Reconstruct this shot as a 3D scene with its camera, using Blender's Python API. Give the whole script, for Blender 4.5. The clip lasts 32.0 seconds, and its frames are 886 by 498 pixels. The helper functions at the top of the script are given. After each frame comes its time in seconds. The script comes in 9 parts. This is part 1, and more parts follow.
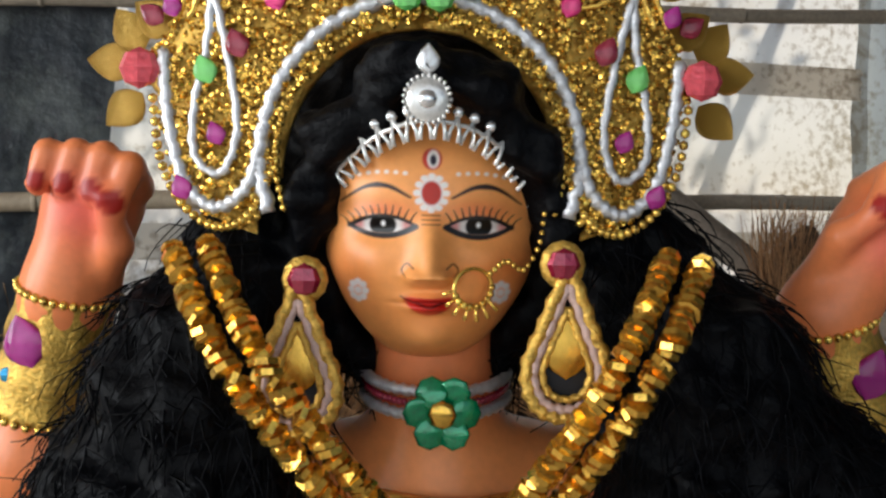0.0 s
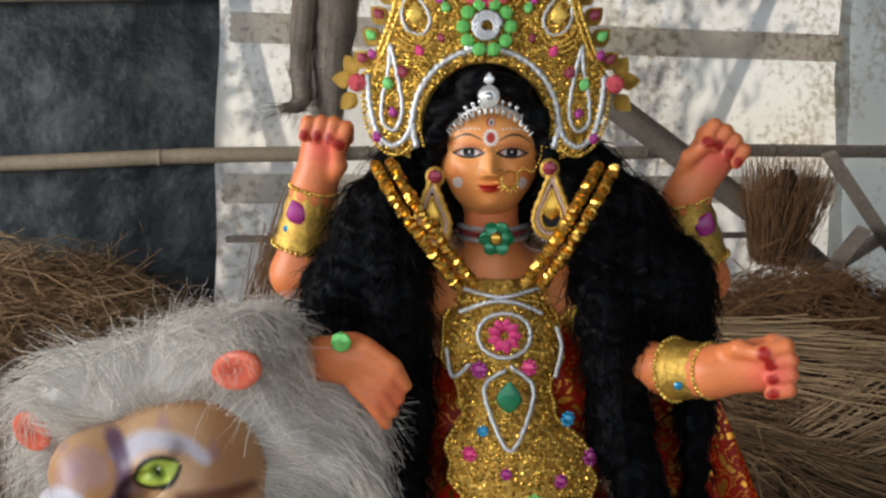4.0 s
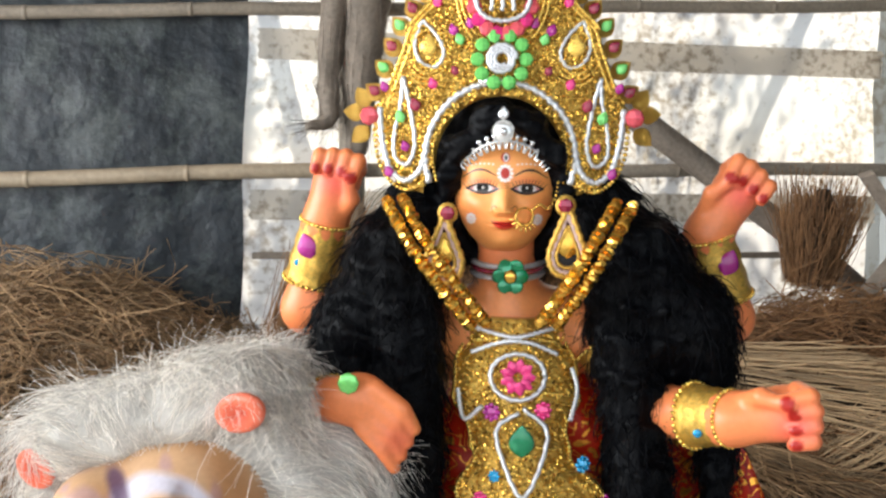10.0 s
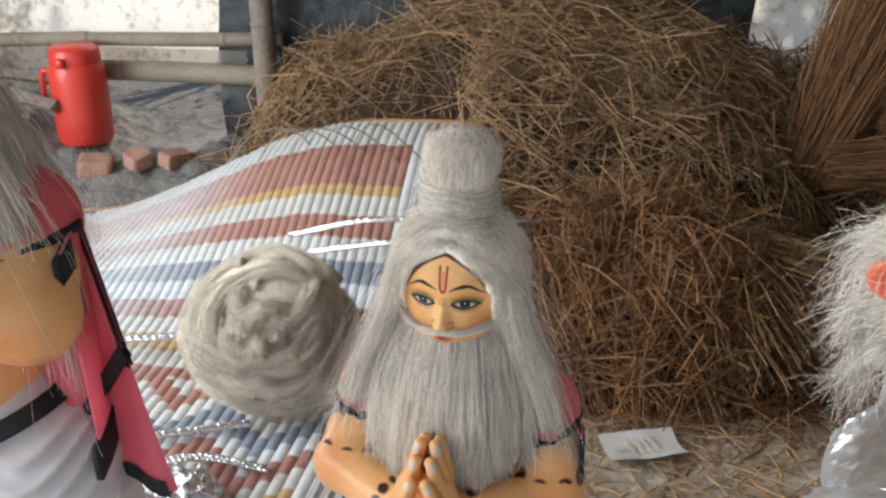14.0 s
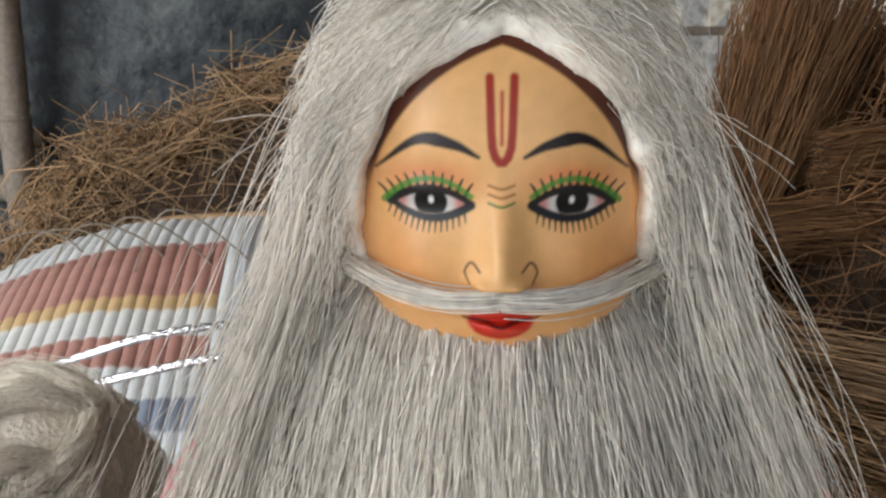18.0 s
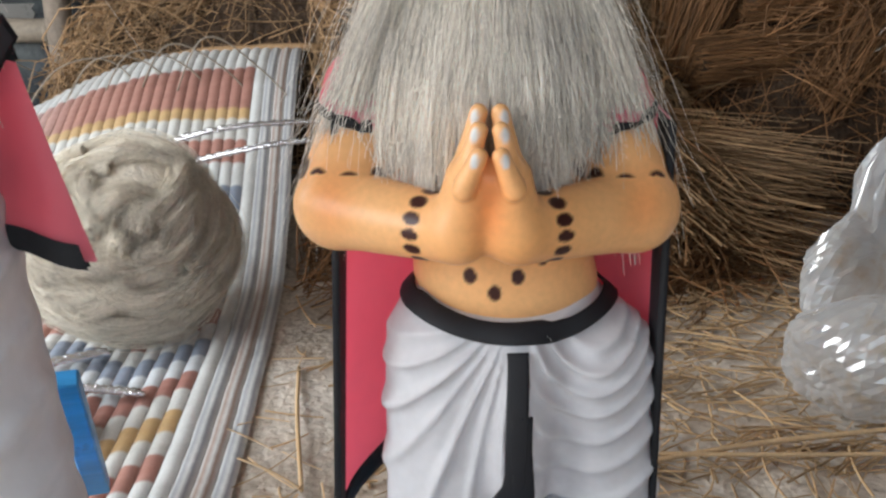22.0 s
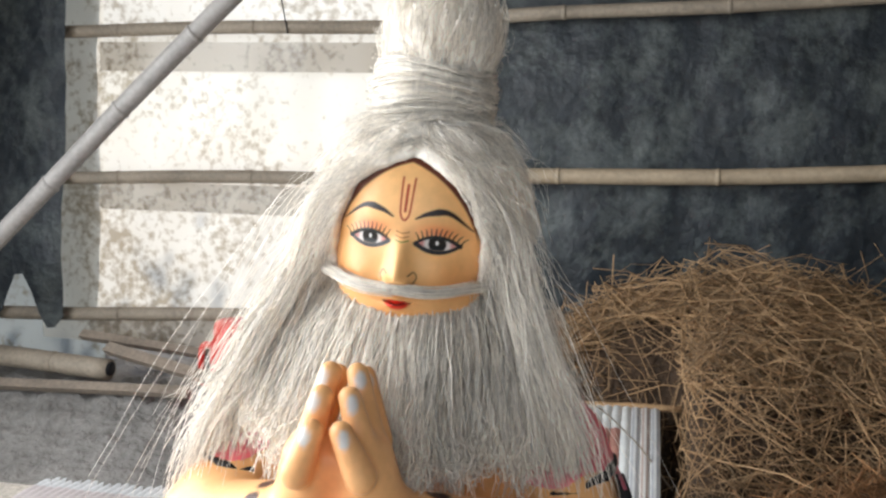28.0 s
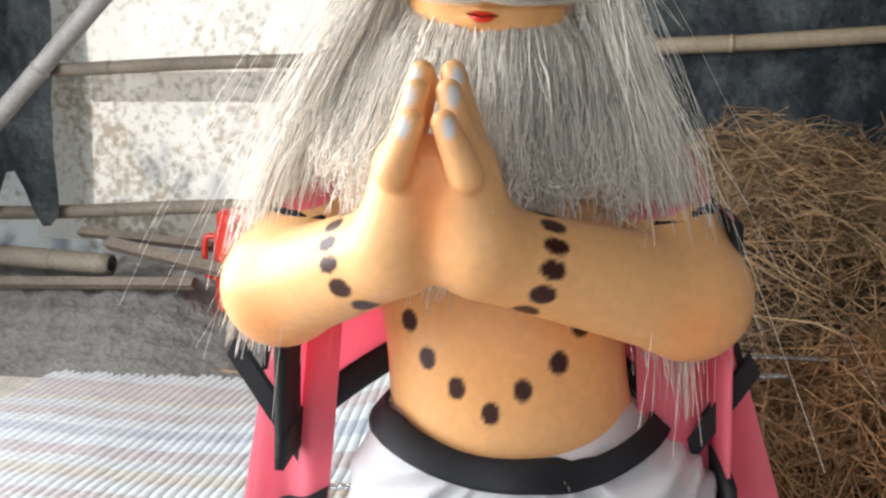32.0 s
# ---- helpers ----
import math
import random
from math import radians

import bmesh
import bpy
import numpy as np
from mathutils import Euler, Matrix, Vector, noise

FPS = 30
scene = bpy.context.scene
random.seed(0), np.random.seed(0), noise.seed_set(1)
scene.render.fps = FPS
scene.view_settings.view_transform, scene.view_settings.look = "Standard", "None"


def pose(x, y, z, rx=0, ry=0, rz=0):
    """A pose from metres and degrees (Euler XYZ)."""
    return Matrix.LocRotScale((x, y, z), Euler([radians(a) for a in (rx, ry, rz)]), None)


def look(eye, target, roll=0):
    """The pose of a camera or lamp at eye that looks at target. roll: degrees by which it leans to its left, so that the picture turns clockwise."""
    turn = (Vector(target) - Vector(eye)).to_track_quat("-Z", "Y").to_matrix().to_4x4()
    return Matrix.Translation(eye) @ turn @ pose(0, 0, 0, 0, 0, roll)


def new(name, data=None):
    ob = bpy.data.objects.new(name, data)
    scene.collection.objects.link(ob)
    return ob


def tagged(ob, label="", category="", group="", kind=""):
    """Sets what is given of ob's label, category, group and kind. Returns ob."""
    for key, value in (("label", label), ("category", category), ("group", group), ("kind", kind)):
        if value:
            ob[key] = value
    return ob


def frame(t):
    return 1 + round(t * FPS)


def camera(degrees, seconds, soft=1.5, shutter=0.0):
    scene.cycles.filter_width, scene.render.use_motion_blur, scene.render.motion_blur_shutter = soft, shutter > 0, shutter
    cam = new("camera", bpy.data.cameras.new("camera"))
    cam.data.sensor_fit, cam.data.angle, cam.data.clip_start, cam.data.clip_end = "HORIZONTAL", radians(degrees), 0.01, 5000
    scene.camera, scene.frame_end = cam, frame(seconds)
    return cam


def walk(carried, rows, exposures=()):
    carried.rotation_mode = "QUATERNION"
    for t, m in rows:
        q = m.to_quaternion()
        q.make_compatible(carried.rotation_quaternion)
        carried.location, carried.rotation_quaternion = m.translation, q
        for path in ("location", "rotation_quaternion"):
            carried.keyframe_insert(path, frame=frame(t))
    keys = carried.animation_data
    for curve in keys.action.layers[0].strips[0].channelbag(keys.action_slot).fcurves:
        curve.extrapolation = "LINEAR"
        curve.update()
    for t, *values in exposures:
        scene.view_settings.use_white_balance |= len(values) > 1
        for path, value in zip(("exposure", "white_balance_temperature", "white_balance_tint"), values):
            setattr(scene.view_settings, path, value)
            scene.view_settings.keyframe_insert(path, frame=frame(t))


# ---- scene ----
cam = camera(50.0, 32.0, soft=2.5)
# seconds, eye, then yaw to the left, pitch up and roll in degrees
PATH = [
    (0, -0.034, -0.016, 1.008, -13.77, -2.70, 1.24),
    (0.5, -0.044, -0.024, 1.007, -13.79, -2.79, 1.25),
    (1, -0.098, -0.213, 1.034, -13.54, -2.94, 1.36),
    (1.5, -0.120, -0.347, 1.062, -13.13, -3.16, 1.29),
    (2, -0.118, -0.480, 1.077, -11.54, -2.31, 1.00),
    (2.5, -0.150, -0.582, 1.086, -12.16, -1.34, 0.90),
    (4.5, -0.192, -0.588, 0.934, -11.21, -9.00, 0.37),
    (5, -0.183, -0.587, 0.881, -10.90, -13.99, 0.21),
    (5.5, -0.190, -0.571, 0.820, -10.14, -18.93, -0.11),
    (6, -0.189, -0.568, 0.767, -9.44, -23.02, -0.04),
    (6.5, -0.186, -0.574, 0.736, -9.13, -25.82, -0.02),
    (7, -0.175, -0.582, 0.753, -9.25, -26.41, -0.04),
    (7.5, -0.174, -0.588, 0.809, -9.48, -24.97, 0.10),
    (8, -0.169, -0.587, 0.862, -9.51, -19.00, 0.38),
    (8.5, -0.165, -0.587, 0.911, -9.44, -13.92, 0.41),
    (9, -0.164, -0.589, 0.958, -9.36, -9.27, 0.52),
    (9.5, -0.163, -0.585, 1.002, -9.29, -6.37, 0.69),
    (10, -0.162, -0.561, 1.017, -9.45, -4.81, 0.82),
    (10.5, -0.171, -0.545, 1.046, -9.24, -2.00, 0.80),
    (11, -0.187, -0.535, 1.064, -8.90, -0.23, 0.80),
    (11.5, -0.226, -0.534, 1.048, -7.26, 0.06, 0.89),
    (12, -0.299, -0.530, 1.003, -1.54, -0.54, 1.11),
    (12.5, -0.372, -0.526, 0.944, 5.96, -3.34, 0.85),
    (13, -0.444, -0.460, 0.975, 10.76, -9.68, 0.46),
    (13.5, -0.572, -0.428, 1.050, 10.77, -19.00, 0.82),
    (14, -0.690, -0.385, 1.075, 10.76, -23.40, -0.15),
    (14.5, -0.773, -0.287, 1.041, 9.15, -27.71, -1.68),
    (16.5, -0.888, 0.041, 0.737, -2.20, -13.18, -0.74),
    (17, -0.874, 0.103, 0.718, -2.53, -12.93, -0.16),
    (17.5, -0.871, 0.134, 0.713, -2.49, -12.62, -0.07),
    (18, -0.872, 0.147, 0.709, -2.19, -12.46, -0.30),
    (18.5, -0.876, 0.135, 0.718, -2.07, -11.88, -0.33),
    (19, -0.876, 0.083, 0.735, -2.42, -10.54, -0.53),
    (19.5, -0.886, 0.011, 0.757, -2.63, -8.88, -0.57),
    (20, -0.890, -0.052, 0.771, -2.68, -8.02, -0.16),
    (20.5, -0.879, -0.127, 0.765, -2.76, -8.07, -0.43),
    (21, -0.888, -0.170, 0.737, -3.13, -10.01, -0.45),
    (21.5, -0.911, -0.218, 0.696, -3.46, -13.98, -0.34),
    (22, -0.920, -0.272, 0.664, -3.51, -19.52, 0.05),
    (22.5, -0.938, -0.317, 0.618, -4.03, -25.37, 1.04),
    (23, -0.943, -0.365, 0.626, -4.56, -27.06, 1.77),
    (23.5, -0.941, -0.394, 0.681, -5.05, -27.82, 2.08),
    (24, -0.944, -0.397, 0.749, -5.30, -25.75, 2.15),
    (24.5, -0.958, -0.369, 0.798, -5.53, -21.23, 2.14),
    (25, -0.972, -0.367, 0.832, -5.09, -18.07, 2.05),
    (25.5, -0.999, -0.402, 0.871, -4.48, -15.15, 2.49),
    (26, -1.045, -0.418, 0.910, -1.07, -12.60, 2.83),
    (26.5, -1.100, -0.431, 0.943, 4.61, -10.21, 2.29),
    (28.5, -1.229, -0.430, 0.980, 12.12, -3.77, 1.43),
    (29, -1.268, -0.373, 0.961, 12.20, -2.65, 0.77),
    (29.5, -1.291, -0.322, 0.960, 12.13, -1.92, 0.08),
    (30, -1.298, -0.311, 0.970, 11.63, -0.87, -0.61),
    (30.5, -1.289, -0.338, 0.943, 11.11, -0.59, -0.55),
    (31, -1.284, -0.364, 0.897, 10.96, -2.20, -0.56),
    (31.5, -1.287, -0.379, 0.854, 10.79, -4.91, -0.48),
    (32, -1.285, -0.396, 0.808, 10.58, -9.11, 0.05),
]
walk(cam, [(t, pose(x, y, z, 90 + pitch, 0, yaw) @ pose(0, 0, 0, 0, 0, roll)) for t, x, y, z, yaw, pitch, roll in PATH],
     exposures=[(0.0, -0.4), (2.5, -0.35), (4.5, -0.55), (5.2, -0.4), (6.0, -0.05), (7.0, 0.15), (9.0, 0.35), (11.0, 0.3), (12.5, 0.0), (14.0, -0.35), (18.0, -0.5), (20.0, -0.45), (21.0, -0.35), (23.0, -0.25), (24.0, -0.15), (26.0, -0.22), (30.0, -0.48), (32.0, -0.40)])

import itertools

from mathutils.bvhtree import BVHTree

# ---- world and light ----
world = bpy.data.worlds.new("sky")
scene.world = world
world.use_nodes = True
wn = world.node_tree.nodes
sky = wn.new("ShaderNodeTexSky")
sky.sky_type, sky.sun_disc = "NISHITA", False
sky.sun_elevation, sky.sun_rotation = radians(42), radians(20)
wn["Background"].inputs["Strength"].default_value = 0.15
world.node_tree.links.new(sky.outputs[0], wn["Background"].inputs["Color"])
sun_data = bpy.data.lights.new("sun", "SUN")
sun_data.energy, sun_data.angle, sun_data.color = 5.0, radians(0.6), (1.0, 0.94, 0.84)
sun = new("sun", sun_data)
sun.matrix_basis = look((2.6, 7.0, 7.0), (0, 0, 0))
front_data = bpy.data.lights.new("open_front_daylight", "AREA")
front_data.shape, front_data.size, front_data.size_y, front_data.energy = "RECTANGLE", 5.0, 2.0, 42
front_data.color = (0.93, 0.97, 1.0)
front = new("open_front_daylight", front_data)
front.matrix_basis = look((-1.3, -2.6, 1.5), (-0.4, 1.0, 0.4))
side_data = bpy.data.lights.new("open_side_daylight", "AREA")
side_data.shape, side_data.size, side_data.size_y, side_data.energy = "RECTANGLE", 3.0, 2.0, 225
side_data.color = (0.93, 0.97, 1.0)
side = new("open_side_daylight", side_data)
side.matrix_basis = look((-3.6, 0.0, 1.35), (-0.3, -0.2, 0.4))


# ---- materials ----
def links(m):
    return m.node_tree.nodes, m.node_tree.links


def mat(name, color, rough=0.6, metal=0.0, var=0.25, scale=30.0, bump=0.15, bump_scale=120.0, dist=0.002, attr=False, stretch=(1, 1, 1), per=0.0, spec=0.5):
    """Noise-varied principled material: colour changes at a coarse and a fine scale, with fine relief."""
    m = bpy.data.materials.new(name)
    m.use_nodes = True
    n, l = links(m)
    b = n["Principled BSDF"]
    b.inputs["Roughness"].default_value, b.inputs["Metallic"].default_value = rough, metal
    b.inputs["Specular IOR Level"].default_value = spec
    tc, mp = n.new("ShaderNodeTexCoord"), n.new("ShaderNodeMapping")
    mp.inputs["Scale"].default_value = stretch
    l.new(tc.outputs["Object"], mp.inputs["Vector"])
    coarse, fine = n.new("ShaderNodeTexNoise"), n.new("ShaderNodeTexNoise")
    coarse.inputs["Scale"].default_value, fine.inputs["Scale"].default_value = scale, bump_scale
    coarse.inputs["Detail"].default_value = fine.inputs["Detail"].default_value = 5
    l.new(mp.outputs[0], coarse.inputs["Vector"])
    l.new(mp.outputs[0], fine.inputs["Vector"])
    mixv = n.new("ShaderNodeMath")
    mixv.operation = "ADD"
    l.new(coarse.outputs["Fac"], mixv.inputs[0])
    l.new(fine.outputs["Fac"], mixv.inputs[1])
    rng = n.new("ShaderNodeMapRange")
    rng.inputs["From Min"].default_value, rng.inputs["From Max"].default_value = 0.6, 1.4
    rng.inputs["To Min"].default_value, rng.inputs["To Max"].default_value = 1 - var, 1 + var * 0.7
    l.new(mixv.outputs[0], rng.inputs["Value"])
    val = rng.outputs[0]
    if per:
        geo, pr, mul = n.new("ShaderNodeNewGeometry"), n.new("ShaderNodeMapRange"), n.new("ShaderNodeMath")
        pr.inputs["To Min"].default_value, pr.inputs["To Max"].default_value = 1 - per, 1 + per
        l.new(geo.outputs["Random Per Island"], pr.inputs["Value"])
        mul.operation = "MULTIPLY"
        l.new(val, mul.inputs[0])
        l.new(pr.outputs[0], mul.inputs[1])
        val = mul.outputs[0]
    mix = n.new("ShaderNodeVectorMath")
    mix.operation = "SCALE"
    l.new(val, mix.inputs["Scale"])
    if attr:
        at = n.new("ShaderNodeAttribute")
        at.attribute_name = "paint"
        l.new(at.outputs["Color"], mix.inputs[0])
    else:
        mix.inputs[0].default_value = color
    l.new(mix.outputs[0], b.inputs["Base Color"])
    bp = n.new("ShaderNodeBump")
    bp.inputs["Strength"].default_value, bp.inputs["Distance"].default_value = bump, dist
    l.new(fine.outputs["Fac"], bp.inputs["Height"])
    l.new(bp.outputs[0], b.inputs["Normal"])
    return m


M = {
    "clay": mat("painted_clay", (0.8, 0.5, 0.3), 0.36, var=0.12, scale=14, bump=0.14, bump_scale=180, dist=0.0008, attr=True, spec=0.4),
    "cloth_paint": mat("dyed_cloth", (0.8, 0.8, 0.8), 0.75, var=0.08, scale=25, bump=0.25, bump_scale=900, dist=0.0004, attr=True),
    "jute": mat("bleached_jute", (0.94, 0.87, 0.77), 0.42, var=0.34, scale=18, bump=0.2, bump_scale=300, dist=0.0005, per=0.30, spec=0.6),
    "mane": mat("jute_mane", (0.86, 0.80, 0.715), 0.45, var=0.30, scale=14, bump=0.2, bump_scale=300, dist=0.0005, per=0.36, spec=0.4),
    "black_hair": mat("black_fibre_hair", (0.0018, 0.0020, 0.0032), 0.50, var=0.5, scale=20, bump=0.6, bump_scale=260, dist=0.002, per=0.5, spec=0.10),
    "gold": mat("gold_foil_work", (0.76, 0.46, 0.09), 0.3, 0.65, var=0.5, scale=160, bump=0.8, bump_scale=420, dist=0.002),
    "glitter": mat("gold_sequins", (0.72, 0.42, 0.075), 0.18, 0.9, var=0.4, scale=120, bump=0.2, bump_scale=500, dist=0.0006, per=0.55),
    "gold_bead": mat("gold_beads", (0.92, 0.58, 0.12), 0.2, 0.75, var=0.35, scale=200, bump=0.3, bump_scale=600, dist=0.0008, per=0.4),
    "silver_bright": mat("silver_chain", (0.88, 0.87, 0.84), 0.25, 0.6, var=0.2, scale=200, bump=0.3, bump_scale=700, dist=0.0006),
    "cord_pink": mat("pale_pink_cord", (0.62, 0.42, 0.36), 0.5, 0.2, var=0.25, scale=200, bump=0.6, bump_scale=700, dist=0.001),
    "silver": mat("silver_cord", (0.74, 0.74, 0.76), 0.4, 0.65, var=0.2, scale=200, bump=0.6, bump_scale=700, dist=0.001),
    "trim": mat("gold_zari_trim", (0.66, 0.50, 0.21), 0.20, 0.9, var=0.5, scale=90, bump=1.0, bump_scale=120, dist=0.010),
    "pink": mat("pink_satin", (1.0, 0.27, 0.35), 0.42, var=0.10, scale=12, bump=0.15, bump_scale=60, dist=0.002),
    "white": mat("white_voile", (0.74, 0.73, 0.75), 0.5, var=0.10, scale=20, bump=0.2, bump_scale=90, dist=0.0015),
    "black": mat("black_ribbon", (0.007, 0.007, 0.010), 0.7, var=0.3, scale=60, bump=0.3, bump_scale=500, dist=0.0006),
    "blue": mat("blue_gloss_paint", (0.042, 0.325, 0.70), 0.34, var=0.34, scale=14, bump=0.45, bump_scale=70, dist=0.003, stretch=(0.22, 1, 1)),
    "straw": mat("rice_straw", (0.35, 0.215, 0.108), 0.7, var=0.5, scale=5, bump=0.3, bump_scale=200, dist=0.001, per=0.5),
    "straw_pale": mat("cut_straw", (0.52, 0.35, 0.19), 0.65, var=0.3, scale=8, bump=0.3, bump_scale=200, dist=0.001, per=0.4),
    "brace": mat("grey_bamboo", (0.27, 0.25, 0.235), 0.55, var=0.3, scale=7, bump=0.35, bump_scale=60, dist=0.003),
    # near-black brown holds the shade in the gaps between stalks
    "straw_gap_shade": mat("shaded_straw_core", (0.055, 0.030, 0.014), 0.9, var=0.6, scale=25, bump=1.0, bump_scale=70, dist=0.02),
    "coir": mat("brown_straw_bundle", (0.26, 0.128, 0.052), 0.75, var=0.4, scale=10, bump=0.3, bump_scale=200, dist=0.001, per=0.5),
    "floor": mat("dusty_concrete", (0.64, 0.575, 0.50), 0.88, var=0.5, scale=3.5, bump=1.0, bump_scale=75, dist=0.007),
    "dirt": mat("grey_dirt", (0.19, 0.178, 0.165), 0.95, var=0.4, scale=5, bump=1.0, bump_scale=30, dist=0.02),
    "bamboo": mat("dry_bamboo", (0.37, 0.29, 0.20), 0.55, var=0.3, scale=6, bump=0.3, bump_scale=60, dist=0.002, stretch=(1, 1, 1)),
    "greywood": mat("weathered_wood", (0.23, 0.185, 0.145), 0.8, var=0.4, scale=12, bump=0.7, bump_scale=70, dist=0.004),
    "rail": mat("weathered_bamboo", (0.26, 0.215, 0.165), 0.7, var=0.35, scale=8, bump=0.4, bump_scale=70, dist=0.003),
    "red_plastic": mat("red_plastic", (0.60, 0.045, 0.03), 0.35, var=0.08, scale=8, bump=0.05, bump_scale=80, dist=0.001),
    "paper": mat("crumpled_paper", (0.72, 0.71, 0.69), 0.8, var=0.1, scale=40, bump=0.4, bump_scale=60, dist=0.004),
    "mat": mat("plastic_straw_mat", (0.7, 0.7, 0.7), 0.5, var=0.16, scale=30, bump=0.3, bump_scale=300, dist=0.001, attr=True),
    "rust": mat("rusty_iron", (0.20, 0.075, 0.035), 0.75, var=0.6, scale=40, bump=0.6, bump_scale=150, dist=0.002),
    "brick": mat("broken_brick", (0.40, 0.22, 0.16), 0.9, var=0.4, scale=30, bump=0.8, bump_scale=90, dist=0.005),
    "wool": mat("jute_tow", (0.76, 0.69, 0.575), 0.75, var=0.25, scale=20, bump=0.8, bump_scale=160, dist=0.004),
    "foil": mat("silver_tinsel", (0.7, 0.7, 0.72), 0.22, 0.9, var=0.3, scale=80, bump=0.9, bump_scale=120, dist=0.004),
    "leaf": mat("dry_leaf", (0.07, 0.085, 0.035), 0.7, var=0.5, scale=6, bump=0.2, bump_scale=50, dist=0.002, per=0.4),
    "white_gem": mat("mirror_bits", (0.85, 0.85, 0.85), 0.1, 0.8, var=0.2, scale=300, bump=0.3, bump_scale=500, dist=0.0005),
}
for key, col in (("pink", (0.85, 0.03, 0.22)), ("green", (0.20, 0.70, 0.16)), ("emerald", (0.0, 0.26, 0.10)), ("magenta", (0.45, 0.01, 0.25)), ("cyan", (0.0, 0.32, 0.62)), ("coral", (0.90, 0.12, 0.15)), ("ruby", (0.32, 0.01, 0.04))):
    g = mat(key + "_gem", col, 0.08, 0.35, var=0.35, scale=250, bump=0.5, bump_scale=400, dist=0.001)
    g.node_tree.nodes["Principled BSDF"].inputs["Coat Weight"].default_value = 0.8
    M["gem_" + key] = g


def shine_through(m, color, amount):
    """Thin cloth: part of the light passes through it."""
    n, l = links(m)
    tr, mx = n.new("ShaderNodeBsdfTranslucent"), n.new("ShaderNodeMixShader")
    tr.inputs["Color"].default_value = color + (1,)
    mx.inputs[0].default_value = amount
    l.new(n["Principled BSDF"].outputs[0], mx.inputs[1])
    l.new(tr.outputs[0], mx.inputs[2])
    l.new(mx.outputs[0], n["Material Output"].inputs["Surface"])


shine_through(M["pink"], (1.0, 0.38, 0.47), 0.6)
shine_through(M["white"], (0.80, 0.78, 0.80), 0.22)


def brocade():
    """Red silk woven with gold scrolls."""
    m = mat("red_gold_brocade", (0.46, 0.017, 0.0025), 0.36, var=0.25, scale=15, bump=0.3, bump_scale=600, dist=0.0006, spec=0.2)
    n, l = links(m)
    b = n["Principled BSDF"]
    tc, w, v, ad = n.new("ShaderNodeTexCoord"), n.new("ShaderNodeTexNoise"), n.new("ShaderNodeTexVoronoi"), n.new("ShaderNodeVectorMath")
    w.inputs["Scale"].default_value, w.inputs["Detail"].default_value = 38, 2
    ad.operation = "MULTIPLY_ADD"
    ad.inputs[1].default_value = (0.034, 0.034, 0.034)
    l.new(tc.outputs["Object"], w.inputs["Vector"])
    l.new(w.outputs["Color"], ad.inputs[0])
    l.new(tc.outputs["Object"], ad.inputs[2])
    v.feature, v.inputs["Scale"].default_value = "F1", 54
    l.new(ad.outputs[0], v.inputs["Vector"])
    r = n.new("ShaderNodeValToRGB")
    e = r.color_ramp.elements
    e[0].position, e[0].color = 0.33, (1, 1, 1, 1)
    e[1].position, e[1].color = 0.37, (0, 0, 0, 1)
    for p, c in ((0.60, 0), (0.63, 1), (0.655, 1), (0.69, 0)):
        x = e.new(p)
        x.color = (c, c, c, 1)
    l.new(v.outputs["Distance"], r.inputs[0])
    old = b.inputs["Base Color"].links[0].from_socket
    mx = n.new("ShaderNodeMix")
    mx.data_type = "RGBA"
    mx.inputs["B"].default_value = (0.92, 0.40, 0.055, 1)
    l.new(r.outputs[0], mx.inputs["Factor"])
    l.new(old, mx.inputs["A"])
    l.new(mx.outputs["Result"], b.inputs["Base Color"])
    l.new(r.outputs[0], b.inputs["Metallic"])
    return m


M["brocade"] = brocade()


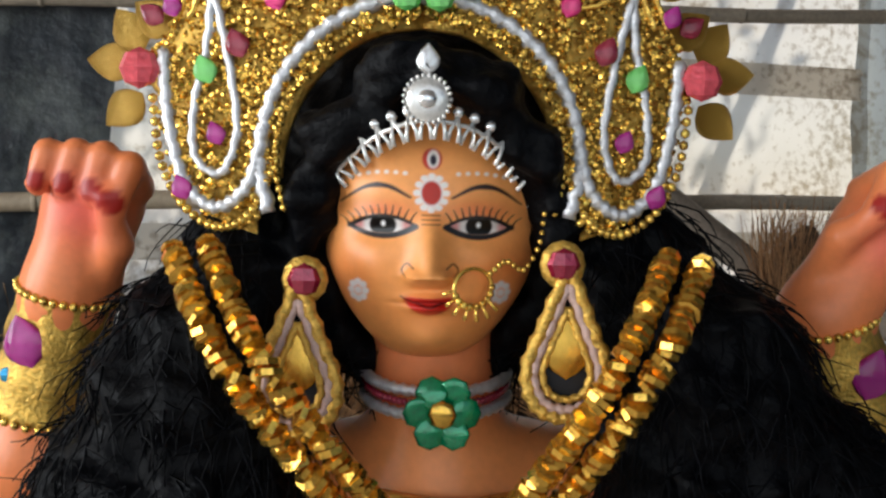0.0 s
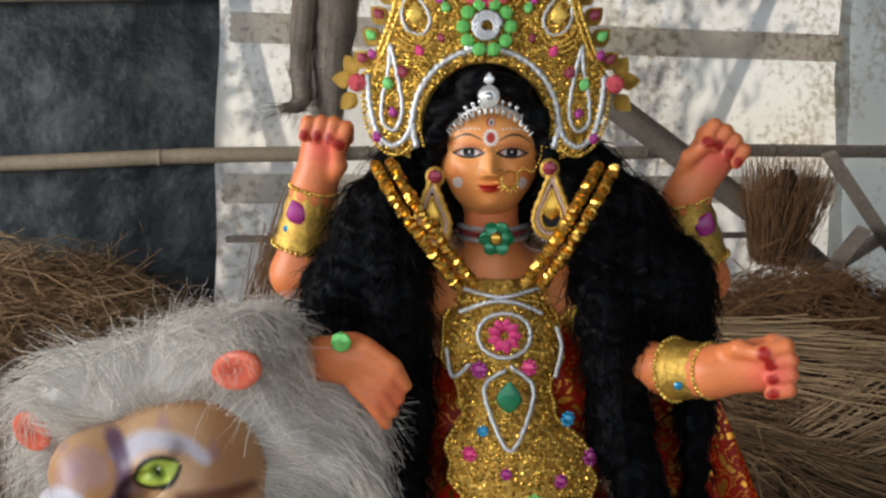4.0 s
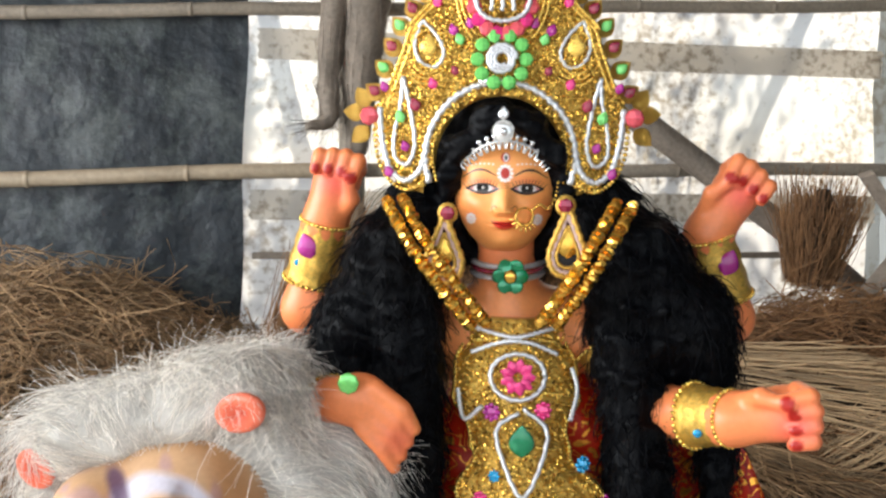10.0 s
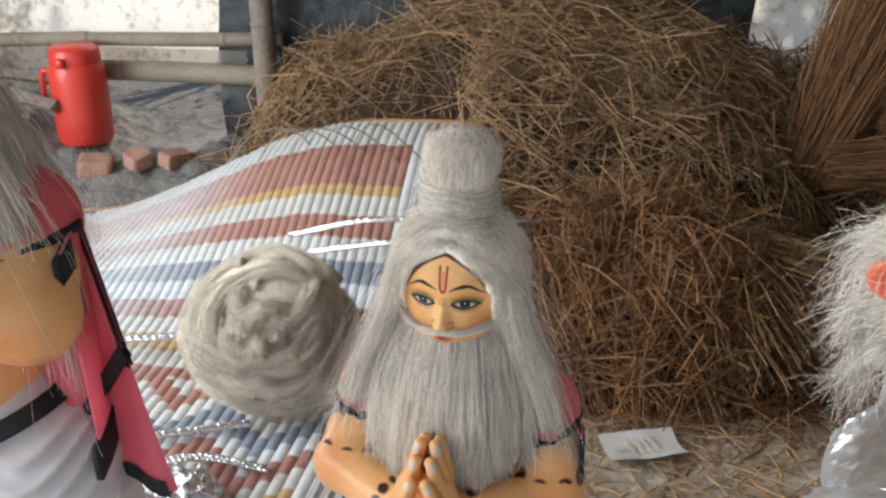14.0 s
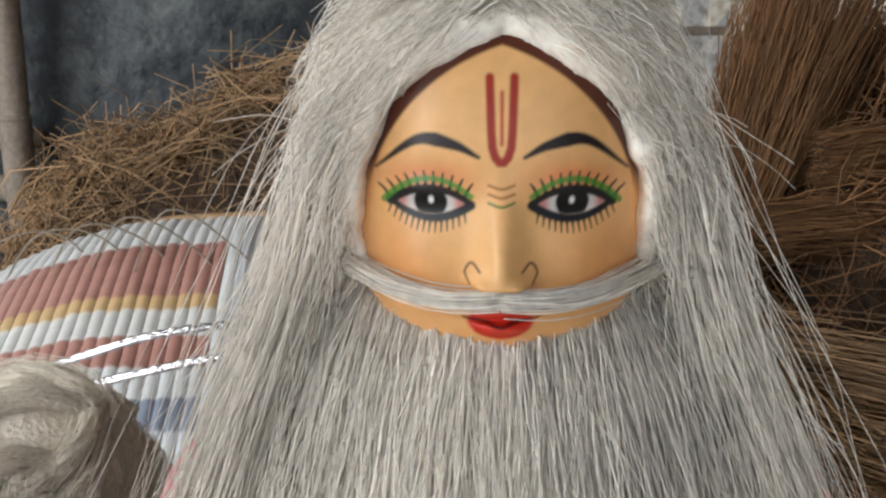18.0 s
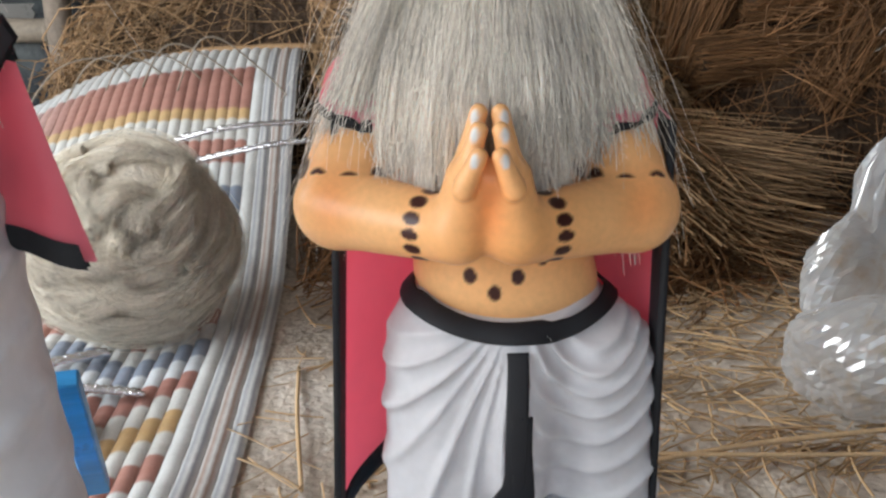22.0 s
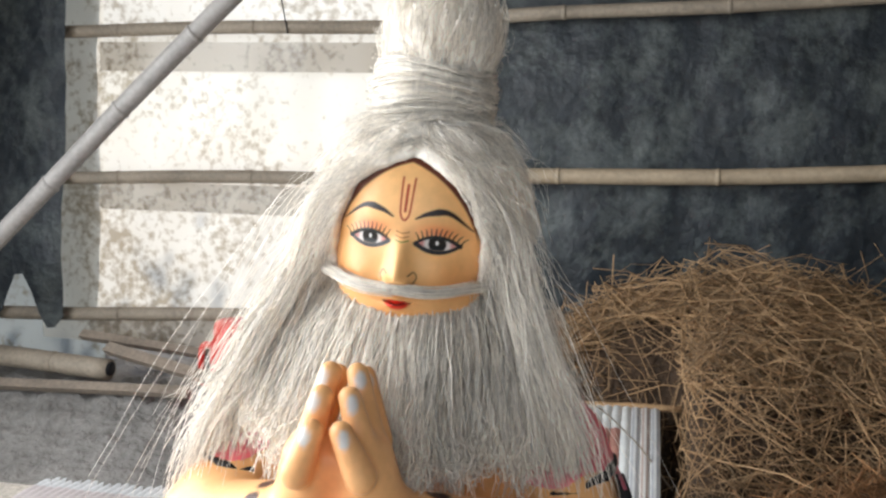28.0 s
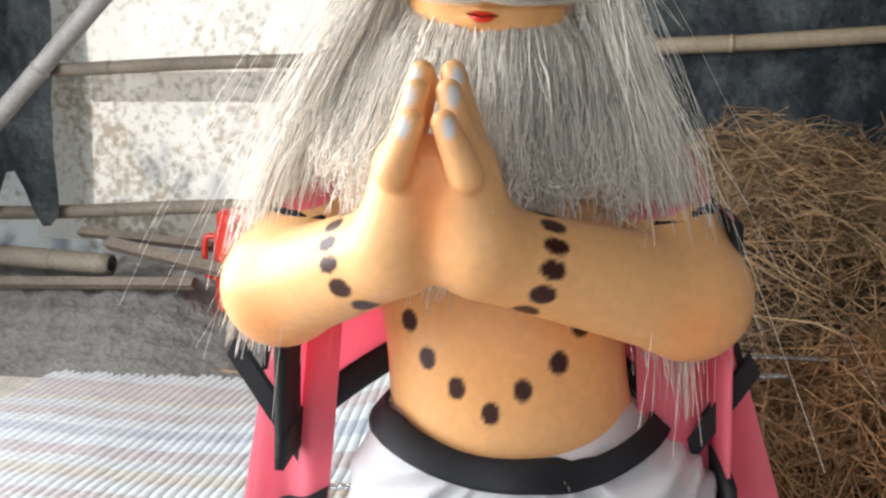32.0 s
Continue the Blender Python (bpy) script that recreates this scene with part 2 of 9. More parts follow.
def sheet_material(name, tint, clear, spots, gloss=0.06, rough=0.35, body=0.22):
    """Milky plastic sheet: light shines through, with scuffs and dirt of their own shape."""
    m = bpy.data.materials.new(name)
    m.use_nodes = True
    n, l = links(m)
    out = n["Material Output"]
    n.remove(n["Principled BSDF"])
    tc, big, small = n.new("ShaderNodeTexCoord"), n.new("ShaderNodeTexNoise"), n.new("ShaderNodeTexNoise")
    big.inputs["Scale"].default_value, small.inputs["Scale"].default_value = 2.2, 38
    big.inputs["Detail"].default_value, small.inputs["Detail"].default_value = 6, 6
    l.new(tc.outputs["Object"], big.inputs["Vector"])
    l.new(tc.outputs["Object"], small.inputs["Vector"])
    ramp = n.new("ShaderNodeValToRGB")
    e = ramp.color_ramp.elements
    e[0].position, e[0].color = 0.385, (tint[0] * spots, tint[1] * spots * 0.88, tint[2] * spots * 0.72, 1)
    e[1].position, e[1].color = 0.50, tint + (1,)
    sm = n.new("ShaderNodeMath")
    sm.operation, sm.inputs[1].default_value = "MULTIPLY_ADD", 0.5
    hf = n.new("ShaderNodeMath")
    hf.operation, hf.inputs[1].default_value = "MULTIPLY", 0.5
    l.new(big.outputs["Fac"], hf.inputs[0])
    l.new(small.outputs["Fac"], sm.inputs[0])
    l.new(hf.outputs[0], sm.inputs[2])
    l.new(sm.outputs[0], ramp.inputs[0])
    tr, df, gl, tp, m1, m2, m3 = (n.new(k) for k in ("ShaderNodeBsdfTranslucent", "ShaderNodeBsdfDiffuse", "ShaderNodeBsdfGlossy", "ShaderNodeBsdfTransparent", "ShaderNodeMixShader", "ShaderNodeMixShader", "ShaderNodeMixShader"))
    gl.inputs["Roughness"].default_value = rough
    for s in (tr, df):
        l.new(ramp.outputs[0], s.inputs["Color"])
    m1.inputs[0].default_value, m2.inputs[0].default_value, m3.inputs[0].default_value = body, gloss, clear
    l.new(tr.outputs[0], m1.inputs[1])
    l.new(df.outputs[0], m1.inputs[2])
    l.new(m1.outputs[0], m2.inputs[1])
    l.new(gl.outputs[0], m2.inputs[2])
    l.new(m2.outputs[0], m3.inputs[1])
    l.new(tp.outputs[0], m3.inputs[2])
    bp = n.new("ShaderNodeBump")
    bp.inputs["Strength"].default_value, bp.inputs["Distance"].default_value = 0.5, 0.02
    l.new(big.outputs["Fac"], bp.inputs["Height"])
    for s in (tr, df, gl):
        l.new(bp.outputs[0], s.inputs["Normal"])
    l.new(m3.outputs[0], out.inputs["Surface"])
    return m


M["milky"] = sheet_material("milky_plastic_sheet", (0.87, 0.83, 0.765), 0.10, 0.52)
M["seam"] = sheet_material("folded_sheet", (0.50, 0.46, 0.40), 0.05, 0.4)
M["greysheet"] = sheet_material("grey_plastic_sheet", (0.30, 0.33, 0.34), 0.04, 0.6)
M["bag"] = sheet_material("clear_plastic_bag", (0.94, 0.96, 0.98), 0.42, 0.88, 0.34, 0.14, 0.5)


def tarp():
    """Dark blue-grey tarpaulin with pale mouldy blotches."""
    m = mat("dark_tarpaulin", (0.008, 0.0125, 0.0175), 0.55, var=0.5, scale=30, bump=0.7, bump_scale=14, dist=0.02)
    n, l = links(m)
    b = n["Principled BSDF"]
    tc, ns, r, mx = n.new("ShaderNodeTexCoord"), n.new("ShaderNodeTexNoise"), n.new("ShaderNodeValToRGB"), n.new("ShaderNodeMix")
    ns.inputs["Scale"].default_value, ns.inputs["Detail"].default_value, ns.inputs["Roughness"].default_value = 4.5, 12, 0.78
    l.new(tc.outputs["Object"], ns.inputs["Vector"])
    e = r.color_ramp.elements
    e[0].position, e[0].color, e[1].position, e[1].color = 0.47, (0, 0, 0, 1), 0.66, (1, 1, 1, 1)
    l.new(ns.outputs["Fac"], r.inputs[0])
    mx.data_type = "RGBA"
    mx.inputs["B"].default_value = (0.080, 0.092, 0.088, 1)
    l.new(b.inputs["Base Color"].links[0].from_socket, mx.inputs["A"])
    l.new(r.outputs[0], mx.inputs["Factor"])
    l.new(mx.outputs["Result"], b.inputs["Base Color"])
    return m


M["tarp"] = tarp()


def cracked(m, scale, width):
    """Thin dark cracks through a worn floor."""
    n, l = links(m)
    b = n["Principled BSDF"]
    tc, w, v, r, mx = n.new("ShaderNodeTexCoord"), n.new("ShaderNodeTexNoise"), n.new("ShaderNodeTexVoronoi"), n.new("ShaderNodeValToRGB"), n.new("ShaderNodeMix")
    w.inputs["Scale"].default_value, w.inputs["Detail"].default_value = 3.0, 6
    ad = n.new("ShaderNodeVectorMath")
    ad.operation, ad.inputs[1].default_value = "MULTIPLY_ADD", (0.5, 0.5, 0.0)
    l.new(tc.outputs["Object"], w.inputs["Vector"])
    l.new(w.outputs["Color"], ad.inputs[0])
    l.new(tc.outputs["Object"], ad.inputs[2])
    v.feature, v.inputs["Scale"].default_value = "DISTANCE_TO_EDGE", scale
    l.new(ad.outputs[0], v.inputs["Vector"])
    e = r.color_ramp.elements
    e[0].position, e[0].color, e[1].position, e[1].color = 0.0, (1, 1, 1, 1), width, (0, 0, 0, 1)
    l.new(v.outputs["Distance"], r.inputs[0])
    mx.data_type = "RGBA"
    mx.inputs["B"].default_value = (0.22, 0.19, 0.16, 1)
    l.new(b.inputs["Base Color"].links[0].from_socket, mx.inputs["A"])
    l.new(r.outputs[0], mx.inputs["Factor"])
    l.new(mx.outputs["Result"], b.inputs["Base Color"])


cracked(M["floor"], 0.9, 0.005)


def stained(m, color, scale, lo, hi, amount):
    """Trodden-in patches of another colour with ragged edges."""
    n, l = links(m)
    b = n["Principled BSDF"]
    tc, w, r, mx = n.new("ShaderNodeTexCoord"), n.new("ShaderNodeTexNoise"), n.new("ShaderNodeMapRange"), n.new("ShaderNodeMix")
    w.inputs["Scale"].default_value, w.inputs["Detail"].default_value, w.inputs["Roughness"].default_value = scale, 9, 0.68
    l.new(tc.outputs["Object"], w.inputs["Vector"])
    r.inputs["From Min"].default_value, r.inputs["From Max"].default_value, r.inputs["To Max"].default_value = lo, hi, amount
    l.new(w.outputs["Fac"], r.inputs["Value"])
    mx.data_type = "RGBA"
    mx.inputs["B"].default_value = (*color, 1)
    l.new(b.inputs["Base Color"].links[0].from_socket, mx.inputs["A"])
    l.new(r.outputs[0], mx.inputs["Factor"])
    l.new(mx.outputs["Result"], b.inputs["Base Color"])


stained(M["floor"], (0.36, 0.28, 0.20), 2.6, 0.48, 0.62, 0.75)
stained(M["floor"], (0.74, 0.70, 0.64), 26.0, 0.60, 0.66, 0.7)
stained(M["floor"], (0.20, 0.16, 0.12), 38.0, 0.63, 0.68, 0.7)
stained(M["blue"], (0.015, 0.075, 0.20), 13.0, 0.57, 0.64, 0.75)
stained(M["blue"], (0.22, 0.50, 0.75), 21.0, 0.62, 0.67, 0.5)


# ---- mesh tools ----
class Build:
    """Collects grids, tubes and solids with a paint colour each, and links them as one mesh."""

    def __init__(self):
        self.v, self.f, self.c, self.n = [], [], [], 0

    def add(self, verts, faces, color=(0.8, 0.8, 0.8)):
        verts = np.asarray(verts, float).reshape(-1, 3)
        col = np.asarray(color, float)
        self.c.append(np.broadcast_to(col, (len(verts), 3)) if col.ndim == 1 else col)
        self.f += [tuple(int(i) + self.n for i in q) for q in faces] if not isinstance(faces, np.ndarray) else (faces + self.n).tolist()
        self.v.append(verts)
        self.n += len(verts)
        return self

    def mesh(self, name, material, smooth=True):
        me = bpy.data.meshes.new(name)
        v = np.concatenate(self.v)
        me.from_pydata(v.tolist(), [], self.f)
        a = me.attributes.new("paint", "FLOAT_COLOR", "POINT")
        c = np.concatenate([np.concatenate(self.c), np.ones((len(v), 1))], 1)
        a.data.foreach_set("color", c.astype(np.float32).ravel())
        me.materials.append(material)
        me.shade_smooth() if smooth else None
        return me


def grid_faces(nu, nv, wrap_u=False, wrap_v=False):
    """Quads of a grid whose rows (nv of them) hold nu points."""
    i = np.arange(nu if wrap_u else nu - 1)
    j = np.arange(nv if wrap_v else nv - 1)
    I, J = np.meshgrid(i, j)
    I, J = I.ravel(), J.ravel()
    I2, J2 = (I + 1) % nu, (J + 1) % nv
    return np.stack([J * nu + I, J * nu + I2, J2 * nu + I2, J2 * nu + I], 1)


def unit(a):
    return a / np.maximum(np.linalg.norm(a, axis=-1, keepdims=True), 1e-9)


def spline(points, n):
    """n points along a Catmull-Rom curve."""
    p = np.asarray(points, float)
    p = np.concatenate([2 * p[:1] - p[1:2], p, 2 * p[-1:] - p[-2:-1]])
    k = len(p) - 3
    t = np.linspace(0, k - 1e-6, n)
    i = t.astype(int)
    u = (t - i)[:, None]
    a, b, c, d = p[i], p[i + 1], p[i + 2], p[i + 3]
    return 0.5 * (2 * b + (c - a) * u + (2 * a - 5 * b + 4 * c - d) * u**2 + (3 * b - a - 3 * c + d) * u**3)


def tube(points, radius, sides=10, up=(0.01, 0.02, 1), flat=1.0, caps=True):
    """Verts and faces of a tube; radius: one, or one a point; flat: squash along the second axis."""
    p = np.asarray(points, float)
    r = np.broadcast_to(np.asarray(radius, float), (len(p),))
    d = unit(np.gradient(p, axis=0))
    s = unit(np.cross(d, np.asarray(up, float)))
    w = np.cross(s, d)
    a = np.linspace(0, 2 * np.pi, sides, endpoint=False)
    ring = p[:, None] + r[:, None, None] * (np.cos(a)[None, :, None] * s[:, None] + flat * np.sin(a)[None, :, None] * w[:, None])
    f = grid_faces(sides, len(p), wrap_u=True).tolist()
    if caps:
        f += [tuple(range(sides))[::-1], tuple(range(sides * (len(p) - 1), sides * len(p)))]
    return ring.reshape(-1, 3), f


def ball(center, radii, nu=14, nv=9, turn=None):
    a = np.linspace(0, 2 * np.pi, nu, endpoint=False)
    b = np.linspace(-np.pi / 2 + 0.02, np.pi / 2 - 0.02, nv)
    A, B = np.meshgrid(a, b)
    v = np.stack([np.cos(A) * np.cos(B), np.sin(A) * np.cos(B), np.sin(B)], -1).reshape(-1, 3) * np.asarray(radii)
    if turn is not None:
        v = v @ np.array(turn).T
    f = grid_faces(nu, nv, wrap_u=True).tolist() + [tuple(range(nu))[::-1], tuple(range(nu * (nv - 1), nu * nv))]
    return v + np.asarray(center), f


def box(size, center=(0, 0, 0), bevel=0.0, seg=1):
    bm = bmesh.new()
    bmesh.ops.create_cube(bm, size=1)
    bmesh.ops.scale(bm, vec=size, verts=bm.verts)
    if bevel:
        bmesh.ops.bevel(bm, geom=bm.edges[:], offset=bevel, segments=seg, affect="EDGES", profile=0.6)
    bm.verts.ensure_lookup_table()
    v = np.array([x.co[:] for x in bm.verts]) + np.asarray(center)
    f = [[x.index for x in q.verts] for q in bm.faces]
    bm.free()
    return v, f


def strands(paths, radius, taper=0.4, sides=3):
    """Thin three-sided fibres along paths of shape (count, points, 3)."""
    p = np.asarray(paths, float)
    k, n, _ = p.shape
    d = unit(np.gradient(p, axis=1))
    ref = unit(np.random.normal(size=(k, 1, 3)))
    s = unit(np.cross(d, ref))
    w = np.cross(d, s)
    r = np.broadcast_to(np.asarray(radius, float), (k,))[:, None] * np.linspace(1, taper, n)[None]
    a = np.arange(sides) * 2 * np.pi / sides
    v = p[:, :, None] + r[:, :, None, None] * (np.cos(a)[:, None] * s[:, :, None] + np.sin(a)[:, None] * w[:, :, None])
    f = grid_faces(sides, n, wrap_u=True)
    f = (f[None] + (np.arange(k) * n * sides)[:, None, None]).reshape(-1, 4)
    return v.reshape(-1, 3), f


def wisp(ctrl, n=8):
    """Resamples control paths (count, k, 3) to n points, linear in numpy but smoothed twice."""
    c = np.asarray(ctrl, float)
    k = c.shape[1]
    t = np.linspace(0, k - 1, n)
    i = np.minimum(t.astype(int), k - 2)
    u = (t - i)[None, :, None]
    p = c[:, i] * (1 - u) + c[:, i + 1] * u
    for _ in range(2):
        p[:, 1:-1] = 0.25 * p[:, :-2] + 0.5 * p[:, 1:-1] + 0.25 * p[:, 2:]
    return p


# soft solids: distance fields meshed as surface nets
def capsule(P, a, b, ra, rb=None):
    a, b = np.asarray(a, float), np.asarray(b, float)
    rb = ra if rb is None else rb
    ab = b - a
    t = np.clip(((P - a) @ ab) / (ab @ ab), 0, 1)
    return np.linalg.norm(P - a - t[..., None] * ab, axis=-1) - (ra + (rb - ra) * t)


def egg(P, c, r, turn=None):
    q = P - np.asarray(c, float)
    if turn is not None:
        q = q @ np.array(turn)
    r = np.asarray(r, float)
    k0 = np.linalg.norm(q / r, axis=-1)
    k1 = np.linalg.norm(q / r**2, axis=-1)
    return k0 * (k0 - 1) / np.maximum(k1, 1e-6)


def soft(k, *ds):
    out = ds[0]
    for d in ds[1:]:
        h = np.clip(0.5 + 0.5 * (d - out) / k, 0, 1)
        out = d + (out - d) * h - k * h * (1 - h)
    return out


def carve(k, a, b):
    return -soft(k, -a, b)


def solid(fn, lo, hi, h):
    """Surface net of fn(P) < 0 in a box, in cells of h metres."""
    lo, hi = np.asarray(lo, float), np.asarray(hi, float)
    n = np.ceil((hi - lo) / h).astype(int) + 1
    n = ((n + 3) // 4) * 4
    # far from the surface a coarse value will do
    cn = n // 4 + 1
    cax = [lo[i] + 4 * h * np.arange(cn[i]) for i in range(3)]
    cd = fn(np.stack(np.meshgrid(*cax, indexing="ij"), -1).reshape(-1, 3)).reshape(cn)
    near = np.abs(cd) < 9 * h
    cell = np.zeros(cn - 1, bool)
    for c in itertools.product((0, 1), repeat=3):
        cell |= near[c[0] : c[0] + cn[0] - 1, c[1] : c[1] + cn[1] - 1, c[2] : c[2] + cn[2] - 1]
    fine = cell.repeat(4, 0).repeat(4, 1).repeat(4, 2)
    d = cd[:-1, :-1, :-1].repeat(4, 0).repeat(4, 1).repeat(4, 2)
    at = np.argwhere(fine)
    d[fine] = fn(lo + h * at)
    s = d < 0
    corner = list(itertools.product((0, 1), repeat=3))
    m = n - 1
    cut = lambda g, c: g[c[0] : c[0] + m[0], c[1] : c[1] + m[1], c[2] : c[2] + m[2]]  # noqa: E731
    count = sum(cut(s, c).astype(np.int8) for c in corner)
    act = (count > 0) & (count < 8)
    idx = -np.ones(m, int)
    idx[act] = np.arange(act.sum())
    where = np.argwhere(act)
    val = {c: d[where[:, 0] + c[0], where[:, 1] + c[1], where[:, 2] + c[2]] for c in corner}
    acc, num = np.zeros((len(where), 3)), np.zeros(len(where))
    for a in corner:
        for axis in range(3):
            if a[axis]:
                continue
            b = tuple(1 if i == axis else a[i] for i in range(3))
            da, db = val[a], val[b]
            x = (da < 0) != (db < 0)
            t = np.where(x, da / np.where(x, da - db, 1), 0)
            p = np.zeros((len(where), 3)) + np.array(a, float)
            p[:, axis] += t
            acc += np.where(x[:, None], p, 0)
            num += x
    v = lo + h * (where + acc / np.maximum(num, 1)[:, None])
    faces = []
    for axis in range(3):
        o = [i for i in range(3) if i != axis]
        sl0, sl1 = [slice(None)] * 3, [slice(None)] * 3
        sl0[axis], sl1[axis] = slice(0, -1), slice(1, None)
        a, b = s[tuple(sl0)], s[tuple(sl1)]
        for i in o:
            keep = [slice(None)] * 3
            keep[i] = slice(1, -1)
            a, b = a[tuple(keep)], b[tuple(keep)]
        e = np.argwhere(a != b)
        flip = a[a != b]
        e[:, o[0]] += 1
        e[:, o[1]] += 1
        q = []
        for da, db in ((0, 0), (-1, 0), (-1, -1), (0, -1)):
            g = e.copy()
            g[:, o[0]] += da
            g[:, o[1]] += db
            q.append(idx[g[:, 0], g[:, 1], g[:, 2]])
        q = np.stack(q, 1)
        turn = flip if axis != 1 else ~flip
        q[~turn] = q[~turn][:, ::-1]
        faces.append(q)
    return v, np.concatenate(faces)


def make(name, built, material, parent=None, label="", smooth=True):
    """Links a Build, or (verts, faces), as one mesh object, a part where a parent is given."""
    if isinstance(built, tuple):
        built = Build().add(*built)
    me = built if isinstance(built, bpy.types.Mesh) else built.mesh(name, material, smooth)
    ob = new(name, me)
    if parent is not None:
        ob.parent = parent
    return tagged(ob, label)


def thing(name, label, category, m=None, group="", kind=""):
    ob = new(name)
    ob.empty_display_size = 0.05
    if m is not None:
        ob.matrix_basis = m
    return tagged(ob, label, category, group, kind)


def bumps(P, scale, seed=0.0):
    """Smooth value noise at points, about -1 to 1."""
    P = np.asarray(P, float) * scale + seed * 7.31
    x, y, z = P[..., 0], P[..., 1], P[..., 2]
    o = np.sin(x * 1.7 + 1.3 * np.sin(y * 1.1 + seed)) + np.sin(y * 2.1 + 1.7 * np.sin(z * 1.3 + 2)) + np.sin(z * 1.9 + 1.5 * np.sin(x * 0.9 + 4))
    return o / 3


def surface_tree(verts, faces):
    return BVHTree.FromPolygons([Vector(p) for p in np.asarray(verts).tolist()], [list(map(int, q)) for q in faces])


def ribbon(tree, points, width, lift=0.001, n=60, thick=0.0012, wave=0.0):
    """A strip of cloth laid along points onto a surface."""
    pts = spline(points, n)
    pos, nor = [], []
    for p in pts:
        q, nn, _, _ = tree.find_nearest(Vector(p))
        pos.append(q[:])
        nor.append(nn[:])
    pos, nor = np.array(pos), unit(np.array(nor))
    for _ in range(2):
        nor[1:-1] = unit(0.25 * nor[:-2] + 0.5 * nor[1:-1] + 0.25 * nor[2:])
    for _ in range(22):
        pos[1:-1] = 0.25 * pos[:-2] + 0.5 * pos[1:-1] + 0.25 * pos[2:]
    d = unit(np.gradient(pos, axis=0))
    side = unit(np.cross(d, nor))
    w = np.asarray(width)
    k = 7
    rows = []
    for u in np.linspace(-1, 1, k):
        e = pos + side * (u * w / 2)
        rows.append(e)
    out = []
    for r in rows:
        o = []
        for p, nn in zip(r, nor):
            q, n2, _, _ = tree.find_nearest(Vector(p))
            o.append(np.array(q[:]) + np.array(n2[:]) * lift)
        out.append(np.array(o))
    top = np.stack(out, 1)
    top = top + nor[:, None] * (wave * np.sin(np.arange(n) * 1.1)[:, None, None])
    bot = top - nor[:, None] * thick
    v = np.concatenate([np.concatenate([top, bot[:, ::-1]], 1).reshape(-1, 3)])
    return v, grid_faces(2 * k, n, wrap_u=True).tolist() + [tuple(range(2 * k))[::-1], tuple(range(2 * k * (n - 1), 2 * k * n))]


# ---- setting: floor, sheets, frame, roof ----
def step(a, b, x):
    t = np.clip((np.asarray(x, float) - a) / (b - a), 0, 1)
    return t * t * (3 - 2 * t)


def floor_z(x, y):
    """Height of the trodden floor, which climbs to a dirt bank under the back wall."""
    x, y = np.asarray(x, float), np.asarray(y, float)
    bank = step(2.0, 2.5, y) * (0.10 + 0.10 * step(-2.35, -2.8, x))
    p = np.stack([x, y, 0 * x], -1)
    return bank + 0.004 * bumps(p, 9) + (0.002 + 0.02 * step(2.0, 2.4, y)) * bumps(p, 34, 2) - 0.004


def patch(name, x0, x1, y0, y1, h, material, label):
    nx, ny = int((x1 - x0) / h) + 1, int((y1 - y0) / h) + 1
    X, Y = np.meshgrid(np.linspace(x0, x1, nx), np.linspace(y0, y1, ny))
    v = np.stack([X, Y, floor_z(X, Y)], -1).reshape(-1, 3)
    return tagged(make(name, (v, grid_faces(nx, ny)), material), label, "floor", kind="structure")


patch("floor", -4.3, 3.4, -3.0, 2.02, 0.04, M["floor"], "dusty grey concrete workshop floor with cracks")
patch("floor_dirt_bank", -4.3, 3.4, 2.02, 2.9, 0.025, M["dirt"], "loose grey dirt bank along the sheet wall")
g = 400.0
ground = make("ground", ([(-g, -g, -0.06), (g, -g, -0.06), (g, g, -0.06), (-g, g, -0.06)], [(0, 1, 2, 3)]), M["dirt"])
tagged(ground, "bare grey earth around the shed", "ground", kind="structure")


def hanging(name, x0, x1, z0, z1, y, material, parent, skew=0.0, ripple=0.012, rag=0.0, seed=0, label=""):
    """A hung sheet with ripples; skew: how far its foot is shifted in x; rag: depth of its torn lower edge."""
    nx, nz = max(int((x1 - x0) / 0.03), 8), max(int((z1 - z0) / 0.04), 8)
    U, V = np.meshgrid(np.linspace(0, 1, nx), np.linspace(0, 1, nz))
    low = z0 + rag * (0.5 + 0.5 * np.sin(U * 17 + seed) * np.sin(U * 7.3 + 2))
    X = x0 + (x1 - x0) * U + skew * (1 - V) + 0.006 * np.sin(V * 23 + seed)
    Z = low + (z1 - low) * V
    p = np.stack([X, 0 * X + seed, Z], -1)
    Y = y + ripple * bumps(p, 6, seed) + 0.4 * ripple * bumps(p, 19, seed + 3)
    return make(name, (np.stack([X, Y, Z], -1).reshape(-1, 3), grid_faces(nx, nz)), material, parent, label)


wall = thing("wall_north", "shed wall of milky sheets and dark tarpaulin tied to bamboo rails", "wall", kind="structure")
hanging("milky_sheet", -3.36, -1.9, 0.30, 2.6, 2.70, M["milky"], wall, seed=1, label="scuffed milky plastic sheet glowing with daylight")
hanging("tarpaulin", -1.985, -0.255, 0.05, 2.6, 2.68, M["tarp"], wall, skew=-0.07, seed=2, ripple=0.02, label="dark blue-grey tarpaulin with pale mould blotches")
hanging("milky_sheet", -0.4, 2.06, 0.20, 2.6, 2.715, M["milky"], wall, seed=4, label="scuffed milky plastic sheet glowing with daylight")
hanging("grey_sheet", 2.0, 3.4, 0.0, 2.6, 2.69, M["greysheet"], wall, seed=5, label="grey plastic sheet")
hanging("grey_sheet", -4.3, -3.12, 0.02, 2.6, 2.72, M["greysheet"], wall, seed=6, label="grey plastic sheet")
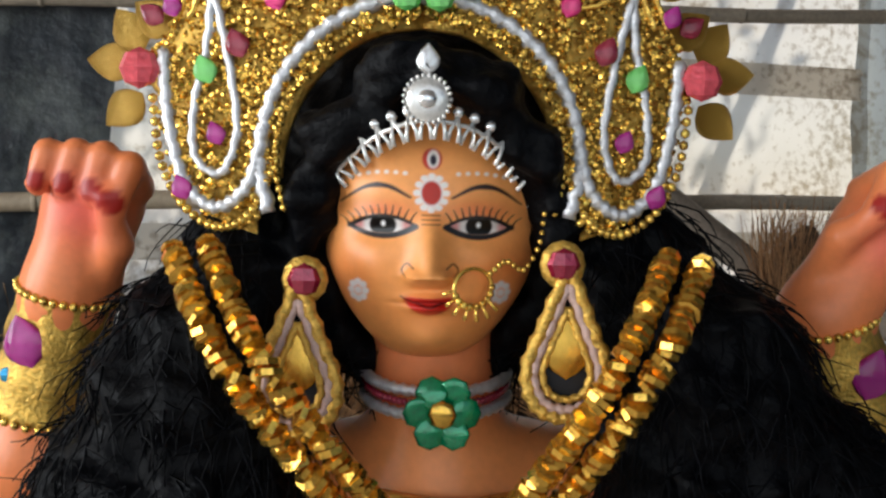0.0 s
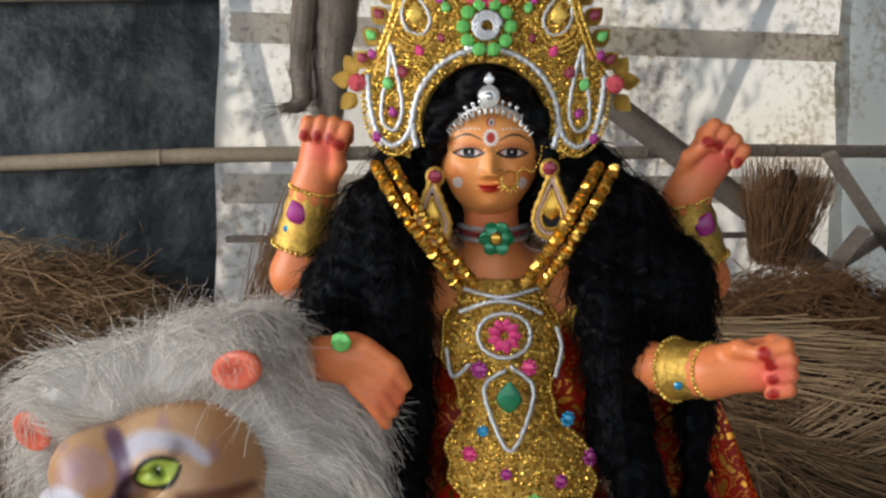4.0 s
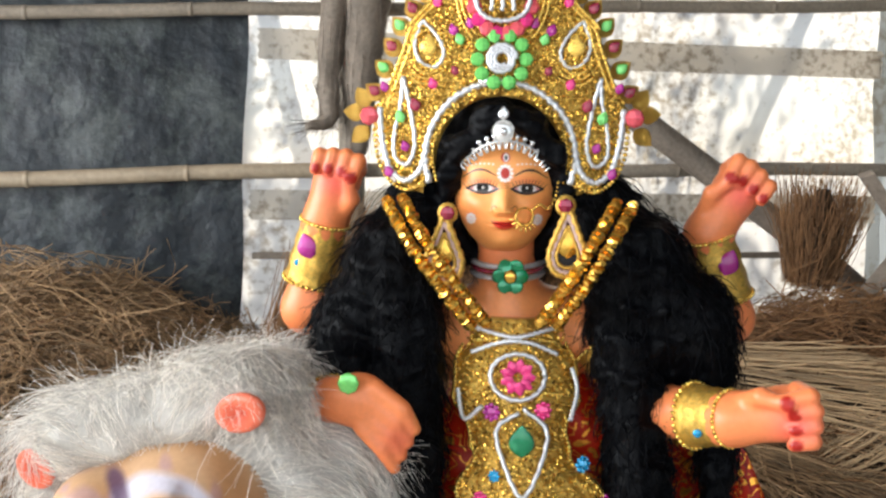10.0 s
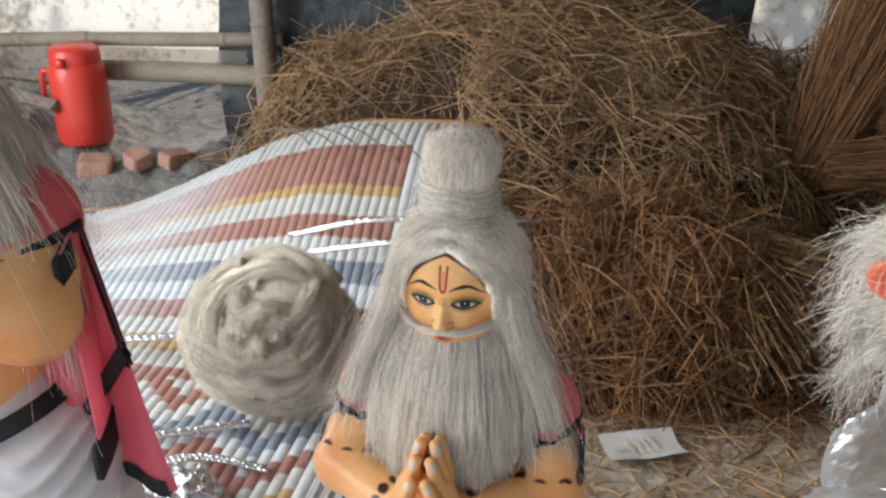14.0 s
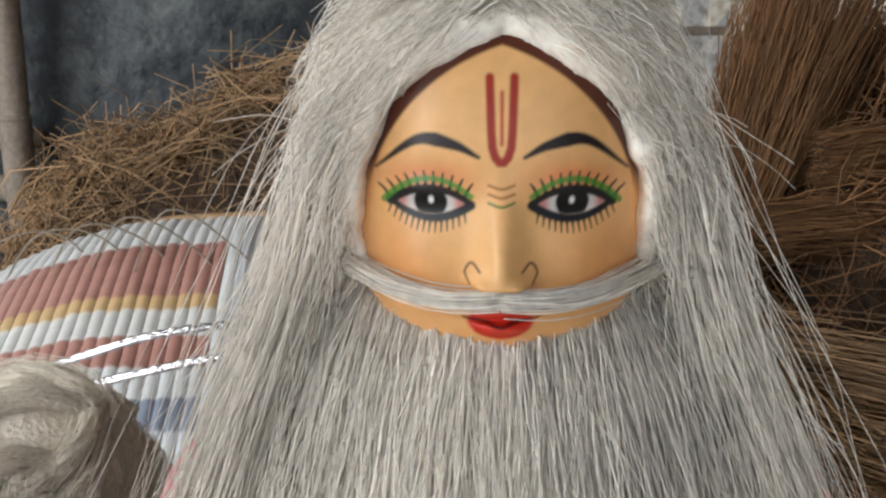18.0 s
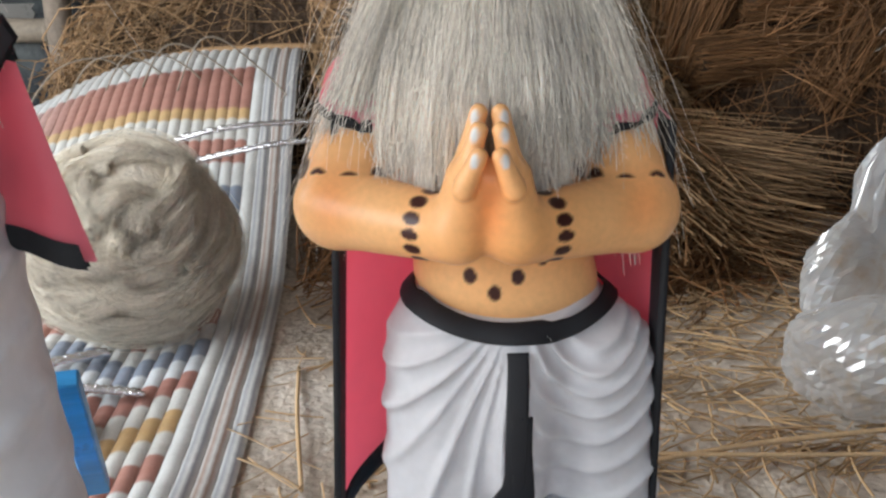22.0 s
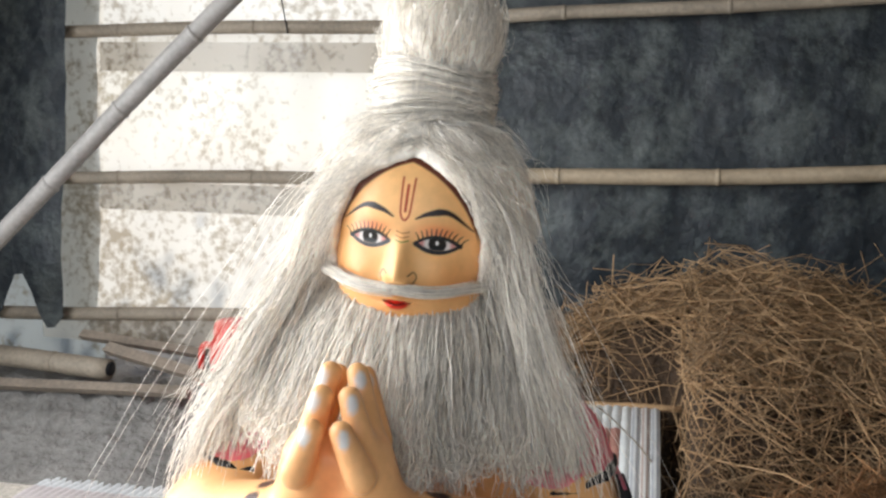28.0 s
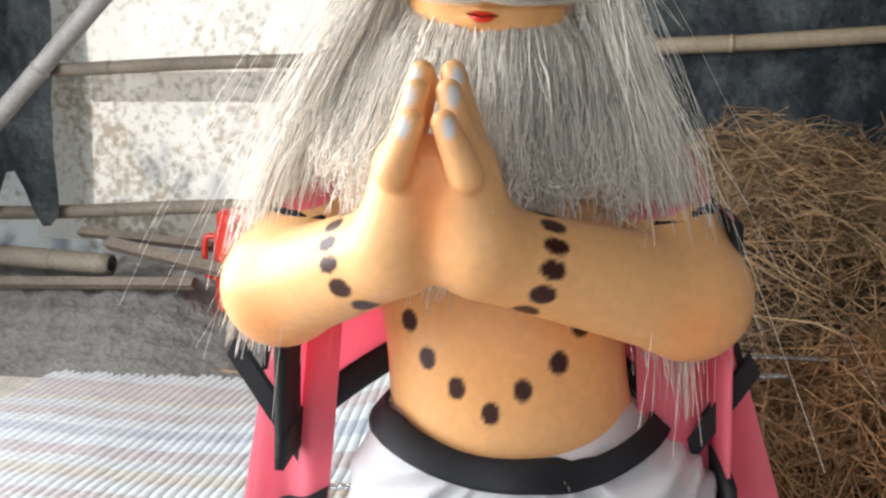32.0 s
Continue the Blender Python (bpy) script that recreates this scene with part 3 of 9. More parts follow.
hanging("torn_tarpaulin", -3.95, -3.13, 0.28, 2.6, 2.56, M["tarp"], wall, seed=7, rag=0.28, skew=-0.06, label="torn end of a dark tarpaulin")
for z, a, b in ((1.33, -3.1, -2.0), (0.84, -3.1, -2.0), (0.36, -3.15, -1.95), (1.42, -0.25, 2.0), (0.89, -0.28, 2.0)):
    hanging("sheet_seam", a, b, z - 0.05, z + 0.05, 2.665, M["seam"], wall, seed=z * 9, ripple=0.008, label="folded seam of plastic sheeting")

for nm, size, c in (("wall_west", (0.1, 1.7, 2.8), (-4.35, 2.05, 1.3)), ("wall_east", (0.1, 6.0, 2.8), (3.45, -0.1, 1.3))):
    tagged(make(nm, box(size, c), M["tarp"], smooth=False), "dark tarpaulin side wall of the shed", "wall", kind="structure")
tagged(make("ceiling", box((7.9, 6.0, 0.06), (-0.45, -0.1, 2.66)), M["greywood"], smooth=False), "weathered plank and thatch roof underside", "ceiling", kind="structure")


def bamboo(name, a, b, r, label, material=None, gap=0.5, first=0.2, bow=0.0, sides=14, group="", hollow=False):
    """A bamboo pole with swollen knots."""
    a, b = np.array(a, float), np.array(b, float)
    length = np.linalg.norm(b - a)
    ks = np.arange(first, length, gap)
    s = np.unique(np.concatenate([np.linspace(0, length, 14), ks - 0.010, ks - 0.004, ks, ks + 0.004, ks + 0.010]))
    s = s[(s >= 0) & (s <= length)]
    rad = np.full(len(s), r)
    for k in ks:
        rad -= r * 0.05 * np.exp(-(((s - k - 0.011) / 0.005) ** 2))
    p = a + (b - a) * (s / length)[:, None]
    sway = lambda q: bow * np.sin(np.pi * q / length) + 0.004 * np.sin(q * 5)  # noqa: E731
    p[:, 2] += sway(s)
    ob = thing(name, label, "bamboo pole", None, group)
    make("culm", Build().add(*tube(p, rad, sides)), material or M["bamboo"], ob)
    zz = np.array([-0.009, -0.005, 0.0, 0.004, 0.008])
    ring = Build().add(*tube(np.stack([0 * zz, 0 * zz, zz], 1), r * np.array([0.98, 1.03, 1.09, 1.04, 0.97]), sides, up=(0, 1, 0))).mesh("knot", material or M["bamboo"])
    turn = Vector(b - a).to_track_quat("Z", "Y").to_matrix().to_4x4()
    for k in ks:
        at = a + (b - a) * (k / length)
        make("knot", ring, None, ob).matrix_basis = Matrix.Translation((at[0], at[1], at[2] + float(sway(k)))) @ turn
    return ob


rail = "weathered bamboo rail tied along the sheet wall"
bamboo("bamboo_rail", (-4.2, 2.62, 1.40), (-1.85, 2.62, 1.43), 0.022, rail, M["rail"], group="wall rails")
bamboo("bamboo_rail", (-1.88, 2.62, 1.445), (3.3, 2.62, 1.69), 0.022, rail, M["rail"], group="wall rails", first=0.42)
bamboo("bamboo_rail", (-4.2, 2.62, 0.875), (-1.84, 2.62, 0.935), 0.023, rail, M["rail"], group="wall rails")
bamboo("bamboo_rail", (-1.9, 2.63, 0.935), (0.06, 2.63, 1.01), 0.026, "pale split bamboo rail across the dark tarpaulin", group="wall rails", first=0.44, gap=0.492)
bamboo("bamboo_rail", (0.0, 2.62, 1.005), (3.3, 2.62, 1.06), 0.024, rail, M["rail"], group="wall rails")
bamboo("bamboo_rail", (-4.2, 2.62, 0.37), (-1.8, 2.62, 0.47), 0.024, rail, M["rail"], group="wall rails")
bamboo("bamboo_rail", (-2.6, 2.63, 0.33), (-1.2, 2.63, 0.345), 0.035, "thick bamboo sill at the foot of the wall", M["rail"], group="wall rails")
bamboo("bamboo_post", (-1.85, 2.58, -0.05), (-1.85, 2.58, 2.62), 0.038, "upright bamboo post of the shed wall", M["greywood"], gap=0.37, group="wall posts")
bamboo("bamboo_post", (0.07, 2.58, -0.05), (0.03, 2.58, 2.62), 0.042, "upright bamboo post of the shed wall", M["rail"], gap=0.37, group="wall posts")
bamboo("bamboo_brace", (-3.85, 2.2, 0.07), (-1.75, 2.2, 2.06), 0.030, "pale leaning bamboo brace", M["brace"], gap=0.33, group="braces")
beam = tagged(make("leaning_beam", tube(spline([(0.45, 2.5, 1.58), (0.9, 2.5, 1.265), (1.56, 2.5, 0.82), (1.95, 2.5, 0.53)], 14), 0.045, 10), M["greywood"]), "grey leaning wooden beam", "beam")
for a, b in ((-0.27, -0.06), (1.17, 1.6)):
    tagged(make("wall_batten", box((b - a, 0.025, 0.022), ((a + b) / 2, 2.6, 0.726), 0.003), M["greywood"], smooth=False), "short dark wooden batten on the wall", "batten")
tagged(make("hanging_string", tube(spline([(-2.36, 2.595, 2.63), (-2.37, 2.595, 1.80), (-2.41, 2.595, 1.60), (-2.39, 2.595, 1.50), (-2.37, 2.597, 1.40)], 16), 0.0025, 5), M["black"]), "thin dark string hanging from the rail", "string")

# ---- outside: trees that shade the sheets ----
rs = np.random.default_rng(5)


def tree(x, y, h, spread, seed, count=2600):
    r = np.random.default_rng(seed)
    ob = thing("tree", "thin roadside tree seen dimly through the sheets", "tree", group="trees behind the shed")
    trunk = Build().add(*tube(spline([(x, y, -0.06), (x + 0.06, y, h * 0.35), (x - 0.05, y + 0.05, h * 0.7), (x, y, h)], 12), np.linspace(0.07, 0.02, 12), 8))
    tips = []
    for i in range(11):
        z = h * r.uniform(0.28, 0.95)
        a = r.uniform(0, 6.28)
        q = np.array([x + spread * r.uniform(0.5, 1) * np.cos(a), y + 0.6 * spread * np.sin(a), z + r.uniform(0.0, 0.5)])
        trunk.add(*tube(spline([(x, y, z - 0.3), ((x + q[0]) / 2, (y + q[1]) / 2, z - 0.05), q], 8), np.linspace(0.022, 0.006, 8), 5))
        tips.append(q)
    make("trunk", trunk, M["greywood"], ob)
    tips = np.array(tips)
    c = tips[r.integers(0, len(tips), count)] + r.normal(size=(count, 3)) * spread * 0.22
    d = unit(r.normal(size=(count, 3)))
    s = unit(np.cross(d, r.normal(size=(count, 3))))
    L, W = r.uniform(0.03, 0.07, (count, 1)), r.uniform(0.012, 0.025, (count, 1))
    v = np.stack([c - d * L, c + s * W + d * L * 0.1, c + d * L, c - s * W + d * L * 0.1], 1).reshape(-1, 3)
    make("crown", (v, np.arange(4 * count).reshape(-1, 4)), M["leaf"], ob)


tree(1.35, 4.0, 2.3, 0.45, 3, 1500)
tree(0.35, 4.4, 3.1, 0.5, 6, 1400)
tree(2.3, 5.2, 3.6, 0.8, 8, 2200)
tree(-2.2, 5.6, 3.2, 0.5, 9, 700)
for a, b in (((0.5, 3.2, -0.06), (-0.2, 3.2, 2.6)), ((1.0, 3.4, -0.06), (2.1, 3.4, 2.6)), ((1.6, 3.3, -0.06), (0.9, 3.3, 2.5))):
    bamboo("outer_prop", a, b, 0.03, "bamboo prop leaning against the shed from outside", M["rail"], group="outer props")


# ---- straw ----
def heap_fn(cx, cy, rx, ry, h, seed):
    def fn(x, y):
        u, w = (np.asarray(x) - cx) / rx, (np.asarray(y) - cy) / ry
        d = np.sqrt(u * u + w * w) + 0.10 * bumps(np.stack([np.asarray(x), np.asarray(y), 0 * np.asarray(x)], -1), 7, seed)
        d = np.maximum(d, 0.0) + 1.6 * step(-1.02, -1.14, x) * step(2.24, 2.14, y)
        return h * np.clip(1 - d**2.2, 0, None) ** 0.75 + (0.045 * bumps(np.stack([np.asarray(x), np.asarray(y), 0 * np.asarray(x)], -1), 11, seed) + 0.03 * bumps(np.stack([np.asarray(x), np.asarray(y), 0 * np.asarray(x)], -1), 24, seed + 2)) * (d < 1)

    return fn


def heap(cx, cy, rx, ry, h, seed, count, name, label, length=(0.12, 0.38), rad=(0.0009, 0.0023), heading=None, material="straw", clip_y=2.64):
    """A mound of loose stalks over a core coloured near black as the shade in its gaps; heading: a common direction of
    the stalks.
    """
    r = np.random.default_rng(seed)
    fn = heap_fn(cx, cy, rx, ry, h, seed)
    ob = thing(name, label, "straw heap", kind="stuff")
    n = 46
    X, Y = np.meshgrid(np.linspace(cx - rx * 1.08, cx + rx * 1.08, n), np.linspace(cy - ry * 1.08, min(cy + ry * 1.08, clip_y), n))
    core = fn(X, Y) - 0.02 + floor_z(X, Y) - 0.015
    make("core", (np.stack([X, Y, core], -1).reshape(-1, 3), grid_faces(n, n)), M["straw_gap_shade"], ob)
    rr, aa = np.sqrt(r.uniform(0, 1.05, count)), r.uniform(0, 2 * np.pi, count)
    x, y = cx + rx * rr * np.cos(aa), cy + ry * rr * np.sin(aa)
    y = np.minimum(y, clip_y - 0.05)
    e = 0.02
    gx, gy = (fn(x + e, y) - fn(x - e, y)) / (2 * e), (fn(x, y + e) - fn(x, y - e)) / (2 * e)
    nor = unit(np.stack([-gx, -gy, 0 * x + 1], -1))
    d = r.normal(size=(count, 3))
    if heading is not None:
        d = np.asarray(heading, float) + 0.7 * d
    d = unit(d - nor * (d * nor).sum(-1, keepdims=True) + nor * r.normal(size=(count, 1)) * 0.12)
    L = r.uniform(*length, (count, 1))
    c = np.stack([x, y, fn(x, y) + floor_z(x, y)], -1) + nor * r.uniform(-0.022, 0.026, (count, 1))
    bend = nor * r.normal(size=(count, 1)) * 0.05 * L + r.normal(size=(count, 3)) * 0.11 * L
    t = np.linspace(-0.5, 0.5, 4)
    p = c[:, None] + d[:, None] * (t[None, :, None] * L[:, None]) + bend[:, None] * (1 - 4 * t**2)[None, :, None]
    p = p[~((p[..., 0] < -1.10) & (p[..., 1] < 2.14)).any(1)]
    count = len(p)
    p[..., 1] = np.minimum(p[..., 1], clip_y)
    p[..., 2] = np.maximum(p[..., 2], floor_z(p[..., 0], p[..., 1]) + 0.002)
    make("stalks", strands(p, r.uniform(*rad, count), 0.8), M[material], ob)
    return ob


heap(-0.86, 2.25, 0.86, 0.62, 0.57, 1, 9000, "straw_heap", "tall tangled heap of dry rice straw against the tarpaulin", heading=(0.9, -0.25, 0))
heap(-0.62, 1.62, 0.50, 0.32, 0.26, 2, 4600, "straw_heap", "low spread of dry straw before the tall heap", heading=(0.25, 1, 0), material="coir")
heap(-1.38, 2.40, 0.50, 0.24, 0.40, 6, 2200, "straw_heap", "straw drift behind the mat's back edge")
heap(0.45, 2.3, 0.80, 0.55, 0.66, 3, 4200, "straw_heap", "dense brown heap of old straw behind the statues", material="coir")
heap(1.50, 2.0, 0.75, 0.60, 0.58, 4, 4200, "straw_heap", "loose heap of brown straw and twigs", heading=(1, -0.5, 0.1), material="coir")
heap(0.75, 1.55, 0.50, 0.36, 0.30, 5, 1600, "straw_heap", "low drift of dry straw behind the lion")


def sheaf(name, a, b, ra, rb, count, seed, label, material="coir", droop=0.0, r=(0.0010, 0.0018)):
    """A tied bundle of long stalks from a to b that spreads from ra to rb."""
    g2 = np.random.default_rng(seed)
    a, b = np.array(a, float), np.array(b, float)
    d = unit(b - a)
    s = unit(np.cross(d, (0.1, 0.2, 1.0)))
    w = np.cross(s, d)
    th, q = g2.uniform(0, 2 * np.pi, count), np.sqrt(g2.uniform(0.15, 1, count))
    off = np.cos(th)[:, None] * s + np.sin(th)[:, None] * w
    end = g2.uniform(0.68, 1.12, count)
    t = np.linspace(0, 1, 6)
    rad = ra + (rb - ra) * t
    p = a + (b - a) * (t[None, :, None] * end[:, None, None]) + off[:, None] * (q[:, None, None] * rad[None, :, None]) + np.cumsum(g2.normal(size=(count, 6, 3)), 1) * 0.010
    p[..., 2] -= droop * t[None] ** 2
    p[..., 1] = np.minimum(p[..., 1], 2.62)
    ob = thing(name, label, "straw bundle", kind="stuff")
    # core carries the same painted gap shade
    make("core", tube(a + (b - a) * t[:, None] - np.array([0, 0, 1]) * (droop * t**2)[:, None], 0.8 * rad * (1 - 0.85 * t**3), 12), M["straw_gap_shade"], ob)
    make("stalks", strands(p, g2.uniform(*r, count), 0.7), M[material], ob)
    return ob


sheaf("straw_sheaf", (-0.20, 2.05, 0.28), (0.06, 2.30, 0.80), 0.07, 0.16, 1300, 11, "upright sheaf of brown straw fanned at the top")
sheaf("straw_sheaf", (0.10, 1.95, 0.20), (0.52, 2.2, 0.76), 0.09, 0.16, 1100, 12, "upright sheaf of brown straw fanned at the top")
sheaf("straw_sheaf", (-0.95, 2.1, 0.16), (-0.15, 1.5, 0.10), 0.10, 0.15, 1300, 13, "loose sheaf of straw lying with cut ends forward", "straw")
sheaf("straw_sheaf", (-0.55, 2.0, 0.22), (-0.35, 1.40, 0.06), 0.12, 0.15, 1300, 14, "loose sheaf of straw lying with cut ends forward", "straw")
sheaf("straw_sheaf", (0.80, 1.95, 0.46), (1.42, 1.55, 0.40), 0.06, 0.15, 420, 15, "pale sheaf of cut straw with blunt ends", "straw_pale", r=(0.0018, 0.0034))
sheaf("straw_sheaf", (1.02, 1.70, 0.10), (1.40, 1.55, 0.36), 0.06, 0.15, 340, 19, "pale sheaf of cut straw with blunt ends", "straw_pale", r=(0.0016, 0.0030))
sheaf("straw_sheaf", (0.95, 1.60, 0.30), (1.35, 1.45, 0.10), 0.05, 0.16, 340, 20, "brown sheaf of cut straw with blunt ends", "straw", r=(0.0016, 0.0030))
sheaf("twig_broom", (1.52, 2.28, 0.66), (1.56, 2.28, 0.97), 0.07, 0.14, 600, 16, "upright bundle of brown broom twigs")
sheaf("straw_rope_roll", (-0.17, 1.98, 0.33), (0.55, 2.02, 0.36), 0.05, 0.055, 700, 17, "thick roll of straw bound like a rope")
sheaf("straw_rope_roll", (-0.05, 2.02, 0.47), (0.60, 2.08, 0.50), 0.045, 0.05, 600, 18, "thick roll of straw bound like a rope")

for a, b, w in (((1.36, 2.2, 0.47), (2.35, 2.2, 1.02), 0.05), ((1.62, 2.15, 1.02), (2.1, 2.15, 0.42), 0.045), ((1.30, 2.1, 0.30), (1.72, 2.1, 0.78), 0.05)):
    a, b = np.array(a), np.array(b)
    tagged(make("plank", tube(np.linspace(a, b, 5), w, 4, flat=0.5), M["greywood"], smooth=False), "dark weathered plank propped against the wall", "plank", "propped planks")


def wrapped_limb(built, pts, r, seed):
    """Straw bound with cord round a limb-like core."""
    g3 = np.random.default_rng(seed)
    p = spline(pts, 26)
    rr = np.interp(np.linspace(0, 1, 26), np.linspace(0, 1, len(r)), r) * (1 + 0.06 * np.sin(np.arange(26) * 1.9))
    built.add(*tube(p, rr, 12))
    k = 110
    i = g3.integers(0, 25, k)
    d = unit(np.gradient(p, axis=0))[i]
    o = unit(np.cross(d, g3.normal(size=(k, 3))))
    c = p[i] + o * rr[i][:, None] * 1.02
    t = np.linspace(-0.08, 0.08, 4)
    q = c[:, None] + d[:, None] * t[None, :, None] + o[:, None] * (g3.uniform(0, 0.02, (k, 1, 1)) * (t[None, :, None] / 0.08) ** 2)
    return strands(q, 0.0016)


ob = thing("straw_armature", "unfinished straw limbs bound with cord, hung on the post", "straw armature")
for pts, r, s in (([(0.10, 2.46, 2.63), (0.09, 2.46, 1.7), (0.07, 2.46, 1.3), (0.06, 2.46, 1.06)], (0.09, 0.085, 0.06, 0.03), 1), ([(0.02, 2.44, 2.2), (0.0, 2.44, 1.7), (-0.03, 2.44, 1.3), (-0.03, 2.42, 1.17), (-0.10, 2.38, 1.14)], (0.06, 0.05, 0.035, 0.03, 0.008), 2), ([(0.14, 2.46, 1.95), (0.30, 2.45, 1.85), (0.40, 2.44, 1.68)], (0.06, 0.06, 0.03), 3)):
    bl = Build()
    loose = wrapped_limb(bl, pts, r, s)
    limb = make("limb", bl, M["greywood"], ob)
    tagged(make("binding_straw", loose, M["greywood"], limb), kind="stuff")
sheaf("straw_tuft", (0.28, 2.46, 1.95), (0.36, 2.42, 1.55), 0.04, 0.09, 260, 21, "grey tuft of straw hanging from the armature", "greywood")
ob = thing("straw_armature", "unfinished straw limbs bound with cord, hung over the tarpaulin", "straw armature")
for pts, s in (([(-0.49, 2.42, 2.63), (-0.50, 2.42, 2.1), (-0.52, 2.42, 1.75), (-0.51, 2.42, 1.57)], 4), ([(-0.43, 2.42, 2.63), (-0.42, 2.42, 2.1), (-0.40, 2.42, 1.75), (-0.36, 2.42, 1.55)], 5)):
    bl = Build()
    loose = wrapped_limb(bl, pts, (0.05, 0.05, 0.035, 0.02), s)
    limb = make("limb", bl, M["greywood"], ob)
    tagged(make("binding_straw", loose, M["greywood"], limb), kind="stuff")


def litter(name, x0, x1, y0, y1, count, seed, label):
    g4 = np.random.default_rng(seed)
    x, y = g4.uniform(x0, x1, count), g4.uniform(y0, y1, count)
    a, L = g4.normal(0.3, 0.9, count), g4.uniform(0.02, 0.15, (count, 1))
    d = np.stack([np.cos(a), np.sin(a), 0 * a], -1)
    t = np.linspace(-0.5, 0.5, 5)
    bend = np.stack([-d[:, 1], d[:, 0], 0 * a], -1) * g4.normal(size=(count, 1)) * 0.06 * L
    c = np.stack([x, y, floor_z(x, y) + g4.uniform(0.002, 0.014, count)], -1)
    p = c[:, None] + d[:, None] * (t[None, :, None] * L[:, None]) + bend[:, None] * (1 - 4 * t**2)[None, :, None]
    tagged(make(name, strands(p, g4.uniform(0.0008, 0.0024, count), 0.8), M["straw_pale"]), label, "straw", kind="stuff")


litter("straw_litter", -0.95, -0.10, 0.72, 1.65, 1500, 31, "loose straw stalks scattered on the floor")
litter("straw_litter", -1.12, -0.95, 0.55, 1.5, 60, 32, "loose straw stalks scattered on the floor")
litter("straw_litter", -0.75, -0.12, 0.55, 0.80, 130, 33, "loose straw stalks scattered on the floor")
litter("straw_litter", 0.5, 1.4, 0.7, 1.4, 120, 34, "loose straw stalks scattered on the floor")
for pts, r in (([(-1.06, 1.05, 0.006), (-1.05, 0.9, 0.008), (-1.03, 0.72, 0.006)], 0.003), ([(-0.72, 0.72, 0.01), (-0.45, 0.77, 0.02), (-0.15, 0.79, 0.03)], 0.0035), ([(-0.75, 0.78, 0.012), (-0.4, 0.74, 0.02), (-0.12, 0.74, 0.015)], 0.003)):
    tagged(make("straw_stalk", tube(spline(pts, 10), r, 6), M["straw_pale"]), "single long pale straw stalk on the floor", "straw stalk", "long stalks")


# ---- painted faces ----
def rgb(h):
    """Linear colour from a hex string."""
    c = [int(h[i : i + 2], 16) / 255 for i in (0, 2, 4)]
    return np.array([x / 12.92 if x < 0.04045 else ((x + 0.055) / 1.055) ** 2.4 for x in c])


def stroke(U, V, pts, w0, w1=None, edge=0.02):
    """Mask of a brush line through pts that thins from w0 to w1."""
    p = spline(pts, 14)
    w1 = w0 if w1 is None else w1
    best = np.full(U.shape, 9.0)
    for i in range(len(p) - 1):
        a, d = p[i], p[i + 1] - p[i]
        t = np.clip(((U - a[0]) * d[0] + (V - a[1]) * d[1]) / max(d @ d, 1e-9), 0, 1)
        w = w0 + (w1 - w0) * (i + t) / (len(p) - 1)
        best = np.minimum(best, np.hypot(U - a[0] - t * d[0], V - a[1] - t * d[1]) - w)
    return np.clip(0.5 - best / edge, 0, 1)


def oval(U, V, c, r, edge=0.02):
    d = (np.hypot((U - c[0]) / r[0], (V - c[1]) / r[1]) - 1) * min(r)
    return np.clip(0.5 - d / edge, 0, 1)


def lay(col, mask, paint, amount=1.0):
    return col + (np.asarray(paint) - col) * (mask * amount)[..., None]


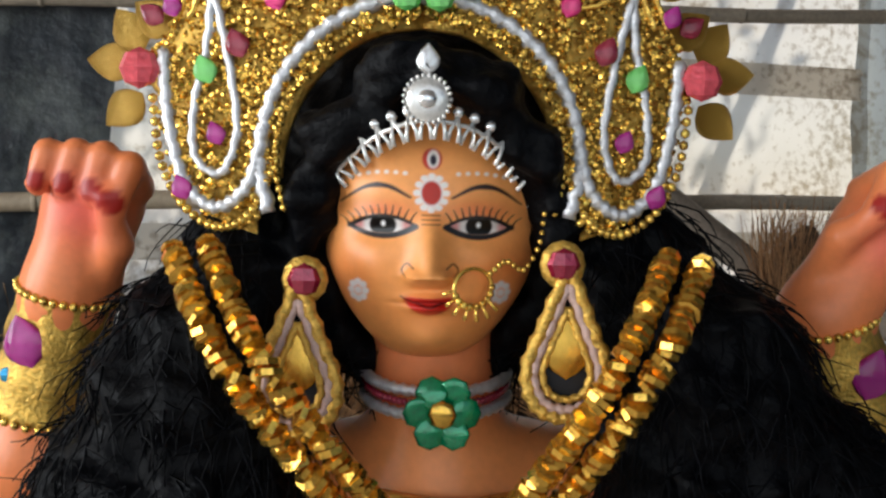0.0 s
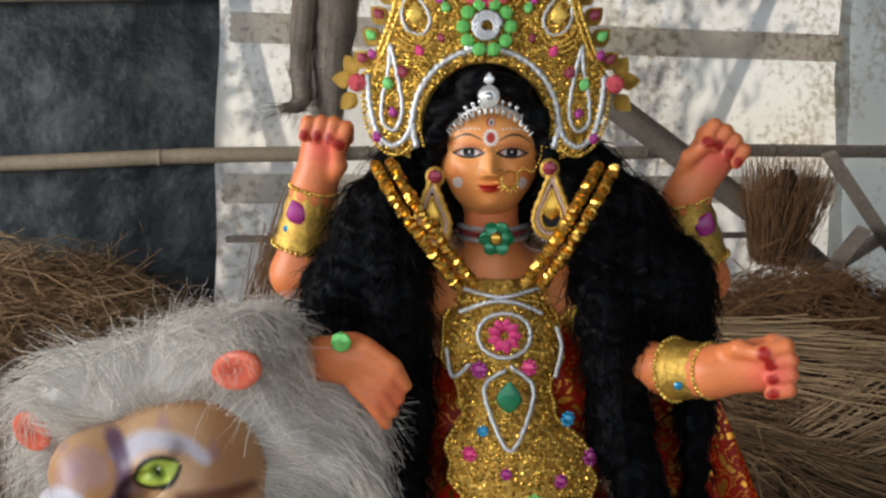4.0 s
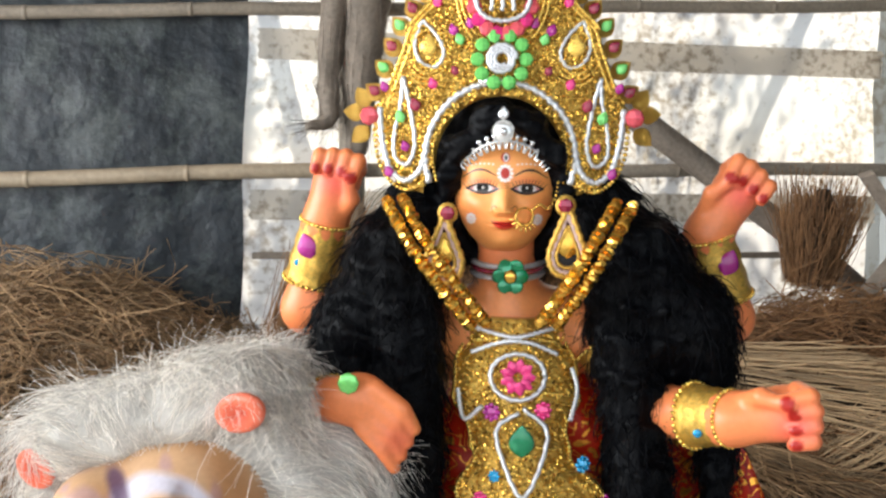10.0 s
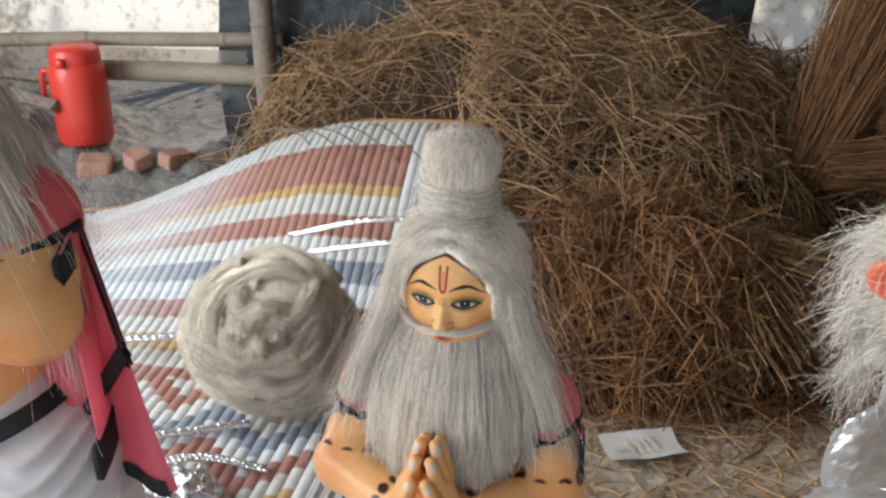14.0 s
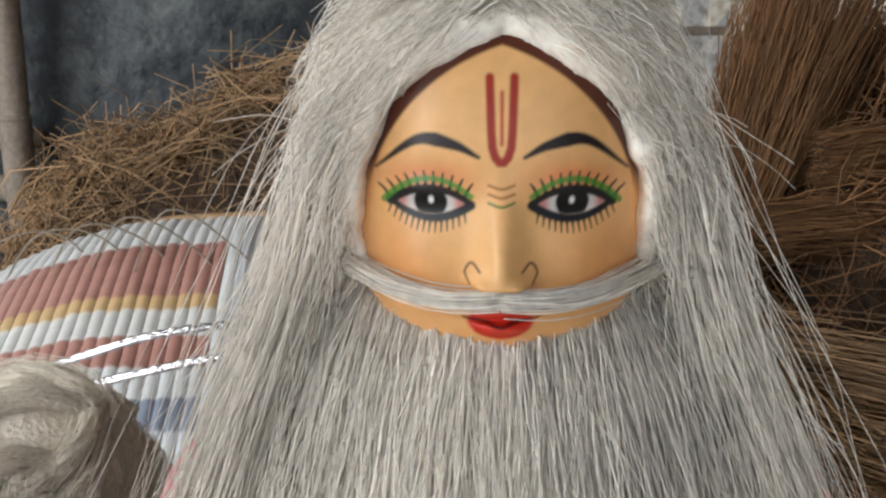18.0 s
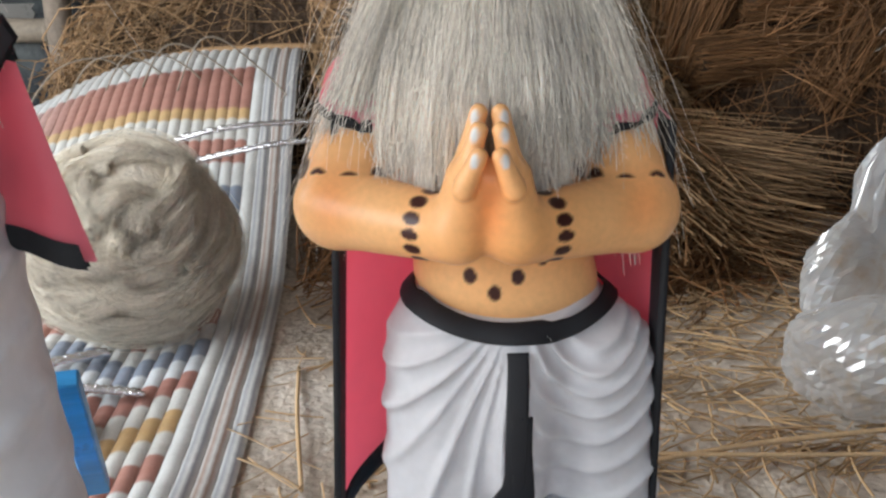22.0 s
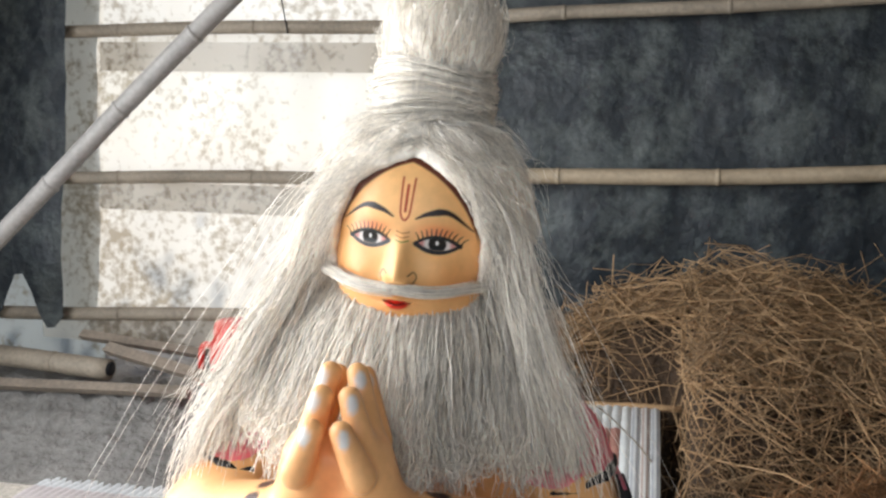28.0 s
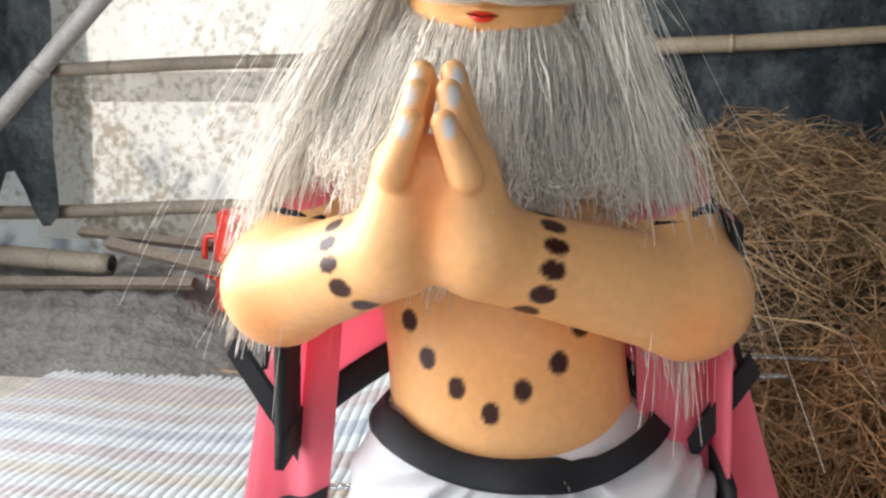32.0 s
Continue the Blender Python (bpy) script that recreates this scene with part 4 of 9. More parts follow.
def painted_eye(col, U, V, cx, cy, side, k, lash, shade):
    """An almond eye with lids, iris, glint and brushed lashes."""
    x = (U - cx) * side / k
    y = (V - cy) / k
    top, low = 0.108 * (1 - (x / 0.34) ** 2), -0.115 * (1 - (x / 0.34) ** 2)
    col = lay(col, np.exp(-((x / 0.36) ** 2) - ((y - 0.20) / 0.14) ** 2), shade, 0.75)
    inside = np.clip(0.5 + np.minimum(top - y, y - low) / 0.02, 0, 1) * (np.abs(x) < 0.34)
    col = lay(col, inside, (0.72, 0.67, 0.64))
    col = lay(col, inside * np.clip((np.abs(x) - 0.19) / 0.06, 0, 1), (0.6, 0.10, 0.08), 0.7)
    col = lay(col, inside * oval(x, y, (0.0, -0.002), (0.150, 0.150)), (0.003, 0.003, 0.003))
    col = lay(col, oval(x, y, (-0.005, 0.015), (0.024, 0.036)), (0.95, 0.95, 0.95))
    bold = 1.5 if lash[1] > 0.1 else 1.25 if lash[1] > 0.042 else 1.0
    s = np.linspace(-0.36, 0.38, 9)
    col = lay(col, stroke(x, y, np.stack([s, 0.120 * (1 - (s / 0.35) ** 2)], 1), 0.020 * bold, 0.028 * bold), (0.01, 0.01, 0.012))
    col = lay(col, stroke(x, y, np.stack([s, -0.135 * (1 - (s / 0.37) ** 2) - 0.015], 1), 0.040, 0.030), (0.012, 0.014, 0.018))
    for i, a in enumerate(np.linspace(-0.30, 0.38, 11)):
        b = 0.118 * (1 - (a / 0.36) ** 2)
        col = lay(col, stroke(x, y, [(a, b), (a * 1.12, b + 0.08), (a * 1.28 + 0.01, b + 0.15 - 0.05 * abs(a))], 0.013 * bold, 0.005 * bold, 0.012), lash if i % 2 and bold < 1.5 else (0.015, 0.013, 0.01))
    if lash[1] > 0.1:
        s = np.linspace(-0.36, 0.44, 9)
        col = lay(col, stroke(x, y, np.stack([s, 0.205 - 0.15 * (s / 0.36) ** 2], 1), 0.024, 0.030), lash, 0.85)
        for a in np.linspace(-0.30, 0.36, 14):
            b = -0.15 * (1 - (a / 0.37) ** 2) - 0.03
            col = lay(col, stroke(x, y, [(a, b), (a * 1.08 + 0.01, b - 0.095)], 0.011, 0.005, 0.012), (0.02, 0.02, 0.02))
    return col


def face(half, center, depth, kind, squash=1.0, n=(256, 300)):
    """Front of a painted clay head: a domed relief with nose, lips and brushwork. half: half the face's width in metres."""
    u, v = np.linspace(-1.14, 1.14, n[0]), np.linspace(-1.75, 1.5, n[1])
    U, V = np.meshgrid(u, v)
    god = kind == "goddess"
    low, tall, wide = (-0.06, 1.60, 1.05 - 0.16 * step(-0.3, -1.5, V)) if god else (-0.15, 1.72, 1.16)
    ell = 1 - (np.abs(U) / wide) ** 2.3 - (np.abs(V - low) / tall) ** 2.4
    D = depth * np.sqrt(np.clip(ell, 0.0, 1))
    g = lambda a, b, s, t: np.exp(-(((U - a) / s) ** 2) - ((V - b) / t) ** 2)  # noqa: E731
    tip = -0.60
    ridge = np.clip((0.18 - V) / (0.18 - tip), 0, 1) ** 1.3 * (V > tip - 0.16) * np.clip((V - tip + 0.16) / 0.14, 0, 1)
    D = D + half * (0.28 * ridge * np.exp(-((U / (0.12 + 0.05 * ridge)) ** 2)))
    D = D + half * 0.10 * (g(-0.14, tip - 0.02, 0.07, 0.07) + g(0.14, tip - 0.02, 0.07, 0.07))
    D = D - half * 0.09 * (g(-0.5, -0.05, 0.3, 0.2) + g(0.5, -0.05, 0.3, 0.2)) + half * 0.07 * (g(-0.52, 0.02, 0.25, 0.1) + g(0.52, 0.02, 0.25, 0.1))
    D = D + half * (0.09 * g(0, -0.86, 0.22, 0.05) + 0.11 * g(0, -0.97, 0.18, 0.06) - 0.06 * g(0, -0.915, 0.24, 0.02) + 0.12 * g(0, -1.35, 0.25, 0.2) + 0.05 * (g(-0.6, -0.6, 0.3, 0.3) + g(0.6, -0.6, 0.3, 0.3)))
    skin = rgb("f7a45c") if god else rgb("f6be7e")
    col = np.broadcast_to(skin, U.shape + (3,)).copy()
    warm = rgb("ee8040") if god else rgb("f09a55")
    col = lay(col, g(-0.75, -0.55, 0.35, 0.35) + g(0.75, -0.55, 0.35, 0.35), warm, 0.55)
    col = lay(col, g(0, -1.05, 0.6, 0.25), warm, 0.35)
    lash = (0.05, 0.04, 0.02) if god else ((0.05, 0.26, 0.03) if kind == "sage" else (0.03, 0.045, 0.03))
    for s in (-1, 1):
        col = painted_eye(col, U, V, (0.435 if god else 0.50 if kind == "sage" else 0.475) * s, -0.06, s, 0.82 if god else 0.80, lash, rgb("e2713c"))
        brow = [(0.16 * s, 0.26), (0.34 * s, 0.345), (0.60 * s, 0.37), (0.92 * s, 0.15)]
        if god:
            brow = [(0.19 * s, 0.24), (0.40 * s, 0.36), (0.60 * s, 0.35), (0.84 * s, 0.19)]
        col = lay(col, np.maximum(stroke(U, V, spline(brow, 15)[:8], 0.012, 0.030 if god else 0.048), stroke(U, V, spline(brow, 15)[7:], 0.030 if god else 0.048, 0.008)), rgb("241818"))
        col = lay(col, stroke(U, V, [(0.15 * s, tip + 0.08), (0.21 * s, tip + 0.13), (0.255 * s, tip + 0.06), (0.22 * s, tip - 0.02)], 0.009, 0.006, 0.014), rgb("4a1f12"))
    lip = rgb("c8281c") if god else rgb("de3420")
    wid = 0.23 if god else 0.24 if kind == "sage" else 0.17
    smile = V - 1.5 * U**2 * (1 if god else 0.4)
    col = lay(col, oval(U, smile, (0, -0.95), (wid, 0.065 if kind == "elder" else 0.10 if god else 0.125)), lip)
    col = lay(col, oval(U, smile, (0, -1.0), (wid * 0.5, 0.03)), lip * 1.25, 0.5)
    col = lay(col, stroke(U, smile, [(-wid * 1.12, -0.94), (-0.1, -0.935), (0, -0.955), (0.1, -0.935), (wid * 1.12, -0.94)], 0.011, 0.011, 0.012), rgb("5a1410"))
    if not god:
        rim = ((np.abs(U) * 0.0425 + 0.0195) / 0.0655) ** 2 + ((V * 0.0425 + 0.014) / 0.0628) ** 2
        col = lay(col, np.clip((rim - 0.905) / 0.03, 0, 1) * step(-0.10, 0.25, V), rgb("5c2c1c"))
        red = rgb("a8321e")
        w = 0.030 if kind == "sage" else 0.014
        col = lay(col, stroke(U, V, [(-0.085, 0.80), (-0.075, 0.5), (-0.06, 0.30), (0.0, 0.22), (0.06, 0.30), (0.075, 0.5), (0.085, 0.80)], w), red)
        col = lay(col, stroke(U, V, [(0.0, 0.70), (0.0, 0.35)], 0.012 if kind == "sage" else 0.02), red if kind != "sage" else rgb("c8502e"))
        for q in (0.06, 0.0, -0.06):
            col = lay(col, stroke(U, V, [(-0.09, q + 0.01), (0, q - 0.015), (0.09, q + 0.01)], 0.008, 0.008, 0.012), rgb("b06a30") if q >= 0 else rgb("5f7a28"))
    else:
        col = lay(col, oval(U, V, (0, 0.29), (0.11, 0.16)), rgb("f0e2dc"))
        for a in np.linspace(0, 2 * np.pi, 12, endpoint=False):
            col = lay(col, oval(U, V, (0.13 * np.cos(a), 0.29 + 0.18 * np.sin(a)), (0.035, 0.035)), rgb("f0e6e0"))
        col = lay(col, oval(U, V, (0, 0.29), (0.09, 0.13)), rgb("b82c1c"))
        for s in (-1, 1):
            for i in range(9):
                col = lay(col, oval(U, V, (s * (0.24 + 0.085 * i), 0.50 + 0.05 * np.sin(i * 0.42) - 0.012 * i), (0.022, 0.022)), rgb("f2e2d6"))
            for a in np.linspace(0, 2 * np.pi, 8, endpoint=False):
                col = lay(col, oval(U, V, (s * 0.66 + 0.07 * np.cos(a), -0.80 + 0.10 * np.sin(a)), (0.035, 0.04)), rgb("f2e6e2"))
            col = lay(col, oval(U, V, (s * 0.66, -0.80), (0.035, 0.045)), rgb("f2e6e2"))
        col = lay(col, oval(U, V, (0.0, 0.66), (0.09, 0.12)), rgb("c43a2c"))
        col = lay(col, oval(U, V, (0.01, 0.66), (0.055, 0.10)), rgb("eee6e0"))
        col = lay(col, oval(U, V, (0.01, 0.65), (0.03, 0.06)), rgb("20182a"))
        for q in (0.05, 0.0, -0.05):
            col = lay(col, stroke(U, V, [(-0.08, q), (0.08, q)], 0.007, 0.007, 0.012), rgb("8a4a28"))
    P = np.stack([center[0] + half * U, center[1] - D, center[2] + half * squash * V], -1)
    keep = ell > -0.02
    f = grid_faces(n[0], n[1])
    k = keep.ravel()
    f = f[k[f].all(1)]
    return P.reshape(-1, 3), f, col.reshape(-1, 3)


# ---- the praying sages ----
def surface_normals(v, f):
    q = v[f]
    fn = np.cross(q[:, 2] - q[:, 0], q[:, 3] - q[:, 1])
    n = np.zeros_like(v)
    for i in range(4):
        np.add.at(n, f[:, i], fn)
    return unit(n)


def sage_body(raise_palms):
    """Clay figure with joined palms. raise_palms: how far the palms are lifted to the chin."""
    R = raise_palms
    wrist = lambda s: np.array([0.023 * s - 0.11 * R, -0.098, 0.448 + 0.45 * R])  # noqa: E731

    elbow = lambda s: np.array([0.114 * s, -0.035, 0.446 + 0.2 * R])  # noqa: E731

    def finger(s, j):
        """Root and tip of finger j of the palm on side s."""
        a = wrist(s) + np.array([-0.006 * s, -0.032 + 0.0125 * j, 0.040 + 0.004 * min(j, 2)])
        return a, np.array([0.0075 * s - 0.11 * R, a[1] - 0.004 + 0.004 * j, a[2] + (0.024, 0.034, 0.039, 0.034)[j]])

    def d(P):
        body = soft(0.03, egg(P, (0.012, 0.02, 0.425), (0.074, 0.062, 0.078)), egg(P, (0.0, 0.022, 0.515), (0.088, 0.055, 0.085)), egg(P, (0.020, 0.015, 0.368), (0.077, 0.058, 0.05)))
        body = soft(0.02, body, capsule(P, (0, 0.02, 0.56), (0, 0.015, 0.63), 0.035))
        body = soft(0.01, body, egg(P, (0, 0.014, 0.655), (0.046, 0.048, 0.064)))
        for s in (-1, 1):
            body = soft(0.02, body, capsule(P, (0.091 * s, 0.02, 0.520), elbow(s) + np.array([0.002 * s, 0.005, 0.002]), 0.036, 0.034))
            body = soft(0.012, body, capsule(P, elbow(s), wrist(s), 0.032, 0.024))
            pa = wrist(s) + np.array([-0.004 * s, -0.006, 0.004])
            pb = pa + np.array([-0.006 * s, -0.006, 0.038])
            body = soft(0.012, body, capsule(P, pa, pb, 0.0215, 0.0175))
            for j in range(4):
                body = soft(0.0035, body, capsule(P, *finger(s, j), 0.0086, 0.0062))
        for x, y in ((-0.066, -0.075), (0.150, -0.012)):
            body = soft(0.01, body, egg(P, (x, y, 0.046), (0.030, 0.045, 0.020)))
            body = soft(0.01, body, capsule(P, (x, y + 0.03, 0.05), (x * 0.72 + 0.008, y * 0.4 + 0.012, 0.12), 0.020, 0.022))
            for j in range(5):
                body = soft(0.004, body, egg(P, (x - 0.022 + 0.011 * j, y - 0.042 + 0.004 * abs(j - 1.5), 0.039), (0.0065, 0.011, 0.008)))
        return body

    v, f = solid(d, (-0.17, -0.16, 0.02), (0.20, 0.10, 0.74), 0.0021)
    c = np.broadcast_to(rgb("f3ba80"), v.shape).copy()
    x, y, z = v.T
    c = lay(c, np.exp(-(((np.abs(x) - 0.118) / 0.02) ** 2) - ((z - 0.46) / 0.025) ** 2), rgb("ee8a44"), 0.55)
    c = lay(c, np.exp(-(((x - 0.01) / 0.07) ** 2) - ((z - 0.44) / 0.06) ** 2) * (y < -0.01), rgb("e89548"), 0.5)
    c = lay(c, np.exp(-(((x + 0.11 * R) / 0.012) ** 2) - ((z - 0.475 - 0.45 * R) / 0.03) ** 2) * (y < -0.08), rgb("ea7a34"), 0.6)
    bead = rgb("3a1712")
    spots = [(0.008, 0.392), (-0.012, 0.405), (0.026, 0.406), (-0.030, 0.420), (0.046, 0.421), (-0.042, 0.440), (0.058, 0.441), (-0.050, 0.462), (0.064, 0.463)]
    for a, b in [(x_, z_ - 0.014 + 0.2 * R) for x_, z_ in spots]:
        c = lay(c, np.clip((0.0054 - np.hypot(x - a, (z - b) * 0.8)) / 0.0012 + 0.5, 0, 1) * (y < 0) * (np.abs(y) < 0.075), bead)
    for s in (-1, 1):
        w = wrist(s) * 0.80 + elbow(s) * 0.20
        ax = unit(wrist(s) - elbow(s))
        q = v - w
        along = q @ ax
        rad = q - along[:, None] * ax
        ang = np.arctan2(rad[:, 2], -rad[:, 1])
        near = np.linalg.norm(rad, axis=1) < 0.04
        c = lay(c, np.clip((0.0058 - np.hypot(along * 0.8, ((ang / 0.55 + 0.5) % 1 - 0.5) * 0.55 * 0.027)) / 0.0012 + 0.5, 0, 1) * near, bead)
        for zz in (0.482,):
            q = v - np.array([0.104 * s, 0.0, zz])
            ang = np.arctan2(q[:, 0] * s, -q[:, 1])
            c = lay(c, np.clip((0.0062 - np.hypot(0.85 * (q[:, 2] + 0.01 * np.cos(ang)), ((ang / 0.45 + 0.5) % 1 - 0.5) * 0.45 * 0.036)) / 0.0012 + 0.5, 0, 1) * (np.abs(q[:, 0]) < 0.045) * (np.hypot(q[:, 0], q[:, 1]) < 0.055) * (np.hypot(q[:, 0], q[:, 1]) > 0.022) * (y < 0.03), bead)
        for j in range(4):
            tip = finger(s, j)[1] + np.array([0.003 * s, -0.006, -0.002])
            c = lay(c, np.clip((0.0032 - np.linalg.norm((v - tip) * np.array([1, 1, 0.6]), axis=1)) / 0.0012 + 0.5, 0, 1), rgb("d4cfcc"))
    for px_, py_ in ((-0.066, -0.075), (0.150, -0.012)):
        for j in range(5):
            c = lay(c, np.clip((0.0058 - np.linalg.norm(v - np.array([px_ - 0.022 + 0.011 * j, py_ - 0.050 + 0.004 * abs(j - 1.5), 0.045]), axis=1)) / 0.0012 + 0.5, 0, 1), rgb("ece4dc"))
    return v, f, c


def drape(phi, jit=None):
    """Control points of hair that falls from the top-knot, at angles phi from the front; it parts round the face."""
    phi = np.asarray(phi, float)
    k = len(phi)
    j = np.zeros((k, 3)) if jit is None else jit
    s = np.clip(phi / 1.30, -1, 1)
    side = np.where(phi < 0, -1.0, 1.0)
    sx, cy = np.sin(phi), -np.cos(phi)
    ring = lambda r, z, fy=0.86: np.stack([r * sx, 0.014 + fy * r * cy, np.full(k, z)], 1)  # noqa: E731
    back = [ring(0.037, 0.737), ring(0.050, 0.710), ring(0.057, 0.682), ring(0.063, 0.655), ring(0.074, 0.610), ring(0.106, 0.535), ring(0.122, 0.445)]
    line = np.stack([0.0445 * s, -0.035 + 0.024 * s**2, 0.716 - 0.040 * np.abs(s) ** 1.5], 1)
    st = lambda x, y, z: np.stack([side * x, np.full(k, y), np.full(k, z)], 1)  # noqa: E731
    a = np.abs(s)[:, None]
    front = [ring(0.037, 0.737), 0.5 * (ring(0.037, 0.737) + line) + np.array([0, -0.003, 0.004]) + 0.3 * ring(0.037, 0) * np.array([1, 0, 0]), line + np.array([0, -0.002, 0.004]),
             (1 - a) * st(0.054, -0.020, 0.684) + a * st(0.058, -0.010, 0.674), (1 - a) * st(0.060, -0.020, 0.642) + a * st(0.065, -0.012, 0.632), st(0.097, -0.022, 0.55), st(0.119, -0.018, 0.455)]
    w = step(1.15, 1.45, np.abs(phi))[:, None]
    out = [fr * (1 - w) + bk * w for fr, bk in zip(front, back)]
    out = np.stack(out, 1)
    return out + j[:, None] * np.linspace(0.25, 1.5, out.shape[1])[None, :, None]


def curl(r, k, n, size):
    """Slow waves, different on each strand, that grow towards its end."""
    t = np.linspace(0, 1, n)[None, :, None]
    w = np.sin(t * r.uniform(4, 11, (k, 1, 3)) + r.uniform(0, 6.28, (k, 1, 3))) * r.normal(size=(k, 1, 3))
    return size * w * t * np.array([1, 1, 0.3])


def open_face(p):
    """Which points lie within the pointed opening of the wig."""
    return (((np.abs(p[..., 0]) + 0.0195) / 0.0650) ** 2 + ((p[..., 2] - 0.650) / 0.0640) ** 2 < 1) & (p[..., 1] < 0.0) & (p[..., 2] > 0.642)


def fur(v, f, count, aim, length, radius, lift, seed, keep=None, n=6, wave=0.15, locks=0, bar=None):
    """Fibres combed over a surface: aim gives each root its direction; locks: how many bundles their ends gather in."""
    r = np.random.default_rng(seed)
    nor = surface_normals(v, f)
    idx = np.arange(len(v)) if keep is None else np.nonzero(keep)[0]
    i = r.choice(idx, count)
    p0, nn = v[i] + r.normal(size=(count, 3)) * 0.002, nor[i]
    d = aim(p0) + r.normal(size=(count, 3)) * wave
    d = unit(d - nn * (d * nn).sum(-1, keepdims=True))
    L = r.uniform(*length, count)[:, None, None]
    t = np.linspace(0, 1, n)[None, :, None]
    p = p0[:, None] + d[:, None] * L * t + nn[:, None] * (lift * np.sin(t * 2.6) * r.uniform(0.2, 1.3, (count, 1, 1)))
    p[..., 2] -= (0.25 * L * t**2)[..., 0] * 0.5
    p += np.sin(t * r.uniform(3, 9, (count, 1, 1)) + r.uniform(0, 6, (count, 1, 3))) * 0.06 * L * t
    if locks:
        lead = r.choice(count, locks, replace=False)
        near = lead[((p0[:, None] - p0[lead][None]) ** 2).sum(-1).argmin(1)]
        same = (d * d[near]).sum(-1, keepdims=True)[:, None] > 0.3
        p += (p[near] - p) * (0.65 * t**1.3 * r.uniform(0.3, 1.0, (count, 1, 1))) * same
    if bar is not None:
        p = p[~bar(p).any(1)]
    return strands(p, r.uniform(0.6, 1.2, len(p)) * radius, 0.4)


def clumped(q, key, r, count, pull, power=0.8):
    """Draws the ends of strands together into locks."""
    g = r.choice(len(q), count, replace=False)
    near = g[np.abs(key[:, None] - key[g][None]).argmin(1)]
    w = (pull * np.linspace(0, 1, q.shape[1]) ** power)[None, :, None] * r.uniform(0.5, 1.0, (len(q), 1, 1))
    out = q * (1 - w) + q[near] * w
    return out


def tangle(q, r, count):
    """Stray fibres that leave the locks q and wander over them."""
    i, j = r.integers(0, len(q), count), r.integers(0, q.shape[1] - 6, count)
    p = np.stack([q[i, j + a] for a in range(6)], 1)
    p = wisp(p, 11)
    out = unit(p[:, :1] * np.array([1, 1, 0]) - np.array([0, 0.014, 0])) * 0.003
    return p + out * np.sin(np.linspace(0, np.pi, 11))[None, :, None] + np.cumsum(np.cumsum(r.normal(size=p.shape), 1), 1) * 0.0005


def cap_field(P):
    d = egg(P, (0, 0.016, 0.668), (0.0665, 0.068, 0.076))
    d = np.maximum(d, 0.632 - P[:, 2] - 0.2 * P[:, 1])
    d = carve(0.005, d, np.maximum(egg(P, (-0.0195, -0.085, 0.650), (0.0712, 0.140, 0.0680)), egg(P, (0.0195, -0.085, 0.650), (0.0712, 0.140, 0.0680))))
    return d + 0.0022 * bumps(P, 130) + 0.0012 * bumps(P, 300, 3)


def beard_build(r, beard):
    """Combed beard; beard: how much shorter it is cut."""
    k = 4200
    s = np.clip(r.normal(0, 0.62, k), -1.15, 1.15)
    bd = lambda s, g: np.stack([  # noqa: E731
        np.stack([0.050 * s, -0.041 + 0.034 * s**2, 0.6150 + 0.016 * np.abs(s) ** 1.4], 1),
        np.stack([0.060 * s, -0.060 + 0.034 * s**2, 0.580 + 0.020 * np.abs(s)], 1),
        np.stack([0.068 * s, -0.070 + 0.030 * s**2, 0.545 + 0.03 * beard + 0.008 * np.abs(s)], 1),
        np.stack([0.073 * s, -0.074 + 0.030 * s**2, 0.510 + 0.6 * beard + 0 * s], 1),
        np.stack([0.074 * s, -0.072 + 0.028 * s**2, 0.470 + beard + 0.022 * np.abs(s) + g], 1)], 1)
    p = bd(s, r.normal(size=k) * 0.026)
    p += (r.normal(size=(k, 3)) * np.array([0.004, 0.0045, 0.003]))[:, None] * np.linspace(0.4, 1.6, 5)[None, :, None]
    p[:, 1:, 0] += 0.004 * np.sin(s * 27)[:, None] * np.linspace(0.2, 1.3, 4)[None]
    q = wisp(p, 14)
    q = clumped(q, s, r, 30, 0.88)
    q[:, 1:] += np.cumsum(r.normal(size=(k, 13, 3)), 1) * 0.0012
    q += curl(r, k, 14, 0.0050)
    b = Build()
    g = np.linspace(-1, 1, 50)
    core = wisp(bd(g, 0 * g + 0.008) + np.array([0, 0.009, 0]), 11)
    b.add(core[:, :6].transpose(1, 0, 2).reshape(-1, 3), grid_faces(50, 6))
    b.add(*strands(q, r.uniform(0.00016, 0.00048, k), 0.6))
    b.add(*strands(tangle(q, r, 800), 0.0002, 0.7))
    return b


